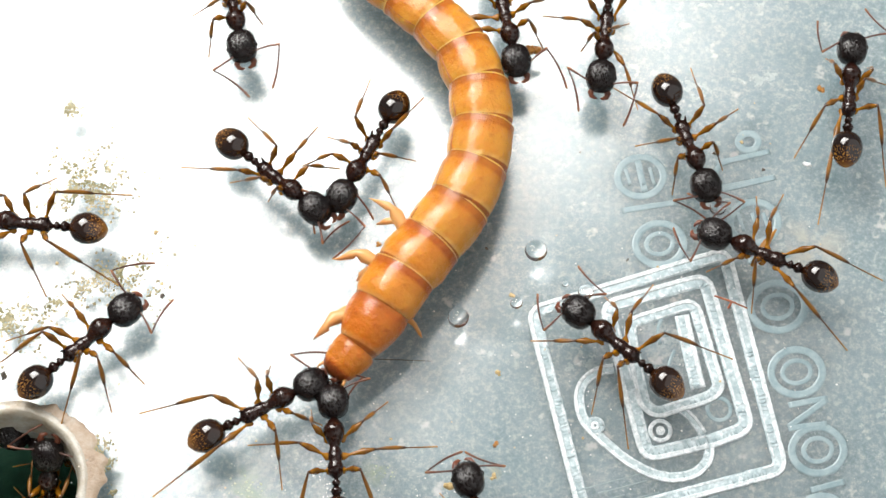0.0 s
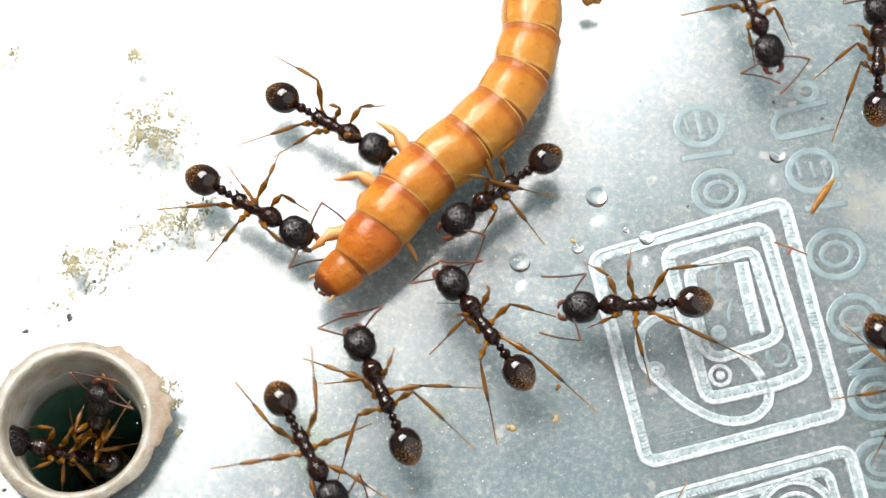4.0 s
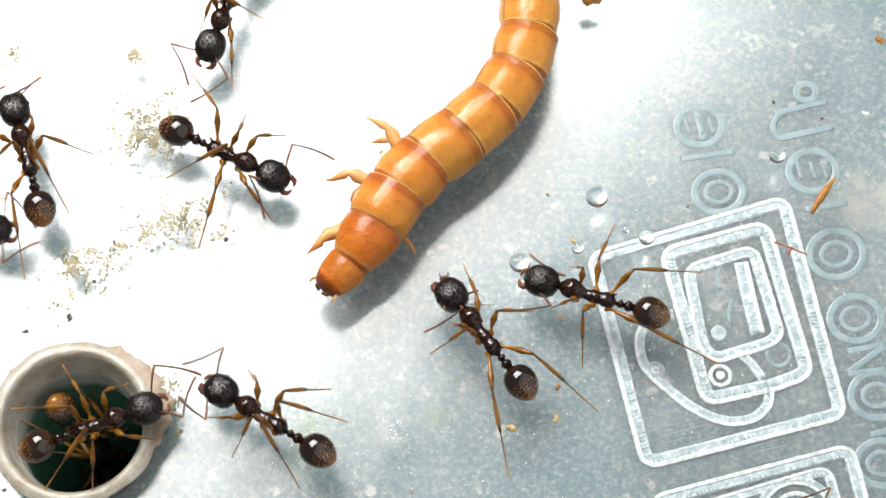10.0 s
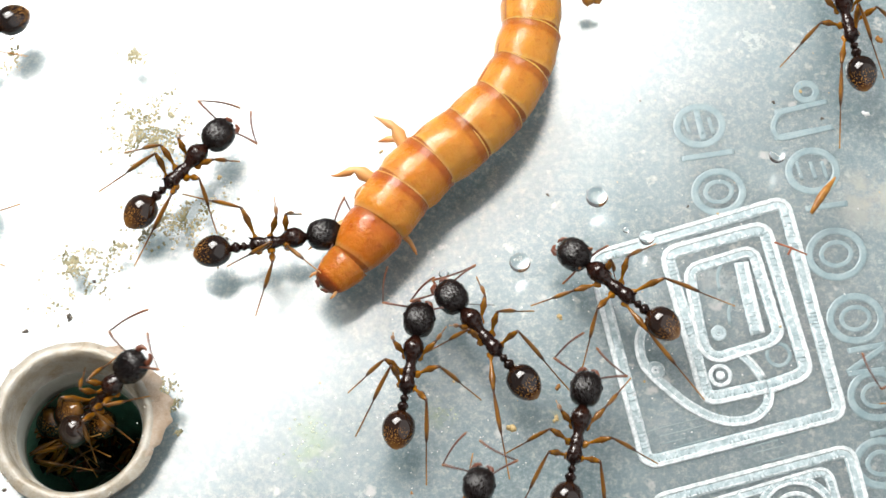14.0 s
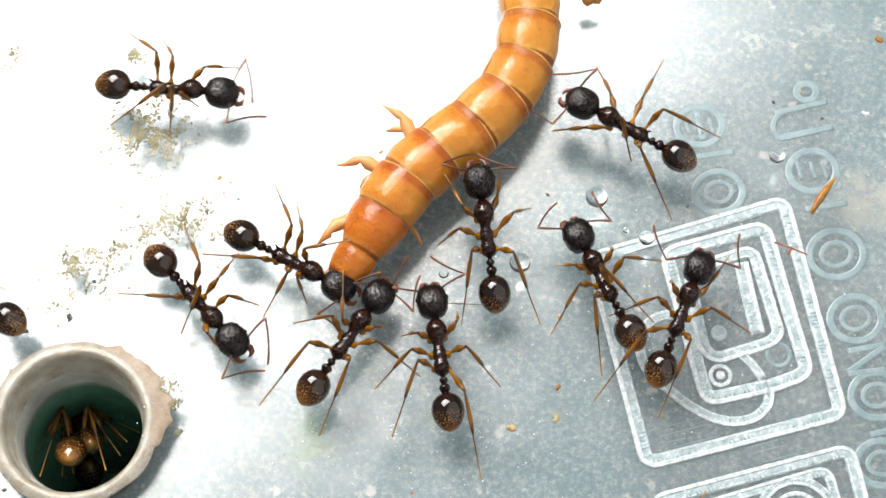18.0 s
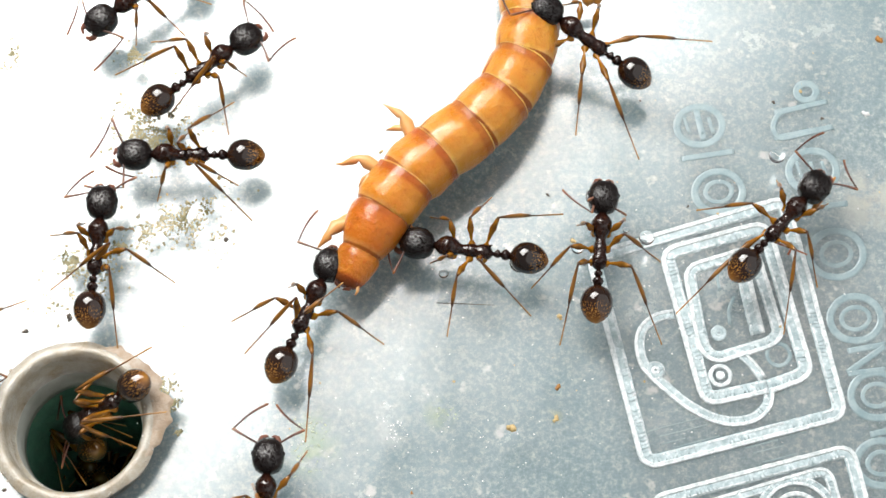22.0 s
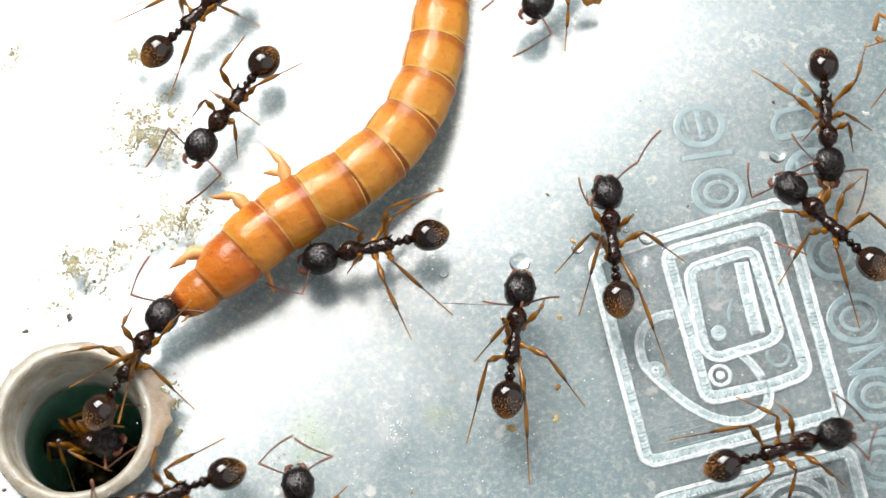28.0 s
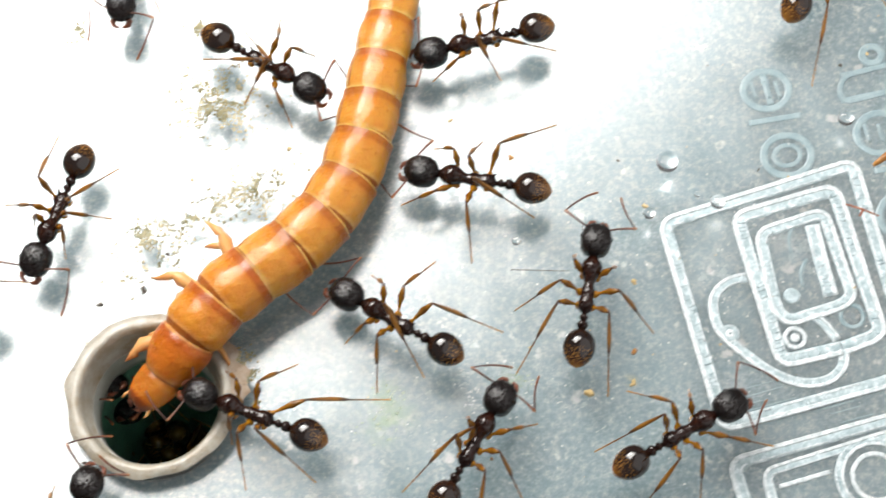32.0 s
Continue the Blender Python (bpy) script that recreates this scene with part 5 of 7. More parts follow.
    ramble("", [(0, 6.75, 16.44, 0, -79, 0), (1, 7.38, 13.03, 0.2, -101, 5), (2, 6.69, 10.44, 0.4, -113, 8), (3, 5.89, 6.04, 0.3, -128, 8), (3.5, 4.33, 4.17, 0.2, -145, 6), (4.5, 1.98, 1.79, 0, -138, 0), (5.5, -0.4, -0.8, 0, -132, 0), (6, -1.75, -3.89, 0, -117, 0), (7, -3.02, -8.35, 0, -120, 0), (7.6, -3.24, -12.45, 0, -107, 0), (8, -3.69, -15.86, 0, -108, 0), (9.5, -15.29, -22.86, 0, -149, 0)], [(1, 2, 1.8, 0.8, -3.4, -1, 3.3, -1.1, -5, -3.7, 2.5, -4.5, -2.5), (2, 2.2, 1, 5.5, -5.1, -0.9, 3.9, -0.9, -3.5, -4.9, 1.8, -2.9, -3.4), (3, 2, 1.1, 2.6, -1.9, 0.3, 3.7, -0.9, -3.5, -2.5, 1.6, -4.7, -2.2), (6, 1.5, 1.6, 2.7, -1.4, -0.1, 1.9, -0.9, -3.5, -4.5, 2.5, -2.9, -1.8), (7, 3.5, 2.6, 1.9, -1.4, -1.4, 4, -0.6, -3.8, -2.2, 0.7, -6.8, -2.7, 5, 1.6, 4.5, -3.8)])
    ramble("", [(0, 12.29, 15.51, 0, -97, 0), (1, 10.66, 11.23, 0, -118, 0), (2, 11.47, 7.6, 0, -99, 0), (2.5, 13.63, 6.02, 0, -65, 0), (3, 17.29, 3.51, 0, -33, 0), (3.5, 20.91, -2.33, 0, -51, 0), (4, 23.73, -7.65, 0, -67, 0), (5.2, 32.95, -12.7, 0, -29, 0)], [(1, 4.1, 2.2, 1, -1.2, -1, 1.3, -0.9, -3.5, -5.5, 1.2, -4.2, -2.3), (2, 2.2, 1.1, 0.8, -4, -1.3, 2.2, 0, -3.5, -4.7, 1.5, -6.1, -1.8)])
    ramble("", [(0, 16.38, 8.98, 0, -72, 0), (1, 16.9, 10.42, 0, -59, 0), (2, 17.29, 10.79, 0, -72, 0), (3, 17.43, 10.32, 0, -79, 0), (3.5, 17.84, 11.03, 0, -71, 0), (4.3, 16.09, 16.02, 0, -75, 0), (5, 14.89, 20.46, 0, -79, 0), (5.9, 13.55, 28, 0, 100, 0)], [(0, 2, 1.5, 2.5, -1.6, -1.1, 3.6, -0.8, -2.5, -4.2, 2, -4.5, -2.5), (1, 1.8, 1.4, 2.8, -3, 0.4, 2.7, -0.5, -3.3, -4.4, 3.5, -2.5, -1.1), (2, 2, 1.6, 1.7, -0.7, -1.2, 5.1, -1, -3.3, -4.5, 2.5, -2.6, -2.6), (3, 2.4, 1.5, 1.6, -0.8, -2.3, 4.9, -1, -3.5, -4.5, 2.5, -4, -1.8)])
    ramble("", [(0, 25.32, 11.21, 0, 83, 0), (1, 25.41, 11.09, 0, 80, 0), (2, 24.14, 8.38, 0, 93, 0), (3, 23.76, 8.54, 0, 90, 0), (3.5, 23.62, 10.55, 0, 88, 0), (5.5, 24.01, 10.66, 0, 81, 0), (6, 24.27, 11.58, 0, 82, 0), (7, 24.9, 11.83, 0, 81, 0), (8, 28.38, 10.19, 0, 80, 0), (10.5, 27.11, 13.42, 0, 97, 0), (12, 24.37, 11.03, 0, 99, 0), (13, 23.39, 11.63, 0, 92, 0), (14, 22.18, 12.65, 0, 100, 0), (14.5, 21.26, 13.48, 0, 98, 0), (15.2, 19.95, 17.78, 0, 98, 0), (16.3, 20.33, 27.25, 0, 88, 0)], [(0, 2.8, 1.2, 2.5, -1.1, -3.3, 2.6, 1.6, -2.2, -7.6, 1.2, -4.4, -2.4), (1, 2.6, 1.3, 2.6, -1.9, -4.1, 2.9, -0.9, -3.5, -7.7, 1.1, -4.5, -2.5), (13, 2.6, 1.9, 2.6, -1.9, -0.8, 4.9, -0.9, -3.5, -5.7, 2, -4.5, -2.5), (14, 2.6, 1.9, 2.6, -1.9, -1.3, 4, -0.9, -3.5, -6.6, 1.9, -3, -1.5)])
    ramble("", [(0, 20.32, 2.21, 0, 156, 0), (1, 18.44, 0.42, 0, 189, 0), (2, 16.8, -1.26, 0, 195, 0), (2.5, 16.99, -2.96, 0, 217, 0), (3, 15.46, -7, 0, 238, 0), (3.5, 13.21, -12.72, 0, 237, 0), (4, 10.66, -17.53, 0, 241, 0), (5.3, 11.22, -28.99, 0, 273, 0)], [(0, 2.6, 1.7, 1.7, -3.4, -0.4, 2.9, 0.4, -4.1, -5.7, 2.8, -6.1, -1.6), (1, 1.9, 4, 3.8, -2.4, -0.9, 3.5, -3.4, -3.6, -4.1, 4.2, -4.4, -2.4), (2, 3.2, 2, 1.9, -3.7, 0.3, 2.5, -0.8, -2.8, -5.7, 3.3, -5.7, -4.1), (3, 1.3, 3, 3.2, -2.6, -0.9, 3.5, -0.9, -3.5, -5, 4.4, -7, -1.4)])
    ramble("", [(0, 12.54, -2.81, 0, 139, 0), (1, 8.9, -0.76, 0, 142, 0), (2, 8.17, -1.58, 0, 166, 0), (3, 8, -2.12, 0, 165, 0), (3.5, 10.03, -3.41, 0, 183, 0), (5.5, 10.19, -3.59, 0, 183, 0), (6, 10.11, -3.59, 0, 183, 0), (7, 9.88, -3.25, 0, 174, 0), (8, 8, -2.72, 0, 163, 0), (9, 7.48, -2.58, 0, 162, 0), (10, 7.98, -3.08, 0, 163, 0), (11, 8.89, -3.04, 0, 151, 0), (12, 9.21, -2.61, 0, 139, 0), (14, 9.13, -2.64, 0, 140, 0), (14.5, 8.98, -2.68, 0, 140, 0), (16.5, 7.48, -2.97, 0, 193, 0), (17, 7.69, -3.87, 0, 194, 0), (18, 8.42, -2.35, 0, 116, 0), (19, 8.89, -1.75, 0, 93, 0), (20, 8.84, -1.52, 0, 89, 0), (21, 8.27, -0.92, 0, 83, 0), (22, 8.23, -0.49, 0, 85, 0), (23, 8.39, -0.46, 0, 89, 0), (24, 8.37, -0.32, 0, 88, 0), (25, 8.29, -0.49, 0, 90, 0), (25.5, 8.47, -0.52, 0, 88, 0), (27.5, 8.95, -0.32, 0, 91, 0), (28, 8.92, -0.23, 0, 94, 0), (28.5, 10.11, -0.1, 0, 79, 0), (29, 11.04, -0.02, 0, 69, 0), (30, 11.39, 5.04, 0, 72, 0), (30.5, 13.29, 8.33, 0, 63, 0), (31, 15.24, 11.83, 0, 46, 0), (31.5, 17.92, 14.42, 0, 42, 0), (32, 17.29, 14.03, 0, 56, 0)], [(0, 4, 2.5, 2.6, -1.9, -0.9, 3.5, 1.1, -4.1, -3.5, 3.7, -4.6, -3.6), (1, 3.5, 2, 2.2, -2.5, 0.1, 3.6, -1.1, -3.4, -7.3, 2.2, -3.9, -2.6), (2, 3.2, 1.3, 2.6, -2.4, 1, 2, -2.6, -3.5, -6, 3.9, -5, -1.6, 2.1, 1.9, 2.7, -2.3), (3, 2.6, 0.9, 2.5, -2.9, -0.5, 4.1, -0.1, -3.6, -6, 3.1, -5.2, -2.4, 1.9, 1.6, 2.7, -2.3), (6, 2.9, 0.8, 2, -1.4, 0.7, 4.3, 0.7, -4.9, -4.8, 3.4, -3.6, -2.1, 3.6, 2.4, 4.7, -2.8), (7, 2.4, 1.7, 1.5, -1.1, -0.3, 4.7, 1.1, -4.5, -5.5, 2.9, -3.5, -2.3, 5.3, 1.4, 4.9, -2.4), (8, 3.1, 1.3, 1.7, -1.4, -0.4, 3.9, 0.1, -4.3, -8, 1.8, -5, -3, 3, 2, 2.1, -2.4), (9, 2.9, 1.3, 2, -1.4, -1, 3.8, -0.3, -4.3, -8.4, 1.6, -5.4, -3.1, 3.7, 0.8, 2, -1.8), (10, 2.1, 0.9, 1.8, -1.6, -0.3, 3.5, 0.2, -4.6, -7.6, 1.4, -4.9, -3.3, 4.5, 1.8, 4.1, -1.6), (11, 3.7, 2.1, 0.4, -0.6, -0.2, 3.9, -0.5, -4.1, -7, 0.3, -5.7, -3, 4.3, 0.6, 1.8, -1.8), (12, 3.1, 3.4, 0.5, -0.5, -1.1, 4.3, 0.4, -3.6, -7.5, 1.6, -5, -3.5, 5.2, 0.3, 3.5, -3.3), (13, 3.1, 3.3, 0.5, -0.5, -1, 4.3, 0.3, -3.6, -7.5, 1.6, -5.1, -3.5, 2.6, 1.7, 1.9, -2), (14, 3.1, 3.3, 0.5, -0.6, -1, 4.2, 0.3, -3.7, -7.5, 1.6, -5.1, -3.5, 2.7, 1.7, 1.9, -1.9), (17, 2.4, 0.7, 3.6, -2.6, 1.1, 2.5, -0.1, -3.2, -2.6, 1.2, -4.9, -1.9), (18, 2.4, 1.7, 2.1, -1.4, -0.9, 3.5, 0.1, -3.6, -4.1, 2.2, -2.7, -1.6), (19, 3.3, 1.7, 3.5, -1.7, -0.2, 4.1, 0.9, -2.6, -5.2, 0.8, -2.7, -2.1), (20, 3, 1.8, 3.5, -1.4, -0.7, 3.9, 1.1, -2.7, -5.3, 0.5, -3.7, -2.6, 5, 2.4, 3.1, -1.7), (21, 2.1, 1.4, 2.5, -1, -1.6, 3.2, 0.6, -3.2, -4.7, 1.6, -4, -3.7, 6.1, 2.6, 5.1, -2.1), (22, 1.7, 1.3, 2.4, -1.3, -2, 3.4, 0.1, -3.3, -5, 1.7, -4.5, -3.6, 3.7, 2.2, 2.3, -1.6), (23, 1.9, 1.5, 2.2, -1.3, -1.1, 3.9, 0.2, -3.8, -4.3, 1.6, -4.4, -2.8, 2.8, 1.8, 2.7, -2.2), (24, 1.7, 1.5, 2.2, -1.3, -1.6, 3.8, -0.2, -4.6, -6, 2.2, -6.5, -2.5, 3.6, 2.2, 2.4, -4.6), (25, 2, 1.5, 2.9, -1.8, -1.3, 3.8, -0.2, -4.7, -5.1, 2.1, -6.4, -2.3, 2.4, 1.5, 3.4, -2), (28, 3.4, 0.9, 2.1, -1.4, -1, 3, -0.7, -3.8, -3.3, 2, -6.9, -2.4, 4.5, 1.2, 6.9, -3.9), (29, 2.6, 1.5, 3.2, -1.5, -0.6, 3.2, 0.6, -1.5, -6.6, 1.9, -6.1, -2.8), (30, 2, 1.5, 4.1, -1.6, 0.9, 3.2, -0.9, -2.4, -7.3, 0.6, -4.6, -1.5), (31, 2.6, 1.9, 2.3, -1.2, -1, 3, 0.6, -3.9, -1.5, 1.7, -6.1, -3)])
    ramble("", [(0, 5.21, -12.62, 0, 104, 0), (1, 4.39, -9.05, 0, 109, 0), (2, 2.62, -5.35, 0, 121, 0), (3, 2.28, -4.46, 0, 125, 0), (3.5, 2.26, -4.63, 0, 125, 0), (5.5, 1.97, -5, 0, 126, 0), (6, 1.98, -5.05, 0, 125, 0), (7, 2.19, -5.2, 0, 127, 0), (9, 2.21, -5.31, 0, 127, 0), (12, 2.26, -5.37, 0, 128, 0), (14, 2.3, -5.39, 0, 129, 0), (14.5, 2.73, -5.21, 0, 113, 0), (15.5, 1.77, -3.69, 0, 114, 0), (16.5, 1.08, -2.49, 0.1, 112, 3), (17, 2.21, -1.81, 0, 100, 0), (18, 2.25, 0.27, 0.8, 98, 17), (19, 1.81, 1.67, 1.1, 126, 27), (20, 2.21, 1.36, 1.1, 110, 25), (20.5, 1.65, 0.14, 0.3, 145, 8), (21, 1.33, -0.69, 0, 165, 0), (22, 1.57, -0.52, 0, 172, 0), (23, 0.73, -1.2, 0, 188, 0), (24, 0.6, -0.9, 0, 197, 0), (25, 0.88, -0.91, 0, 194, 0), (25.5, 1.25, -1.67, 0, 209, 0), (26.5, -3.87, -7.22, 0, 205, 0), (27.5, -9.22, -10.87, 0, 200, 0), (28, -13.68, -13.52, 0, 201, 0), (28.4, -16.97, -15.99, 0, 207, 0), (29.4, -23.25, -22.22, 0, 225, 0)], [(1, 2.9, 1.5, 1.7, -1.3, -1.8, 2.4, -0.7, -4, -4.5, 2.5, -3.2, -1.5), (2, 2.3, 1.3, 2.9, -1.3, -1, 2.5, -0.4, -3.9, -4.6, 2.6, -5.9, -2.9, 4.5, 2.6, 3.9, -2.4), (3, 1.2, 1.3, 2, -1.4, 0.6, 3.2, -1.7, -3.5, -5.4, 3.1, -6.9, -2.3, 2.2, 2, 3.2, -2.4), (3.5, 1.7, 1, 2.2, -1.6, 0.8, 3.1, -1.4, -3.5, -5.2, 3, -6.8, -2.2), (6, 1.6, 0.9, 2.6, -1.8, 1, 2.6, -0.3, -3.2, -5, 2.5, -6.7, -2.8), (7, 1.9, 0.9, 2.6, -1.8, 1.3, 2.7, -0.2, -3.1, -6.7, 3.5, -6.4, -2.4, 4.5, 1.4, 4.5, -1.1), (8, 2, 0.9, 2.6, -1.9, 1.4, 2.6, -0.1, -3.1, -6.6, 3.5, -6.3, -2.4, 2, 1.3, 2.7, -2), (9, 2, 0.8, 2.7, -1.9, 1.4, 2.6, -0.1, -3.1, -6.6, 3.5, -6.3, -2.4, 2.2, 2, 2.7, -2.1), (10, 2, 0.8, 4.3, -1.8, 1.4, 2.6, -0.1, -3.1, -6.6, 3.5, -6.3, -2.4, 2.5, 2.4, 2.4, -1.6), (11, 2.1, 0.8, 3.1, -2, 1.5, 2.6, -0.1, -3.1, -6.5, 3.5, -6.3, -2.4, 2.5, 2.3, 2.8, -2.1), (12, 2.1, 0.8, 3.1, -2, 1.5, 2.6, -0.1, -3.1, -6.5, 3.6, -6.3, -2.3, 2, 1.7, 3, -2.3), (13, 2.1, 0.8, 4, -2.6, 1.6, 2.6, -0.1, -3.1, -6.4, 3.7, -6.3, -2.3), (14, 2.2, 0.8, 3.3, -2, 1.7, 2.5, -0.1, -3.1, -6.4, 3.7, -4.5, -1.8), (17, 2.2, 3.3, 2.9, -0.9, -0.7, 2.6, 0.4, -1.2, -4.5, 2.5, -4.5, -2.5), (18, 3.4, 1.8, 5.9, -2, 0.3, 2.5, 1.7, -2.7, -4.3, 1.9, -4.8, -2.2), (19.5, 1.9, 0.7, 1.7, -1.9, 0.7, 3.6, -0.7, -2.7, -4.6, 2.6, -4.5, -2.1), (20, 2.6, 1.9, 2.7, -1.9, 0.5, 3.9, -0.1, -2.8, -4.8, 2.2, -3.9, -2.6), (21, 1.3, 0.6, 2.6, -1.9, 0, 4.3, -2.5, -3.7, -1.9, 0.7, -4.2, -3.9), (22, 2.2, 0.6, 2.6, -1.9, 0.8, 4.5, -0.5, -3.6, -3.5, 2.7, -4.4, -3.1), (23, 1.3, 0.7, 2.3, -2.9, 1, 3.4, -2.6, -3.6, -4.8, 2.6, -3.6, -2.2), (24, 1.4, 3.6, 1.8, -2.9, 0.7, 0.5, -3.1, -2.9, -4.6, 1.8, -6, -2.5), (25, 1.6, 0.9, 2.6, -1.9, 1.5, 3.6, -2.9, -3.1, -3.7, 4.6, -5.6, -2.9)])
    ramble("", [(0, -17.40, -8.37, -4.6, 82, 56), (1, -17.0, -8.3, -4.8, 88, 58), (2, -17.86, -8.57, -4.4, 74, 64), (3, -17.82, -8.22, -4.1, 74, 66), (3.5, -17.83, -8.22, -4, 62, 68), (5.5, -17.98, -7.66, -3.3, 88, 63), (6, -18.11, -7.77, -3.2, 88, 63), (6.5, -18.49, -7.25, -2.2, 86, 57), (7, -18.92, -5.94, -0.7, 101, 32), (7.3, -19.25, -4.69, -0.2, 98, 6), (7.6, -19.81, -2.26, 0, 102, 0), (8, -21.31, 1.25, 0, 115, 0), (8.4, -22.3, 3.19, 0, 106, 0), (9, -21.72, 5.73, 0, 95, 0), (9.6, -22.32, 4.96, 0, 107, 0), (10, -22.18, 4.71, 0, 107, 0), (10.4, -20.39, 4.91, 0, 88, 0), (10.8, -19.68, 7.6, 0, 92, 0), (11, -19.14, 8.92, 0, 75, 0), (11.3, -17.82, 11.87, 0, 59, 0), (12, -14.66, 16.81, 0, 75, 0), (12.5, -12.95, 21, 0, 78, 0), (13.1, -14.12, 25.81, 0, 104, 0)], [(8, 3.1, 1.1, 2.3, -1.3, -0.8, 2.3, -0.1, -1.2, -1.5, 1.1, -5.2, -1), (9, 2.6, 1.9, 2.8, -0.6, 0.5, 2.2, -0.4, -2.8, -6.2, 1.7, -3.8, -1.4), (11, 2.6, 1.9, 2.6, -1.9, -0.9, 3.5, -0.3, -1.6, -3.9, 1.7, -4.5, -2.5)])
    ramble("", [(6.2, -32.87, 21.45, 0, -39, 0), (7.6, -22.87, 13.23, 0, -29, 0), (8, -18.75, 10.98, 0, -32, 0), (8.4, -12.65, 9.1, 0, -11, 0), (9, -11.5, 8.46, 0, -17, 0), (9.6, -11.48, 7.18, 0, -17, 0), (10, -11.68, 5.03, 0, -27, 0), (10.5, -11.32, 3.28, 0, -20, 0), (11, -11.05, 2.04, 0, -14, 0), (12, -10.57, 1.13, 0, -10, 0), (13, -10.13, 0.1, 0, 2, 0), (14, -9.16, -0.08, 0, 9, 0), (14.5, -9.33, 0.08, 0, 7, 0), (15.5, -8.29, 0.51, 0, -23, 0), (16.5, -7.64, 0.84, 0, -51, 0), (17, -7.38, 0.52, 0, -47, 0), (18, -8.03, -1.07, 0, -29, 0), (18.5, -8.76, -1.07, 0, -30, 0), (19, -11.02, 2.07, 0, -11, 0), (19.5, -12.1, 2.74, 0, 4, 0), (20, -11.74, -0.66, 0, -55, 0), (20.5, -11.83, -4, 0, -79, 0), (21, -11.61, -3.53, 0, -129, 0), (21.5, -13.67, -6.76, 0, -137, 0), (22, -16.76, -8.08, -2, -164, -51), (22.5, -18.41, -8.84, -5.8, -171, -73), (23, -18.03, -8.86, -7.8, -225, -77), (25, -18.85, -8.07, -11.8, -231, -81), (27, -19.2, -8.2, -18, -231, -81)], [(8, 2.7, 2.9, 1.6, -0.7, -0.9, 3.5, 0.9, -2.9, -3.2, 2.3, -5.1, -2.4), (9, 2.3, 2.8, 3.7, -1.5, -0.5, 3.8, 0.2, -3.5, -3.5, 2.7, -7, -2.9, 3.9, 2.4, 4.6, -2.9), (10, 2.1, 2.8, 3.9, -1.9, -0.4, 2.9, 1.1, -5, -4.4, 3.8, -2.4, -2.3, 5.5, 2.4, 3.8, -2.3), (11, 1.4, 2.4, 4.9, -2.8, 0, 2.9, 0.1, -3.4, -3.3, 2.5, -3.8, -3.8, 5.2, 1.7, 2.5, -1.8), (12, 2.1, 1.4, 2.8, -2.2, -0.7, 2.7, 1.7, -4.9, -3, 2.8, -4.6, -2.7, 5.4, 3.5, 5.7, -2.7), (13, 1.9, 1.3, 3.7, -1.9, 0.9, 2.6, 0.3, -4.1, -2.3, 2.2, -5.4, -0.6, 3, 2.4, 4, -1.4), (14, 1.9, 1.8, 2.5, -2.7, 0.6, 3, -1.2, -3.5, -4.2, 3.9, -1.5, -0.3), (17, 1.6, 2.2, 2.2, -1.1, -1.6, 4, 0, -2.8, -4.9, 2.4, -2.6, -1.4), (18, 2.6, 1.9, 1.7, -1.4, -1.5, 3.2, 0.1, -3, -3.2, 3.7, -4.5, -1.6), (19, 1.4, 2.1, 2.4, -1.1, -1.4, 3.3, 0.1, -2, -2, 2.1, -1, -2.1), (20, 1.9, 3.1, 1.1, -0.6, -0, 3, 0.7, -1.6, -5.2, 2.6, -3.8, -3.8), (21, 1.8, 1.3, 2.6, -1.9, 0.6, 4.2, -0.9, -3.5, -3.2, 1.1, -3.5, -3.9)])
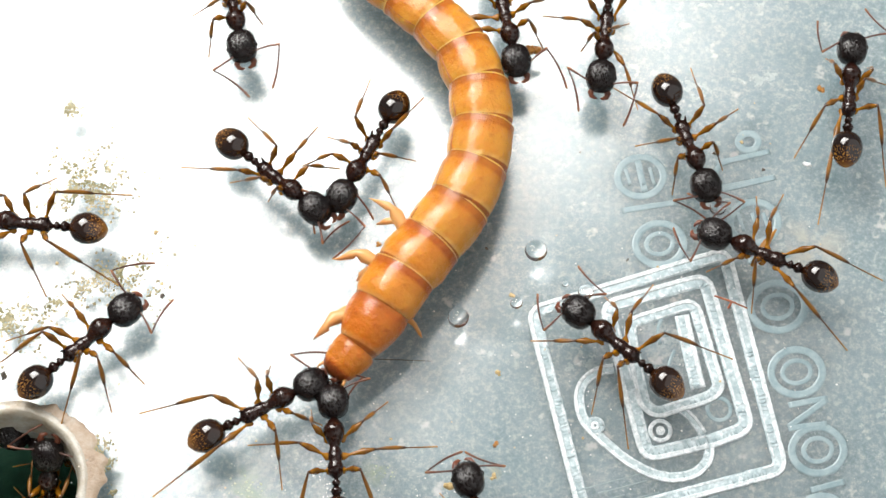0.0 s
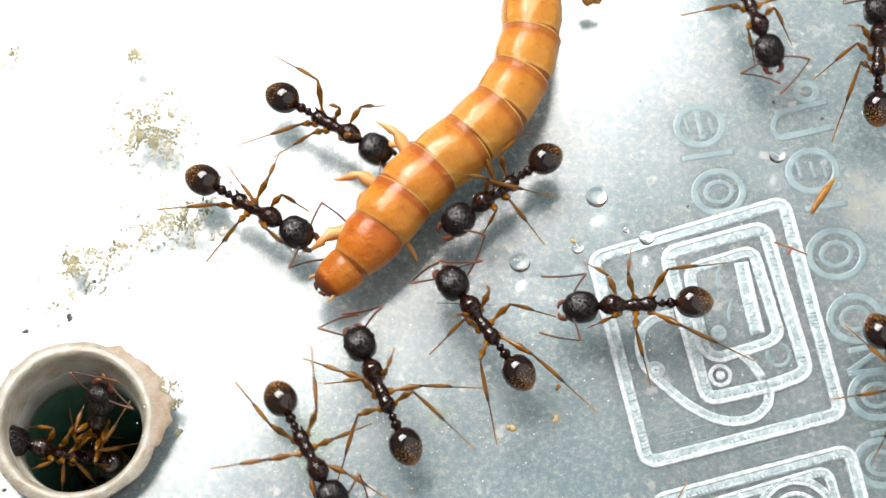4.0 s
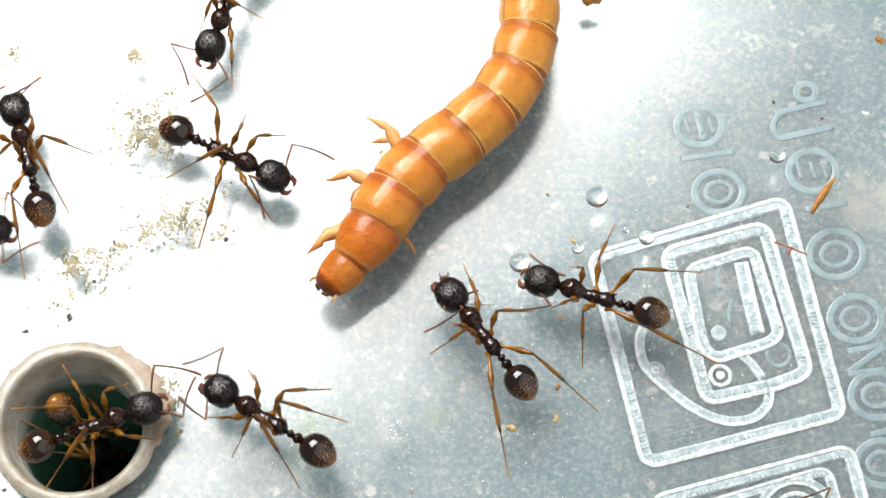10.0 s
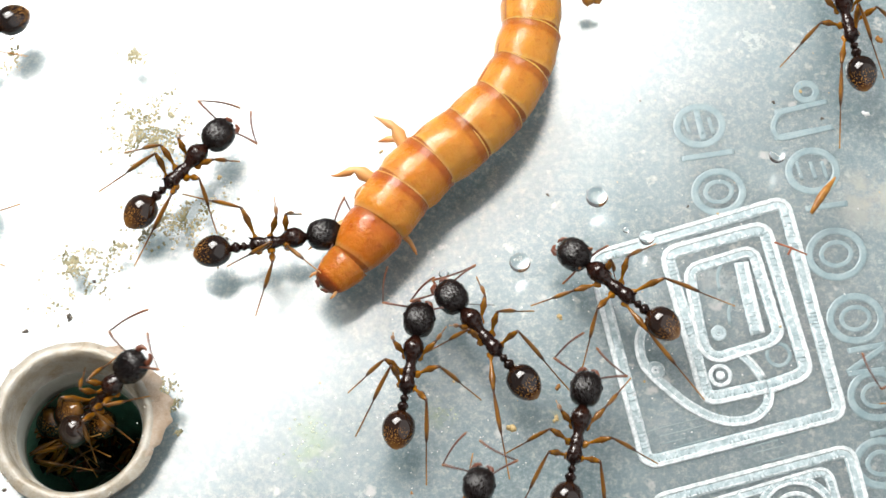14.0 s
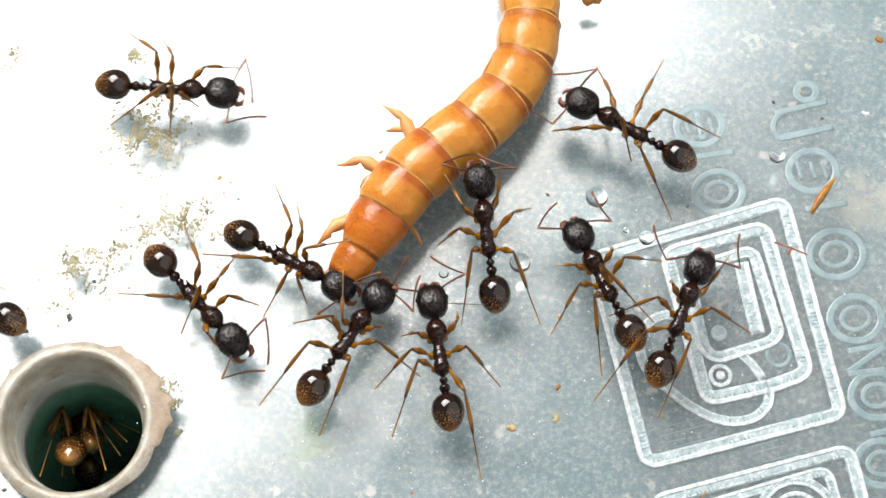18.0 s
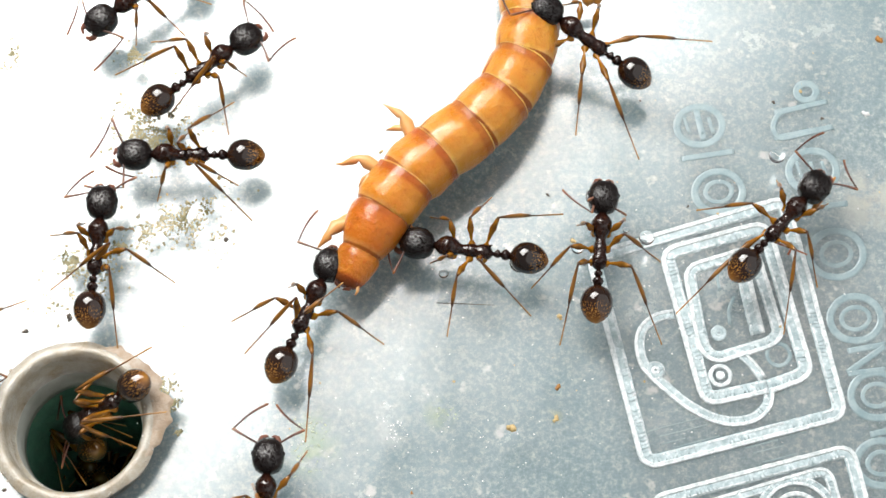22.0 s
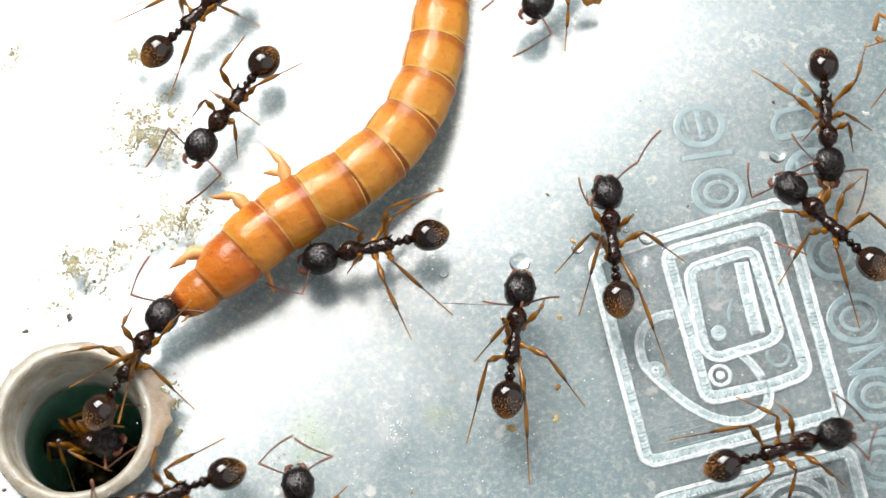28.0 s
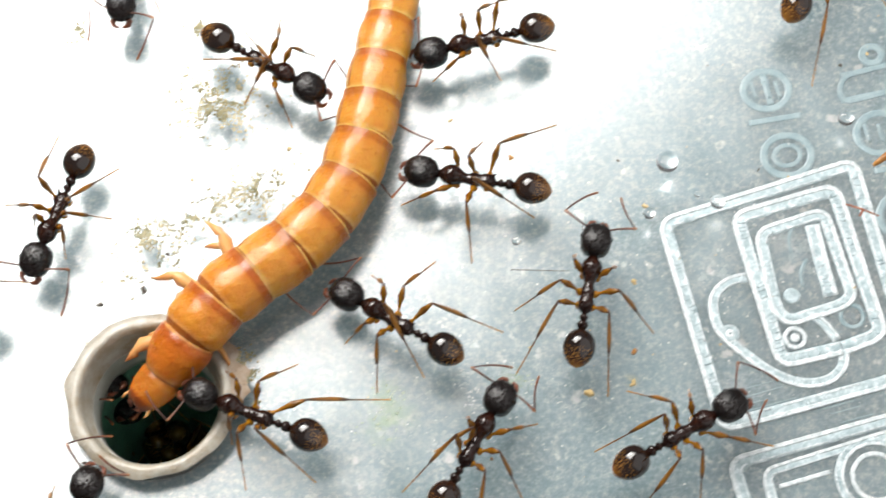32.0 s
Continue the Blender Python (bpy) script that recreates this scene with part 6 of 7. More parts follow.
    ramble("", [(9.2, -33.73, 2.72, 0, -13, 0), (10.4, -22.82, 0.19, 0, 0, 0), (11, -20.45, 0.22, 0, -7, 0), (11.6, -17.75, -0.11, 0, 51, 0), (12, -17.11, 1.65, 0, 53, 0), (12.5, -16.01, 5.11, 0, 63, 0), (13, -14.7, 7.16, 0, 48, 0), (14, -14.02, 3.87, 0, 48, 0), (14.5, -7.81, 7.95, 0, 9, 0), (15.5, -9.16, 4.85, 0, -19, 0), (16.5, -12.26, -0.44, 0, -9, 0), (17, -12.56, -1.27, 0, -34, 0), (18, -12.85, -3.24, 0, -48, 0), (19, -14.03, -3.08, 0, -30, 0), (20, -14.16, -4.25, 0, -10, 0), (21, -15.57, -4.05, 0, 6, 0), (21.5, -17.12, -2.39, 0, 62, 0), (22, -18.19, -0.78, 0, 87, 0), (22.5, -18.12, -0.93, 0, 88, 0), (23, -18.32, -0.16, 0, 93, 0), (24, -18.07, 4.13, 0, 80, 0), (24.5, -17.65, 5.69, 0, 78, 0), (25, -18.48, 8.51, 0, 92, 0), (25.5, -19.41, 12.4, 0, 96, 0), (26, -20.26, 17.44, 0, 98, 0), (26.8, -22.56, 24.46, 0, 108, 0)], [(11, 3.5, 2, 1.6, -0.8, -0.9, 3.5, 1.1, -4, -2.9, 2.5, -4.5, -2.5), (13, 2.6, 1.9, 2.4, -0.6, 0.6, 3.2, 1.2, -1.8, -2.5, 3.5, -4.9, -3.1), (14, 2, 1.8, 2.9, -1.5, -0.9, 3.5, -0.9, -3.5, -3.4, 2.9, -5.1, -1.5), (17, 1.8, 1.6, 4.8, -0.4, 0.3, 3.9, 1.3, -4.2, -3.2, 2.1, -1.9, -1.6), (18, 2, 2.4, 3.7, -0.6, -0.9, 3.5, 0.5, -1.6, -4.2, 2.4, -3.4, -2.7), (19, 0.7, 2.1, 1.9, -1.5, -1.1, 2.8, 0.7, -1.7, -2.9, 3.9, -2.1, -2.9), (20, 1.6, 1.7, 2, -1.7, -0, 4.2, -0, -3.1, -4.8, 3.5, -2.9, -2.5), (21, 3, 4, 2.6, -1.9, -2.3, 3.1, 0.3, -3.4, -4.5, 2.5, -1.7, -2), (22, 2.2, 1, 2, -1.6, 1.4, 2.8, -0.9, -4.1, -1.5, 2.3, -4.8, -1.5), (23, 2.3, 1, 1.5, -1.7, 1.6, 2.8, -1.9, -4.2, -2, 2.6, -6.3, -1.1), (24, 2.4, 2, 2.3, -1, 0.9, 2.5, 0.7, -3, -4.2, 2.9, -5.3, -3.1), (25, 4.2, 1.5, 3.2, -1.7, -0.2, 2, -4.2, -3.5, -4.6, 2.2, -5.1, -1.4)])
    ramble("", [(9.3, -38.53, 13.87, 0, -30, 0), (10.5, -29.23, 8.48, 0, -3, 0), (11, -25.79, 8.69, 0, -6, 0), (11.6, -21.58, 7.02, 0, -6, 0), (12, -16.97, 7.3, 0, 5, 0), (12.5, -16.17, 9.62, 0, 18, 0), (13, -12.39, 18.13, 0, -53, 0), (14.3, -6.12, 27.82, 0, 57, 0)], [(12, 2.6, 1.9, 3.5, -2.2, -0.9, 3.5, -1.5, -2.6, -3, 2.6, -4.5, -2.5)])
    ramble("", [(11.3, -11.99, 32.38, 0, -99, 0), (12.7, -13.88, 20.29, 0, -85, 0), (13, -13.78, 17.12, 0, -84, 0), (13.4, -13.84, 12.22, 0, -103, 0), (13.7, -18.62, 12.38, 0, -120, 0), (14, -25.93, 11.18, 0, -143, 0), (15.7, -40.88, 6.35, 0, -162, 0)])
    ramble("", [(10.5, -40.75, -0.68, 0, 10, 0), (12, -27.85, 1.62, 0, -3, 0), (12.5, -23.49, 0.19, 0, -13, 0), (13, -21.98, 0.81, 0, -22, 0), (13.5, -23.61, 0.68, 0, -55, 0), (14, -26.52, 0.21, 0, -117, 0), (16.7, -50.12, -3.31, 0, -172, 0)])
    ramble("", [(9.8, -35.53, -21.53, 0, 50, 0), (11.6, -25, -9, 0, 51, 0), (12, -23.26, -7.33, 0, 51, 0), (12.5, -22.79, -5.84, 0, 55, 0), (13, -22.21, -3.93, 0, 55, 0), (13.5, -23.73, -6.9, 0, 79, 0), (15.7, -41.53, -14.72, 0, 204, 0)])
    ramble("", [(9.2, -5.35, -29.15, 0, 108, 0), (10.5, -9.06, -17.81, 0, 104, 0), (11, -7.4, -14.26, 0, 115, 0), (11.6, -3.26, -10.77, 0, 78, 0), (12, -3.41, -9.64, 0, 83, 0), (13, -2.64, -8.78, 0, 90, 0), (14, -1.75, -7.25, 0, 80, 0), (14.5, -1.75, -6.98, 0, 84, 0), (16.5, -4, -5.69, 0, 57, 0), (17, -3.89, -4.62, 0, 59, 0), (18, -5.01, -5.52, 0, 56, 0), (19, -6.21, -6.78, 0, 60, 0), (20, -5.66, -6.49, 0, 58, 0), (21, -5.37, -5.56, 0, 58, 0), (22, -7.13, -4.03, 0, 66, 0), (23, -7.86, -4.62, 0, 62, 0), (24, -9.24, -4.45, 0, 49, 0), (25, -11.1, -3.12, 0, 66, 0), (25.5, -12.88, -1.89, 0, 64, 0), (27.5, -14.64, -6.62, 0, 42, 0), (28, -16.01, -6.42, -0.4, 57, 10), (29, -18.34, -6.96, -1.3, 50, 52), (30, -18.79, -7.34, -1.7, 24, 55), (30.5, -19.6, -8.27, -3.3, 16, 68), (31, -20.56, -8.82, -4.5, -32, 73), (31.5, -21.48, -8.85, -6.5, -55, 67), (32, -21.67, -7.8, -7.3, -50, 69)], [(12, 2.4, 1.3, 3.6, -1.7, 1, 2.5, -2, -4.1, -4.1, 2.5, -4.5, -2.5, 5.8, 3.3, 6.5, -1.2), (13, 2.1, 1.4, 2.2, -1.4, 0.8, 2.4, 0.5, -4.6, -4.6, 3.7, -4, -1.8, 5, 2.4, 4.9, -2.1), (14, 2.4, 1.3, 3.3, -1.4, -1.2, 3, -0.3, -3.8, -3.3, 2.2, -5.3, -1.9), (17, 2.6, 1.9, 1.5, -1.1, -1.7, 3.6, -0.7, -3.4, -4.5, 2.5, -6.9, -1.3), (18, 2.6, 1.9, 2.2, -1.2, -0.4, 3.1, 0.9, -4, -5, 2, -4.6, -1.5), (19, 1.3, 2.2, 2.2, -0.8, -2.6, 4.7, 1.7, -3.8, -4.5, 2.5, -5.7, -2.2), (20, 2.3, 1.5, 2.1, -0.9, 1.3, 2.5, 1.2, -3.6, -3.5, 4.4, -5.7, -1.8), (21, 1.6, 1.4, 2.1, -0.9, 1, 2.5, -0.3, -3.6, -6.7, 1.4, -6.5, -1.9), (22, 1.3, 1.7, 1.9, -1.3, -1.6, 3.6, 0.5, -4.2, -2.9, 2.2, -5.9, -2.6), (23, 2.6, 1.9, 2.3, -1.5, -0.6, 2.8, 1.2, -4.3, -3.3, 1.8, -4.6, -3.1), (24, 3.5, 1.3, 2.6, -2.3, -0.1, 2.6, -0.9, -3.5, -3.7, 3.5, -6.5, -3.9), (25, 1, 3.1, 3, -2.9, -0.9, 3.5, 0, -4.5, -2.7, 2.2, -6.9, -3.5), (27.5, 2.5, 2, 4.1, -1.5, -1.6, 3.6, 0.1, -4.4, -2.5, 1.7, -2.2, -0.8)])
    ramble("", [(6.5, 20.2, -26.77, 0, 101, 0), (7.6, 18.34, -17.39, 0, 113, 0), (8, 20.58, -15.3, 0, 124, 0), (8.5, 23.09, -14.42, 0, 143, 0), (9, 24.85, -14.92, 0, 155, 0), (10.3, 18.85, -18.23, 0, 113, 0), (11, 15.55, -11.57, 0, 85, 0), (11.3, 16.8, -10.26, 0, 69, 0), (11.6, 19.57, -8.52, 0, 45, 0), (12, 23.7, -5.47, 0, 38, 0), (12.4, 27.03, -3.24, 0, 46, 0), (13.2, 32.88, 1.6, 0, 40, 0)], [(11, 2.6, 1.9, 3.3, -2.4, -0.9, 3.8, -1.4, -3.4, -4.5, 2.5, -4.5, -2.5)])
    ramble("", [(10.3, 4.22, -34.64, 0, 87, 0), (12.5, 5.25, -14.86, 0, 13, 0), (13, 8.11, -13.64, 0, 28, 0), (13.5, 7.85, -12.83, 0, 36, 0), (14, 6.75, -10.95, 0, 79, 0), (14.5, 10.83, -7.28, 0, 53, 0), (15.5, 10.16, -7.8, 0, 55, 0), (16.5, 9.3, -7.38, 0, 58, 0), (17, 10.76, -6.99, 0, 58, 0), (18, 12.29, -4.21, 0, 68, 0), (19, 13, -3.5, 0, 95, 0), (20, 13.2, -3.1, 0, 99, 0), (21, 14.04, -2.35, 0, 85, 0), (22, 17.74, 0.87, 0, 48, 0), (22.5, 20.08, 2.6, 0, 53, 0), (23, 20.74, 5.81, 0, 70, 0), (24, 21.65, 8.96, 0, 70, 0), (25, 21.73, 9.28, 0, 69, 0), (25.5, 21.56, 9.65, 0, 75, 0), (26.7, 22.94, 11.2, 0, 70, 0), (27.5, 24.15, 11.93, 0, 74, 0), (28, 27.07, 11.01, 0, 65, 0), (29, 33.88, 16.99, 0, 41, 0)], [(14, 2.4, 1.4, 4.8, -2.5, -0.9, 3.5, 0.1, -4.3, -4.5, 2.5, -4.5, -2.5), (17, 2.9, 1.5, 3.9, -2, -0.8, 4, 0.7, -2.8, -3.2, 2.6, -5.3, -1.5), (18, 2.2, 1.2, 4.8, -1.3, -0.9, 3.5, 1, -3.7, -5.5, 2.6, -5.1, -0.8, 4.7, 3, 5.9, -1.3), (19, 2.2, 1.1, 3.9, -3, -0.5, 2.2, -1.5, -3, -4.3, 5.5, -4.8, -3.4, 2.3, 2.6, 4.7, 1.2), (20, 1.8, 1.3, 3.3, -3, -0.3, 2.4, -2, -2.6, -4.1, 5.7, -5.4, -2.8, 2.6, 3, 5.8, 1.5), (21, 2.2, 0.9, 3, -1.4, -0.6, 1.9, 0.4, -2.2, -6.4, 5.5, -5.4, -3.2), (22, 2.4, 1.9, 3.2, -1, -1.8, 4, -0.9, -3.5, -7, 1.1, -4.1, -3.8), (23, 2.3, 0.8, 3.3, -2.4, 0.8, 2.9, -0.9, -3.5, -6.3, 3.6, -4.6, -3.4), (24, 3, 1.5, 3.4, -1.7, -0.1, 2.1, 0.7, -2.5, -4.2, 2.9, -7.8, -3.7), (25, 2.7, 1.6, 3.1, -1.7, 0.2, 4, 0.5, -2.4, -4.5, 2.8, -8.1, -3.9)])
    ramble("", [(11.4, -7.35, -36.64, 0, 66, 0), (13.6, 0.45, -18.93, 0, 77, 0), (14, 1.09, -15.95, 0, 76, 0), (14.5, 2.81, -12.57, 0, 40, 0), (15.5, 1.19, -8.25, 0, 76, 0), (16.5, 0.44, -4.87, 0, 92, 0), (17, 1.54, -5.9, 0, 67, 0), (18, -0.15, -6.29, 0, 98, 0), (19, 0.8, -6.24, 0, 80, 0), (19.5, 2.46, -7.42, 0, 39, 0), (20, 5.32, -9.43, 0, 7, 0), (20.5, 9.71, -12.12, 0, -19, 0), (21, 14.55, -14.24, 0, -19, 0), (21.5, 19.55, -16.14, 0, -24, 0), (22.7, 27.65, -23.23, 0, -41, 0)], [(17, 2.6, 1.9, 1.6, -2.2, 0.4, 2.9, -1, -2.1, -5.6, 2.2, -5.8, -2.9), (18, 1.7, 1.9, 2.7, -1.3, -0.9, 3.5, -1.7, -2.9, -3.6, 3, -6.3, -1.2), (19, 2.8, 2, 3.2, -0.9, 0.9, 2.6, -0.9, -2.4, -4.5, 2.6, -5.8, -2.2), (20, 3.7, 2.3, 2.6, -1.1, -0.9, 3.5, 1.2, -3.4, -4.5, 2.9, -3.6, -2.4)])
    ramble("", [(25.4, 27.59, 29.13, 0, -130, 0), (26.8, 19.43, 19.39, 0, -104, 0), (27.5, 20.2, 12.48, 0, -101, 0), (28, 20.6, 7.31, 0, -91, 0), (28.5, 20.77, 5.37, 0, -90, 0), (29, 21.04, 3.06, 0, -88, 0), (29.5, 21.12, -3.69, 0, -80, 0), (30, 20.57, -8.61, 0, -111, 0), (30.4, 18.43, -13.97, 0, -114, 0), (31.4, 14.54, -22.44, 0, -115, 0)], [(28, 1.7, 1.6, 1.1, -1.1, 0.4, 2.7, -3.1, -3.7, -4.9, 2.7, -3.6, -2), (30, 2.6, 1.9, 3.3, -0.9, -0.9, 3.5, -0.9, -3.5, -4, 1.2, -4.5, -2.5)])
    ramble("", [(25.2, 33.76, -4.93, 0, 136, 0), (26.3, 26.85, 1.63, 0, 149, 0), (27.5, 21.01, 1.18, 0, 138, 0), (28, 20.49, 0.87, 0, 134, 0), (29, 20.44, 0.54, 0, 127, 0), (29.5, 19.2, 0.67, 0, 183, 0), (30, 16.1, 0.42, 0, 157, 0), (30.3, 12.42, 0, 0, 164, 0), (30.7, 5.42, 3.03, 0, 170, 0), (31, 1.52, 3.79, 0, 167, 0), (31.5, -1.81, 4.39, 0, 173, 0), (32, -2.02, 1.64, 0, 170, 0)], [(28, 3.2, 1.4, 2.6, -1.9, -0.1, 4.1, 0.9, -3.9, -4.7, 2.7, -4.5, -2.5), (29, 2.6, 1.9, 9.1, -4.6, -0.4, 3.8, 3.1, -5.3, -6, 2.6, -4.5, -2.5), (30, 2.6, 1.9, 2.7, -1.6, -0.1, 3.2, -2, -1.5, -4.5, 2.5, -5.3, -3.5), (31, 2.2, 1.1, 2.6, -1.9, -0.9, 3.5, 0.6, -2.7, -4.9, 3.4, -8.2, -3.1), (32, 3.8, 1.6, 2.6, -1.9, -0.4, 4.2, 0.1, -2.7, -3.3, 1.2, -3.7, -4.3)])
    ramble("", [(12.4, 40, -13.61, 0, 159, 0), (14.8, 20.08, -6, 0, 138, 0), (15.6, 17.14, -3.85, 0, 132, 0), (16.5, 13.07, -0.65, 0, 119, 0), (17, 12.69, 4.01, 0, 119, 0), (18, 9.91, 6.32, 0.3, 152, 7), (19, 9.07, 8.23, 0.4, 146, 9), (20, 9.78, 10, 0, 132, 0), (21, 9.05, 10.94, 0.4, 142, 8), (22, 7.75, 11.43, 0.7, 148, 15), (23, 8.36, 9.35, 0.6, 181, 12), (24, 8.79, 8.01, 0, 196, 0), (25, 7.33, 7.27, 0, 204, 0), (25.5, 5.27, 6.98, 0, 194, 0), (27.5, -1.26, 0.21, 0, 192, 0), (28, -3.56, -0.3, 0, 193, 0), (29, -6.23, -3.5, 0, 179, 0), (30, -5.46, -4.16, 0, 162, 0), (31, -6.73, -5.14, 0, 166, 0), (31.5, -7.04, -5.52, 0, 163, 0), (32, -6.37, -6.16, 0, 149, 0)], [(17, 3.7, 1.5, 3.1, -1.8, -1.9, 3.8, -2.4, -4.2, -3.8, 2, -4.7, -3.6), (18, 3.7, 1.4, 3.7, -3.5, -0.8, 1, 0.3, -5.8, -4.2, 3, -4.5, -2.5), (19, 2.6, 1.9, 4.6, -2.7, 0, 4.5, -0.2, -5.9, -6.1, 3.6, -6.3, -4.5), (20, 2.6, 1.9, 1.5, -1.5, -1.9, 6.1, 0.5, -3.9, -6.2, 3.6, -6.8, -3.7), (21, 2.6, 1.9, -0.1, -1.6, -1.3, 4.7, -1.4, -3.7, -5.7, 3.6, -8.4, -2), (22, 2.6, 1.9, 2.6, -1.9, -2.1, 4.4, 0.8, -3, -5.7, 3.8, -5.6, -4.4), (23, 2.2, 0.1, 2, -4, 1.2, 2.9, -0.7, -5, -2.1, 4.2, -4.2, -3.1), (24, 1.9, 0.8, 0.4, -2.3, -0.1, 3.8, -1.5, -5.1, -5.4, 3.3, -5.5, -2.7), (25, 1.5, 0.8, 2.6, -3.8, -1.2, 3.8, -3.2, -5.4, -3.1, 1.8, -6, -4), (28, 1.7, 0.7, 2.6, -1.9, -0.8, 5, -3.9, -2.8, -3.2, 4.2, -4.2, -2.8), (29, 2.6, 1.9, 2.6, -1.9, -0.9, 3.5, -0.6, -5, -1.4, 1.2, -7.4, -4.1), (30, 5.5, 0.7, 2.6, -1.9, 2.4, 3.7, 0.4, -2.9, -3.9, 3.3, -4.6, -6.2), (31, 1.8, 2.3, -0.9, -3.4, -0.9, 3.5, -1.9, -5.3, -5.3, 2.1, -5.3, -4.1), (32, 1.8, 2, 2.6, -1.9, -0.9, 3.5, 0.1, -4.2, -2.5, 1.5, -4.9, -2.6)])
    ramble("", [(15.1, -48.45, 8.91, 0, -3, 0), (17, -31.47, 8.14, 0, 11, 0), (17.3, -26.15, 8.93, 0, 9, 0), (17.6, -20.53, 10.84, 0, 28, 0), (18, -14.89, 8.8, 0, -5, 0), (18.5, -10.71, 9.99, 0, 14, 0), (19, -11.04, 10.43, 0, 27, 0), (19.5, -12.23, 10.59, 0, 31, 0), (20, -13.68, 9.97, 0, 11, 0), (20.5, -13.78, 8.44, 0, -9, 0), (21, -15.23, 8.68, 0, 3, 0), (21.5, -15.07, 9.3, 0, 31, 0), (22, -13.07, 9.93, 0, 38, 0), (22.5, -10.78, 10.84, 0, 30, 0), (23, -9.72, 11.33, 0, 27, 0), (24, -8.88, 10.28, 0, 16, 0), (25, -7.49, 8.88, 0, 11, 0), (25.5, -8.52, 9.64, 0, 26, 0), (26.5, -12.41, 11.17, 0, 17, 0), (27.5, -15.47, 11.36, 0, -12, 0), (28, -13.57, 13.19, 0, 47, 0), (28.4, -11.1, 17.96, 0, 63, 0), (29.9, -0.08, 25.03, 0, 33, 0)], [(18, 3.6, 2.1, 1.6, -0.4, -0.9, 3.5, 0.3, -2.4, -3.2, 3.9, -3, -1.9), (19, 2.3, 1.9, 2.7, -3.1, 0.8, 3.1, 0.1, -2.5, -3.4, 3.8, -3.3, -1.1), (20, 3.3, 2.7, 2.6, -1.9, 0.6, 3.3, 0.1, -2.6, -2.6, 3.1, -0.9, -0.3), (21, 1.8, 1.9, 4.1, -3.2, -0.3, 3, -0.4, -3.6, -1.7, 3, -2.5, -2.7), (22, 1.8, 2.1, 1.9, -1.3, -1, 3.6, -0.9, -3.5, -3.7, 3.2, -2.4, -0.5), (23, 1.5, 1.9, 2.6, -1.3, -0.2, 2.6, 0.8, -1.8, -2, 2.9, -3.5, -1.8), (24, 3.1, 1.8, 2.2, -0.6, -1.4, 3.1, 0.9, -2.2, -2.8, 3.1, -3.7, -1.8), (25, 3.6, 1.2, 3.1, -1.8, -0.2, 1.7, -0.9, -3.5, -1.3, 1.8, -4.4, -0.8)])
    ramble("", [(22.5, -19.25, 31.43, 0, -41, 0), (24.3, -7.11, 21, 0, -66, 0), (25, -7.72, 15.59, 0, -71, 0), (25.5, -8.04, 20.65, 0, -83, 0), (26.6, -5.77, 18.66, 0, -127, 0), (27.5, -9.57, 10.47, 0, -133, 0), (28, -11.32, 7.95, 0, -123, 0), (28.7, -15.05, 5.51, 0, -138, 0), (29, -16.67, 4.24, 0, -135, 0), (29.5, -18.24, 3.25, 0, -102, 0), (30, -19.35, 1.71, 0, -90, 0), (31, -21.04, 2.27, 0, -113, 0), (31.5, -22.83, 2.05, 0, -110, 0), (32, -24.07, 0.32, 0, -110, 0)], [(28, 2.2, 1.7, 1.5, -1.8, -0.1, 1.4, -0.3, -1.9, -4.4, 1.4, -4, -2.2), (29, 2.1, 2, 2.3, -1.8, 0, 2.5, -0.9, -2.9, -3.8, 1.9, -2, -2.3), (30, 0.9, 0.4, 3.3, -1.5, 0.3, 3.1, -2.2, -3.9, -5.1, 4.5, -2.7, -3.1), (31, 1.6, 3.1, 1.3, -1, -0.9, 3.5, 0.2, -2.7, -6.7, 4, -3.4, -3.9), (32, 2.1, 1.1, 0.9, -1.2, -0.8, 2.5, 0.3, -3.1, -3.6, 1.8, -4.3, -2)])
    ramble("", [(20.9, -3.53, 34.12, 0, -93, 0), (22.3, -4.11, 21.9, 0, -68, 0), (23, -2.87, 16.34, 0, -71, 0), (24, -0.4, 14.54, 0, -69, 0), (24.5, 0.64, 14.98, 0, -65, 0), (25, 0.37, 14.53, 1.6, -53, 25), (25.5, 1.44, 13.31, 2, -57, 21), (26.2, 0.49, 20.44, 0, -49, 0), (27, 0.83, 26.68, 0, -58, 0), (27.8, 3.93, 33.33, 0, 65, 0)], [(24, 2.8, 3.1, 2.8, -2, -0.9, 3.5, 0.9, -3.4, -4.5, 2.5, -4.5, -2.5)])
    ramble("", [(17.7, 7.07, 26.65, 0, -148, 0), (19.2, -4.23, 19.57, 0, -84, 0), (19.6, -4.78, 16.38, 0, -83, 0), (20, -5.86, 13.77, 0, -86, 0), (20.5, -6.13, 10.39, 0, -95, 0), (21, -7.19, 8.21, 0, -120, 0), (21.5, -11.28, 4.65, 0, -132, 0), (22, -13.5, 4.93, 0, -180, 0), (22.5, -15.36, 5.26, 0, -188, 0), (23, -20.54, 7.3, 0, -186, 0), (23.4, -26.07, 8.98, 0, -193, 0), (25.6, -38.66, 24.55, 0, -231, 0)], [(21, 3.6, 1.6, 2.6, -1.9, 0.7, 4, -0, -2.7, -4, 0.7, -4.1, -4), (22, 1.8, 2.2, 1.6, -2, -2.5, 1.3, 0.1, -2, -3.3, 3.3, -2.1, -3.6)])
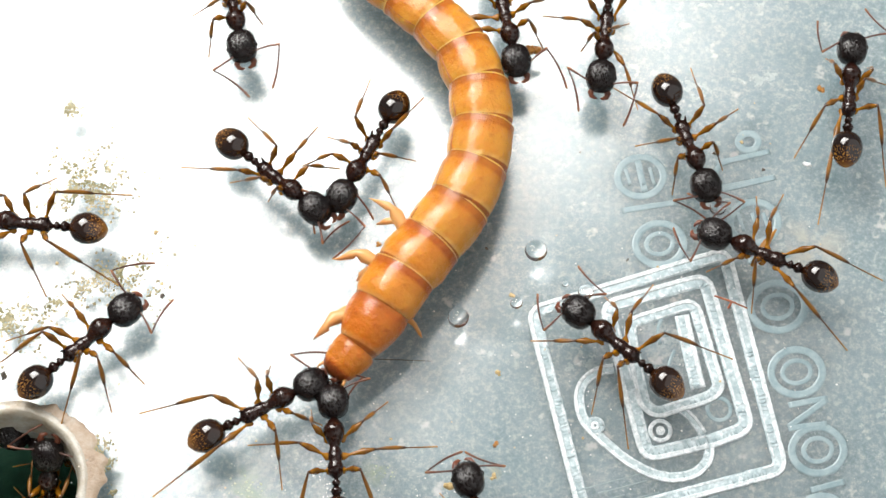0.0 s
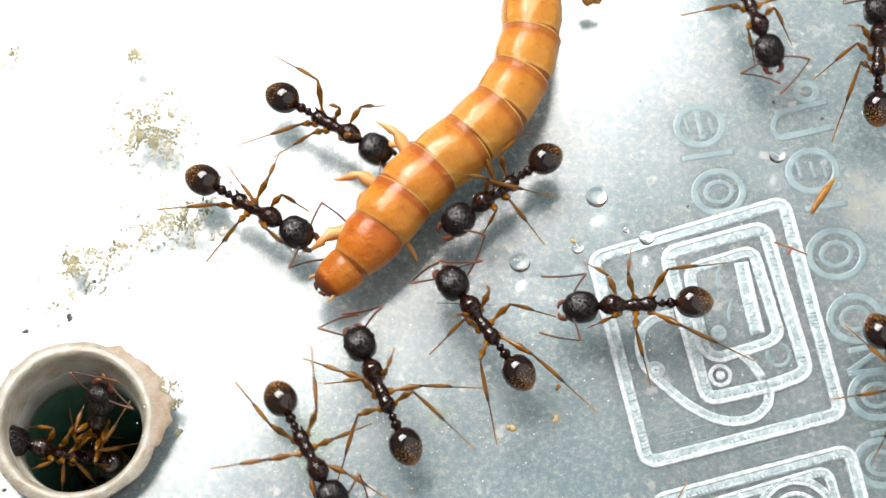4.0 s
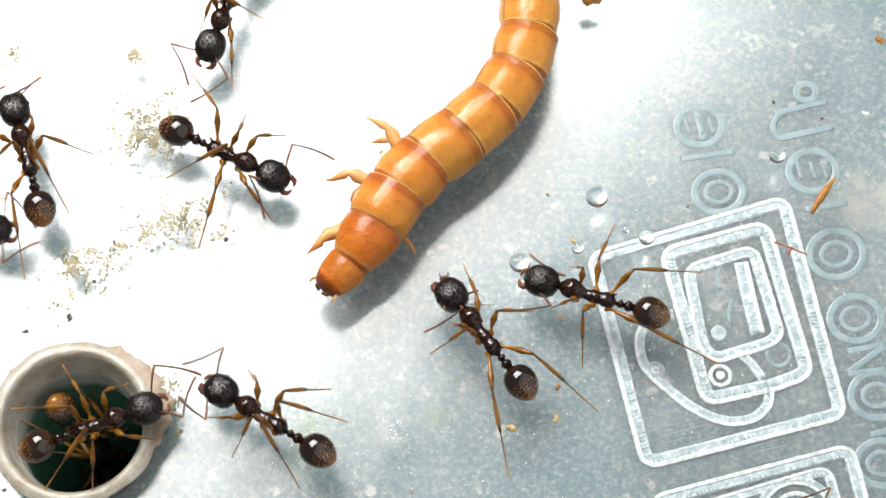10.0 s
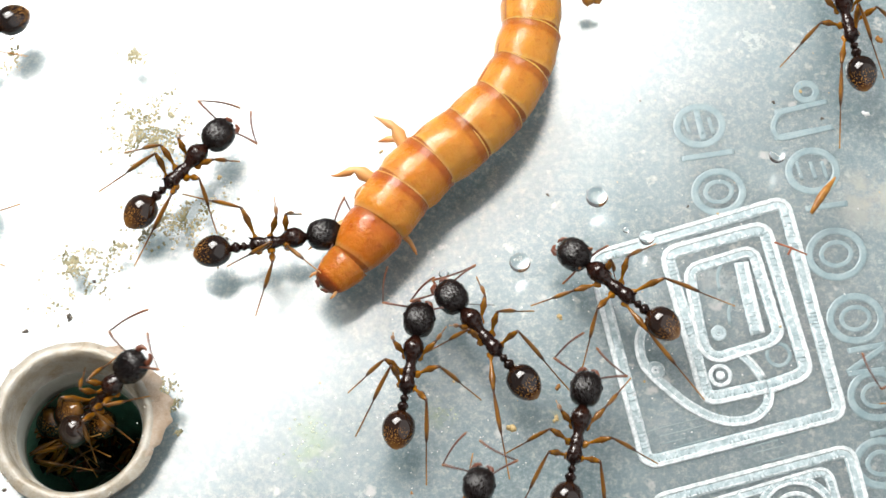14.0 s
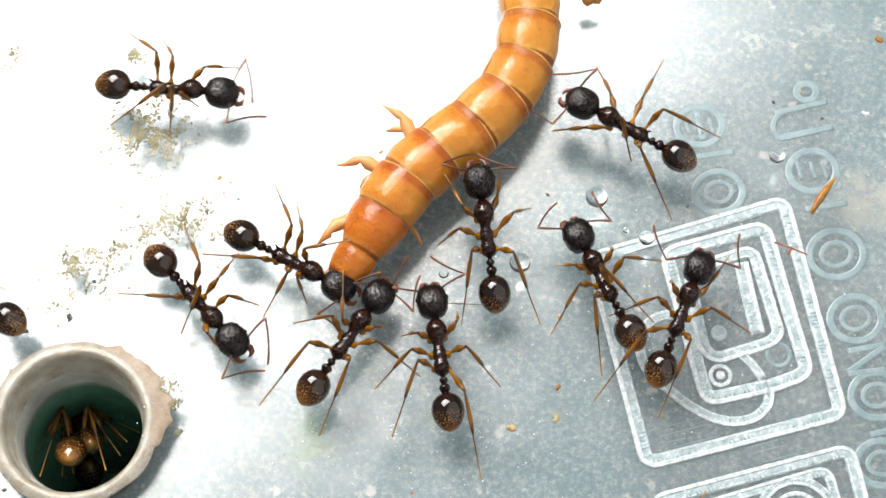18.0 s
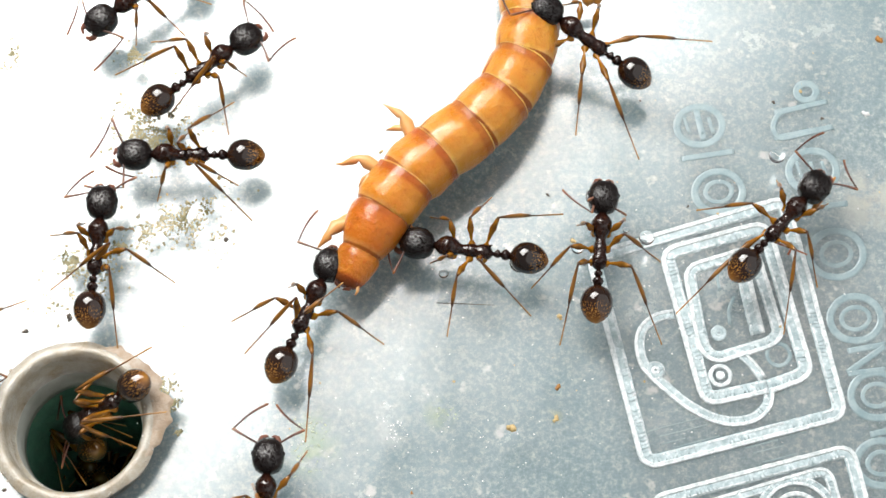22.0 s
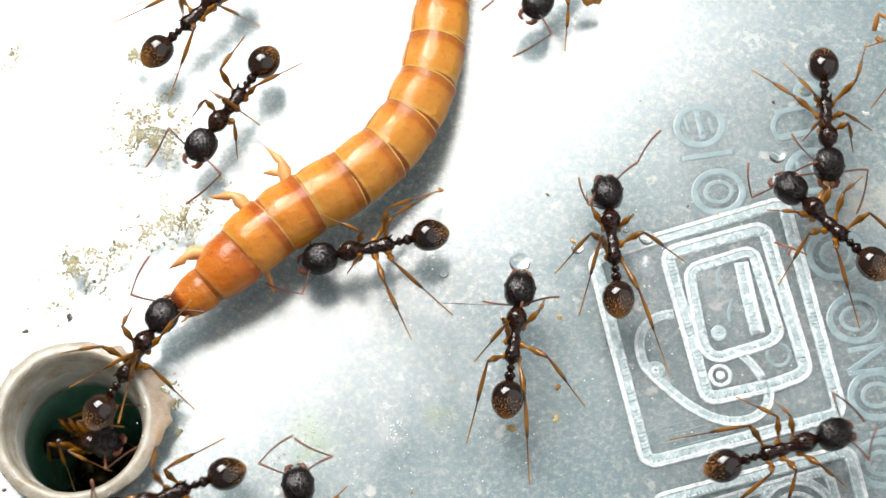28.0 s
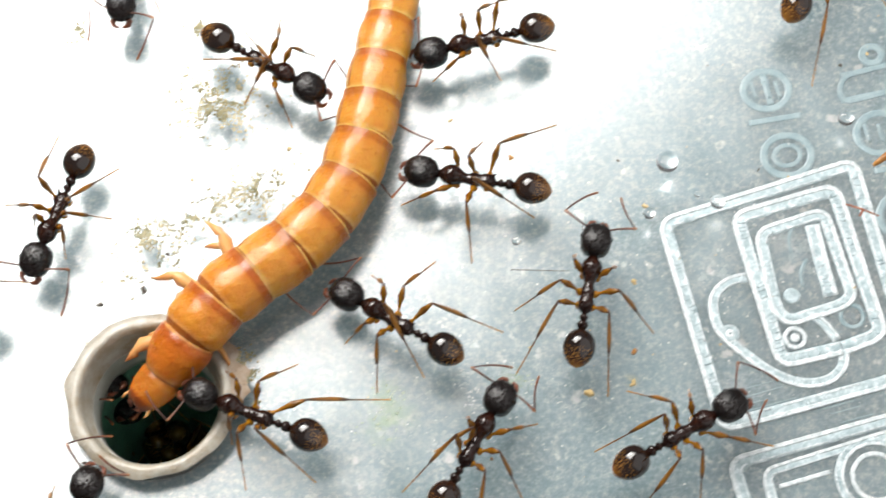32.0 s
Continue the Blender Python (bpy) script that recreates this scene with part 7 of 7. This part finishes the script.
    ramble("", [(15.6, -51.94, 18.7, 0, -20, 0), (18.4, -27.82, 10, 0, 40, 0), (19, -22.8, 8.41, 0, 41, 0), (19.5, -21.99, 4.72, 0, -12, 0), (20, -21.71, 0.13, 0, -57, 0), (21, -22.41, -0.91, 0, -34, 0), (21.5, -24.23, -2.77, 0, -55, 0), (22, -26.02, -4.16, 0, -58, 0), (24.8, -49.01, -13.86, 0, -157, 0)], [(19, 2.3, 2.7, 3.1, -2.4, -0.9, 3.5, -0.9, -3.5, -4.5, 2.5, -3.2, -2.8, 5.9, 1.9, 6.4, -3.8), (20, 2.6, 1.9, 2.6, -1.9, -0.6, 4.5, -0.1, -2, -5.7, 1.8, -4.5, -2.5), (21, 1.1, 4.3, 3.7, -3.9, -1.9, 3.4, -0.9, -3.5, -4.5, 2.5, -4.5, -2.5)])
    ramble("", [(0, -19.6, -8.6, -18, -120, 68), (13.4, -19.6, -8.6, -18, -120, 68), (14.8, -20.01, -8.22, -9.3, -120, 68), (15.8, -20.61, -8.03, -4.8, -229, 73), (16.5, -20.77, -5.85, -0.6, -264, 31), (16.8, -19.82, -5.05, -0.1, -278, 5), (17, -18.64, -4.34, 0, -297, 0), (17.4, -20.3, -4.15, 0, -266, 0), (18, -24.74, -2.39, 0, -220, 0), (18.5, -29.63, 1.47, 0, -215, 0), (21.7, -57.22, -7.86, 0, -161, 0)], [(17, 2.6, 1.9, 1.7, -0.7, -0.7, 4.9, -0.9, -3.5, -4.7, 1.8, -2.3, -1.2)])
    ramble("", [(17.5, -14.74, -31.48, 0, 92, 0), (19, -15.2, -17.96, 0, 132, 0), (20, -13.37, -14.63, 0, 145, 0), (21, -13, -14.66, 0, 146, 0), (21.6, -14.51, -17.82, 0, 136, 0), (23.1, -22.62, -28.87, 0, 234, 0)])
    ramble("", [(18.8, -26.88, -35.47, 0, 45, 0), (21.5, -9.87, -18.23, 0, 86, 0), (22, -8.94, -14.55, 0, 88, 0), (22.5, -4.8, -14.73, 0, 55, 0), (23, 0.18, -11.4, 0, 46, 0), (24, 0.86, -10.32, 0, 57, 0), (25, 1.94, -9.27, 0, 57, 0), (25.5, 2.71, -8.77, 0, 56, 0), (26.5, 3.59, -7.2, 0, 68, 0), (27.5, 3.84, -6.39, 0, 81, 0), (28, 3.64, -5.63, 0, 83, 0), (29, 3.61, -5.07, 0, 81, 0), (30, 3.59, -4.79, 0, 81, 0), (31.5, 2.82, -5.05, 0, 81, 0), (32, 3.56, -4.81, 0, 79, 0)], [(23, 1.8, 1.2, 3.9, -2.1, 0.7, 2.7, -0.9, -3.5, -4.9, 2.4, -4.5, -2.5), (24, 3.4, 1.4, 2.4, -1.8, -0.1, 2.5, 1.3, -4.1, -3.5, 2.3, -2.7, -1.3), (25, 2.1, 1.5, 3.5, -1.2, 0.3, 1.4, -0.2, -3.7, -5.1, 2.3, -4.1, -1.3), (28, 1.6, 0.7, 3.1, -1.4, -0.8, 1.9, -2.5, -4, -5.2, 1.8, -7.3, -1.7, 2.4, 2, 3.1, -2.3), (29, 2.8, 1, 2.7, -1.5, -0.6, 3.5, -2.9, -4.2, -5.7, 1.5, -7.7, -2, 2.8, 2.3, 3.1, -2.2), (30, 2.1, 1.1, 2.5, -1.4, -0.9, 3.5, -3.1, -4.2, -5.9, 1.5, -5.9, -2.3, 3.3, 2, 3.1, -1.1), (31, 2.4, 0.7, 2.8, -2.2, -0.6, 3, -2.8, -4.7, -5.6, 1, -4.8, -2.3, 5, 0.8, 2.7, -2.1), (32, 2.5, 0.9, 2.2, -1.4, -1.1, 3.5, -1.1, -3.8, -4.5, 2.9, -4.9, -1.9)])
    ramble("", [(18.4, -18.57, 44.69, 0, -81, 0), (21.4, -14.57, 18.3, 0, -144, 0), (22, -16.38, 14.7, 0, -142, 0), (22.5, -19.95, 13.91, 0, -156, 0), (23, -23.45, 13.36, 0, -167, 0), (23.5, -28.03, 12.19, 0, -177, 0), (25.6, -44.75, 21.56, 0, -209, 0)])
    ramble("", [(24.9, 5.49, 39.95, 0, -89, 0), (27.3, 5.86, 18.48, 0, -134, 0), (28, 7.12, 16.22, 0, -130, 0), (28.5, 7.58, 14.45, 0, -124, 0), (29, 7.84, 11.36, 0, -125, 0), (29.5, 7.4, 10.18, 0, -125, 0), (30, 6.06, 10.61, 0, -136, 0), (30.4, 4.26, 10.8, 0, -154, 0), (31, 0.47, 9.97, 0, -162, 0), (31.5, -2.26, 10.02, 0, -166, 0), (32, -1.44, 9.8, 0, -166, 0)], [(29, 3.5, 1.9, 2.6, -1.9, -0.4, 2.5, 1.2, -3.5, -4.1, 1.5, -4.5, -2.5), (30, 2, 1.2, 1.1, -1.5, -2.4, 4, -0.7, -2.7, -4.4, 1.2, -3.3, -2.1), (31, 2.6, 1.9, 1.2, -1.6, -2.3, 2.6, -0.1, -3, -3.4, 1.7, -3.1, -2.4), (32, 3.1, 1.2, 0.7, -2.4, -0.5, 2.1, -1.8, -2.6, -3.8, 1.1, -4.5, -2.5)])
    ramble("", [(28.2, -27.67, 32.07, 0, -58, 0), (30, -18.99, 18.3, 0, -38, 0), (30.6, -16.18, 12.38, 0, -42, 0), (31, -15, 10.88, 0, -35, 0), (31.5, -14.47, 8.72, 0, -28, 0), (32, -13.39, 8.66, 0, -32, 0)], [(31, 1.9, 1.8, 1.9, -1.5, -0.9, 3.5, -0.6, -2.6, -2.9, 1.9, -3.9, -0.8), (32, 1.8, 2.2, 3.1, -2, -1, 3.1, 0.1, -2.2, -2.2, 1.4, -3.3, -1.1)])
    ramble("", [(23.6, 9.91, -41.28, 0, 102, 0), (26.3, 4.79, -17.68, 0, 47, 0), (27.5, 10.4, -11.29, 0, 33, 0), (28, 17, -11.26, 0, 16, 0), (28.5, 22.09, -12.36, 0, 2, 0), (30.7, 34.76, -27.42, 0, -50, 0)], [(28, 0.9, 2.8, 3, -2.6, -0.9, 3.5, -0.9, -3.5, -4.9, 2.3, -4.5, -2.5)])
    ramble("", [(27.5, -9.84, -47.59, 0, 70, 0), (30.9, 0.59, -18.93, 0, 62, 0), (31.5, -0.65, -14.98, 0, 62, 0), (32, -2.6, -12.91, 0, 60, 0)], [(32, 1.6, 1, 3, -2.2, -0.8, 1.7, -0.9, -3.5, -3.4, 2.1, -4.5, -2.5)])
    ramble("", [(28.1, 1.94, -43.51, 0, 75, 0), (31, 8.97, -17.96, 0, 33, 0), (31.5, 7.94, -15.59, 0, 29, 0), (32, 7.96, -12.36, 0, 29, 0)], [(32, 1.9, 2, 4.9, -3.5, -0.9, 3.5, -0.9, -3.5, -4, 1.6, -4.5, -2.5)])
    ramble("", [(27.3, -17.1, -44.74, 0, 76, 0), (30.4, -10.47, -17.54, 0, 146, 0), (31, -8.37, -15.28, 0, 146, 0), (31.5, -16.31, -18.06, 0, 140, 0), (32, -23, -17.19, 0, 68, 0)])
    ramble("", [(29.5, -33.98, 29.96, 0, -40, 0), (31.2, -22.42, 20.29, 0, -78, 0), (31.6, -22.77, 14.83, 0, -81, 0), (32, -21.15, 15.2, 0, -91, 0)])
    ramble("", [(5.8, -13.82, -38.79, 0, 56, 0), (8.5, -0.12, -18.37, 0, 103, 0), (9, -1.36, -15.09, 0, 96, 0), (9.3, -3.24, -14.12, 0, 122, 0), (9.6, -6.31, -12.79, 0, 146, 0), (10, -8.84, -9.72, 0, 148, 0), (10.4, -9, -8.2, 0, 130, 0), (10.8, -10.9, -6.8, 0, 132, 0), (11, -11.68, -6.93, 0, 149, 0), (11.3, -13.45, -7.07, 0, 170, 0), (11.6, -14.13, -7.85, 0, 186, 0), (12, -15.73, -8.29, -0.9, 187, -20), (12.5, -16.92, -8.71, -2.8, 187, -49), (13, -18.02, -8.38, -6, 176, -72), (14, -18.22, -8.33, -8.3, 160, -73), (17, -18.36, -8.63, -9.3, 169, -74), (19, -20.04, -9.14, -9.8, 74, -67), (21.2, -19.9, -8.8, -18, 74, -70)], [(10, 3, 1.3, 2.7, -1.9, 0.8, 2.4, -1.5, -3.3, -3, 1.9, -3.2, -2.3), (11, 2.3, 0.8, 2.6, -1.9, -0.9, 3.5, -1, -4.1, -3, 3, -4.3, -2), (12, 1.9, 1.7, 2.2, -1.7, -0.5, 2.9, -1.7, -4, -4.4, 3.2, -3, -2)])
    ramble("", [(23.9, 18.45, -39.09, 0, 140, 0), (27.4, -5.83, -18.51, 0, 101, 0), (28, -6.72, -15.97, 0, 101, 0), (28.4, -6.93, -12.96, 0, 94, 0), (29, -8.38, -9.88, 0, 111, 0), (29.5, -9.46, -9.82, 0, 124, 0), (30, -10.92, -9.98, 0, 136, 0), (30.5, -11.58, -10.64, 0, 145, 0), (31, -12.11, -10.38, 0, 170, 0), (31.5, -13.52, -10.9, 0, 171, 0), (32, -13.58, -10.98, 0, 158, 0)], [(29, 2.7, 1, 2.1, -2.3, -2.2, 1.7, 0.2, -3.8, -2.7, 2.5, -4.3, -1.7), (30, 3.7, 0.9, 1.9, -1.3, 0.5, 2.9, -0.7, -4, -3.1, 1.7, -4.6, -2.1), (31, 2.7, 0.9, 2.6, -1.9, 0.1, 1.6, -0.6, -4.6, -6, 2, -7, -1.7), (32, 0.7, 1.6, 2.6, -1.9, -0.9, 3.5, -0.9, -3.5, -4, 2, -6, -3.5)])
    ramble("", [(0, -17.79, -6.8, -5, 165, 35), (1, -20.95, -8.77, -5.3, 90, 50), (2, -20.9, -9.81, -4.3, 157, 38), (3, -20.84, -10.07, -4.3, 160, 38), (3.5, -20.74, -10.37, -4.3, 175, 36), (5.5, -20.38, -9.6, -4, 166, 23), (6, -19.88, -9.56, -3.8, 159, 27), (7, -20.33, -9.54, -4.5, 160, 10), (8, -18.8, -10.77, -2.2, 72, 41), (8.5, -18.28, -9.63, -1.7, 51, 29), (9, -17.7, -9, -0.4, 46, 18), (9.5, -17.6, -8.77, -0.4, 32, 13), (10, -17.75, -9.96, -0.2, 17, 10), (10.4, -18.96, -9.43, -1.8, 16, -18), (11, -20.7, -8.01, -4.8, -132, -65), (12, -21.25, -9.09, -7.8, -257, -64), (14, -20.23, -8.19, -6.8, -156, -63), (15, -20.5, -8.93, -7.8, -201, -67), (16.5, -18.47, -9.13, -6.3, -175, -45), (18, -19.9, -9.53, -7.3, -264, -60), (19, -20.32, -9.55, -8.8, -237, -70), (21, -20.84, -9.25, -10.3, -248, -52), (23, -17.96, -8.86, -7.8, -193, -67), (25, -18.01, -9.12, -8.3, -238, -64), (26.6, -19.16, -9.28, -8.3, -266, -60), (27.5, -18.38, -9.86, -6, -278, 64), (28, -18.5, -9.73, -5.3, -378, 51), (28.5, -19.09, -9.73, -5.3, -509, 64), (29, -21.26, -9.83, -3.7, -496, 28), (29.6, -20.84, -10.69, -4.5, -491, 41), (30, -20.77, -10.31, -6, -454, 49), (31, -21.36, -9.19, -9.3, -464, 67), (32, -21.38, -8.29, -10.8, -442, 69)])
    ramble("", [(14.9, 27.5, -29.78, 0, -258, 0), (16.6, 24.42, -15.14, 0, -162, 0), (16.9, 20.44, -13.85, 0, -177, 0), (17, 19.04, -13.39, 0, -185, 0), (17.1, 17.54, -12.65, 0, -194, 0), (17.2, 16.45, -12.56, 0, -192, 0), (17.3, 16, -13.01, 0, -188, 0), (17.4, 15.17, -13.53, 0, -179, 0), (17.5, 14.38, -14.28, 0, -172, 0), (17.7, 13.11, -15.99, 0, -151, 0), (18.1, 10.88, -19.21, 0, -136, 0), (21.2, 16.04, -46.59, 0, -79, 0)])
    ramble("", [(0, -19.8, -9.2, -18, 150, 60), (4.2, -19.8, -9.2, -18, 150, 60), (5.5, -20.9, -9.3, -4, 150, 45), (6, -21.9, -9, -1.2, 140, 25), (6.5, -23, -8, 0, 150, 0), (7, -24.2, -7.2, 0, 165, 0), (8, -31, -5, 0, 172, 0)])


motions()
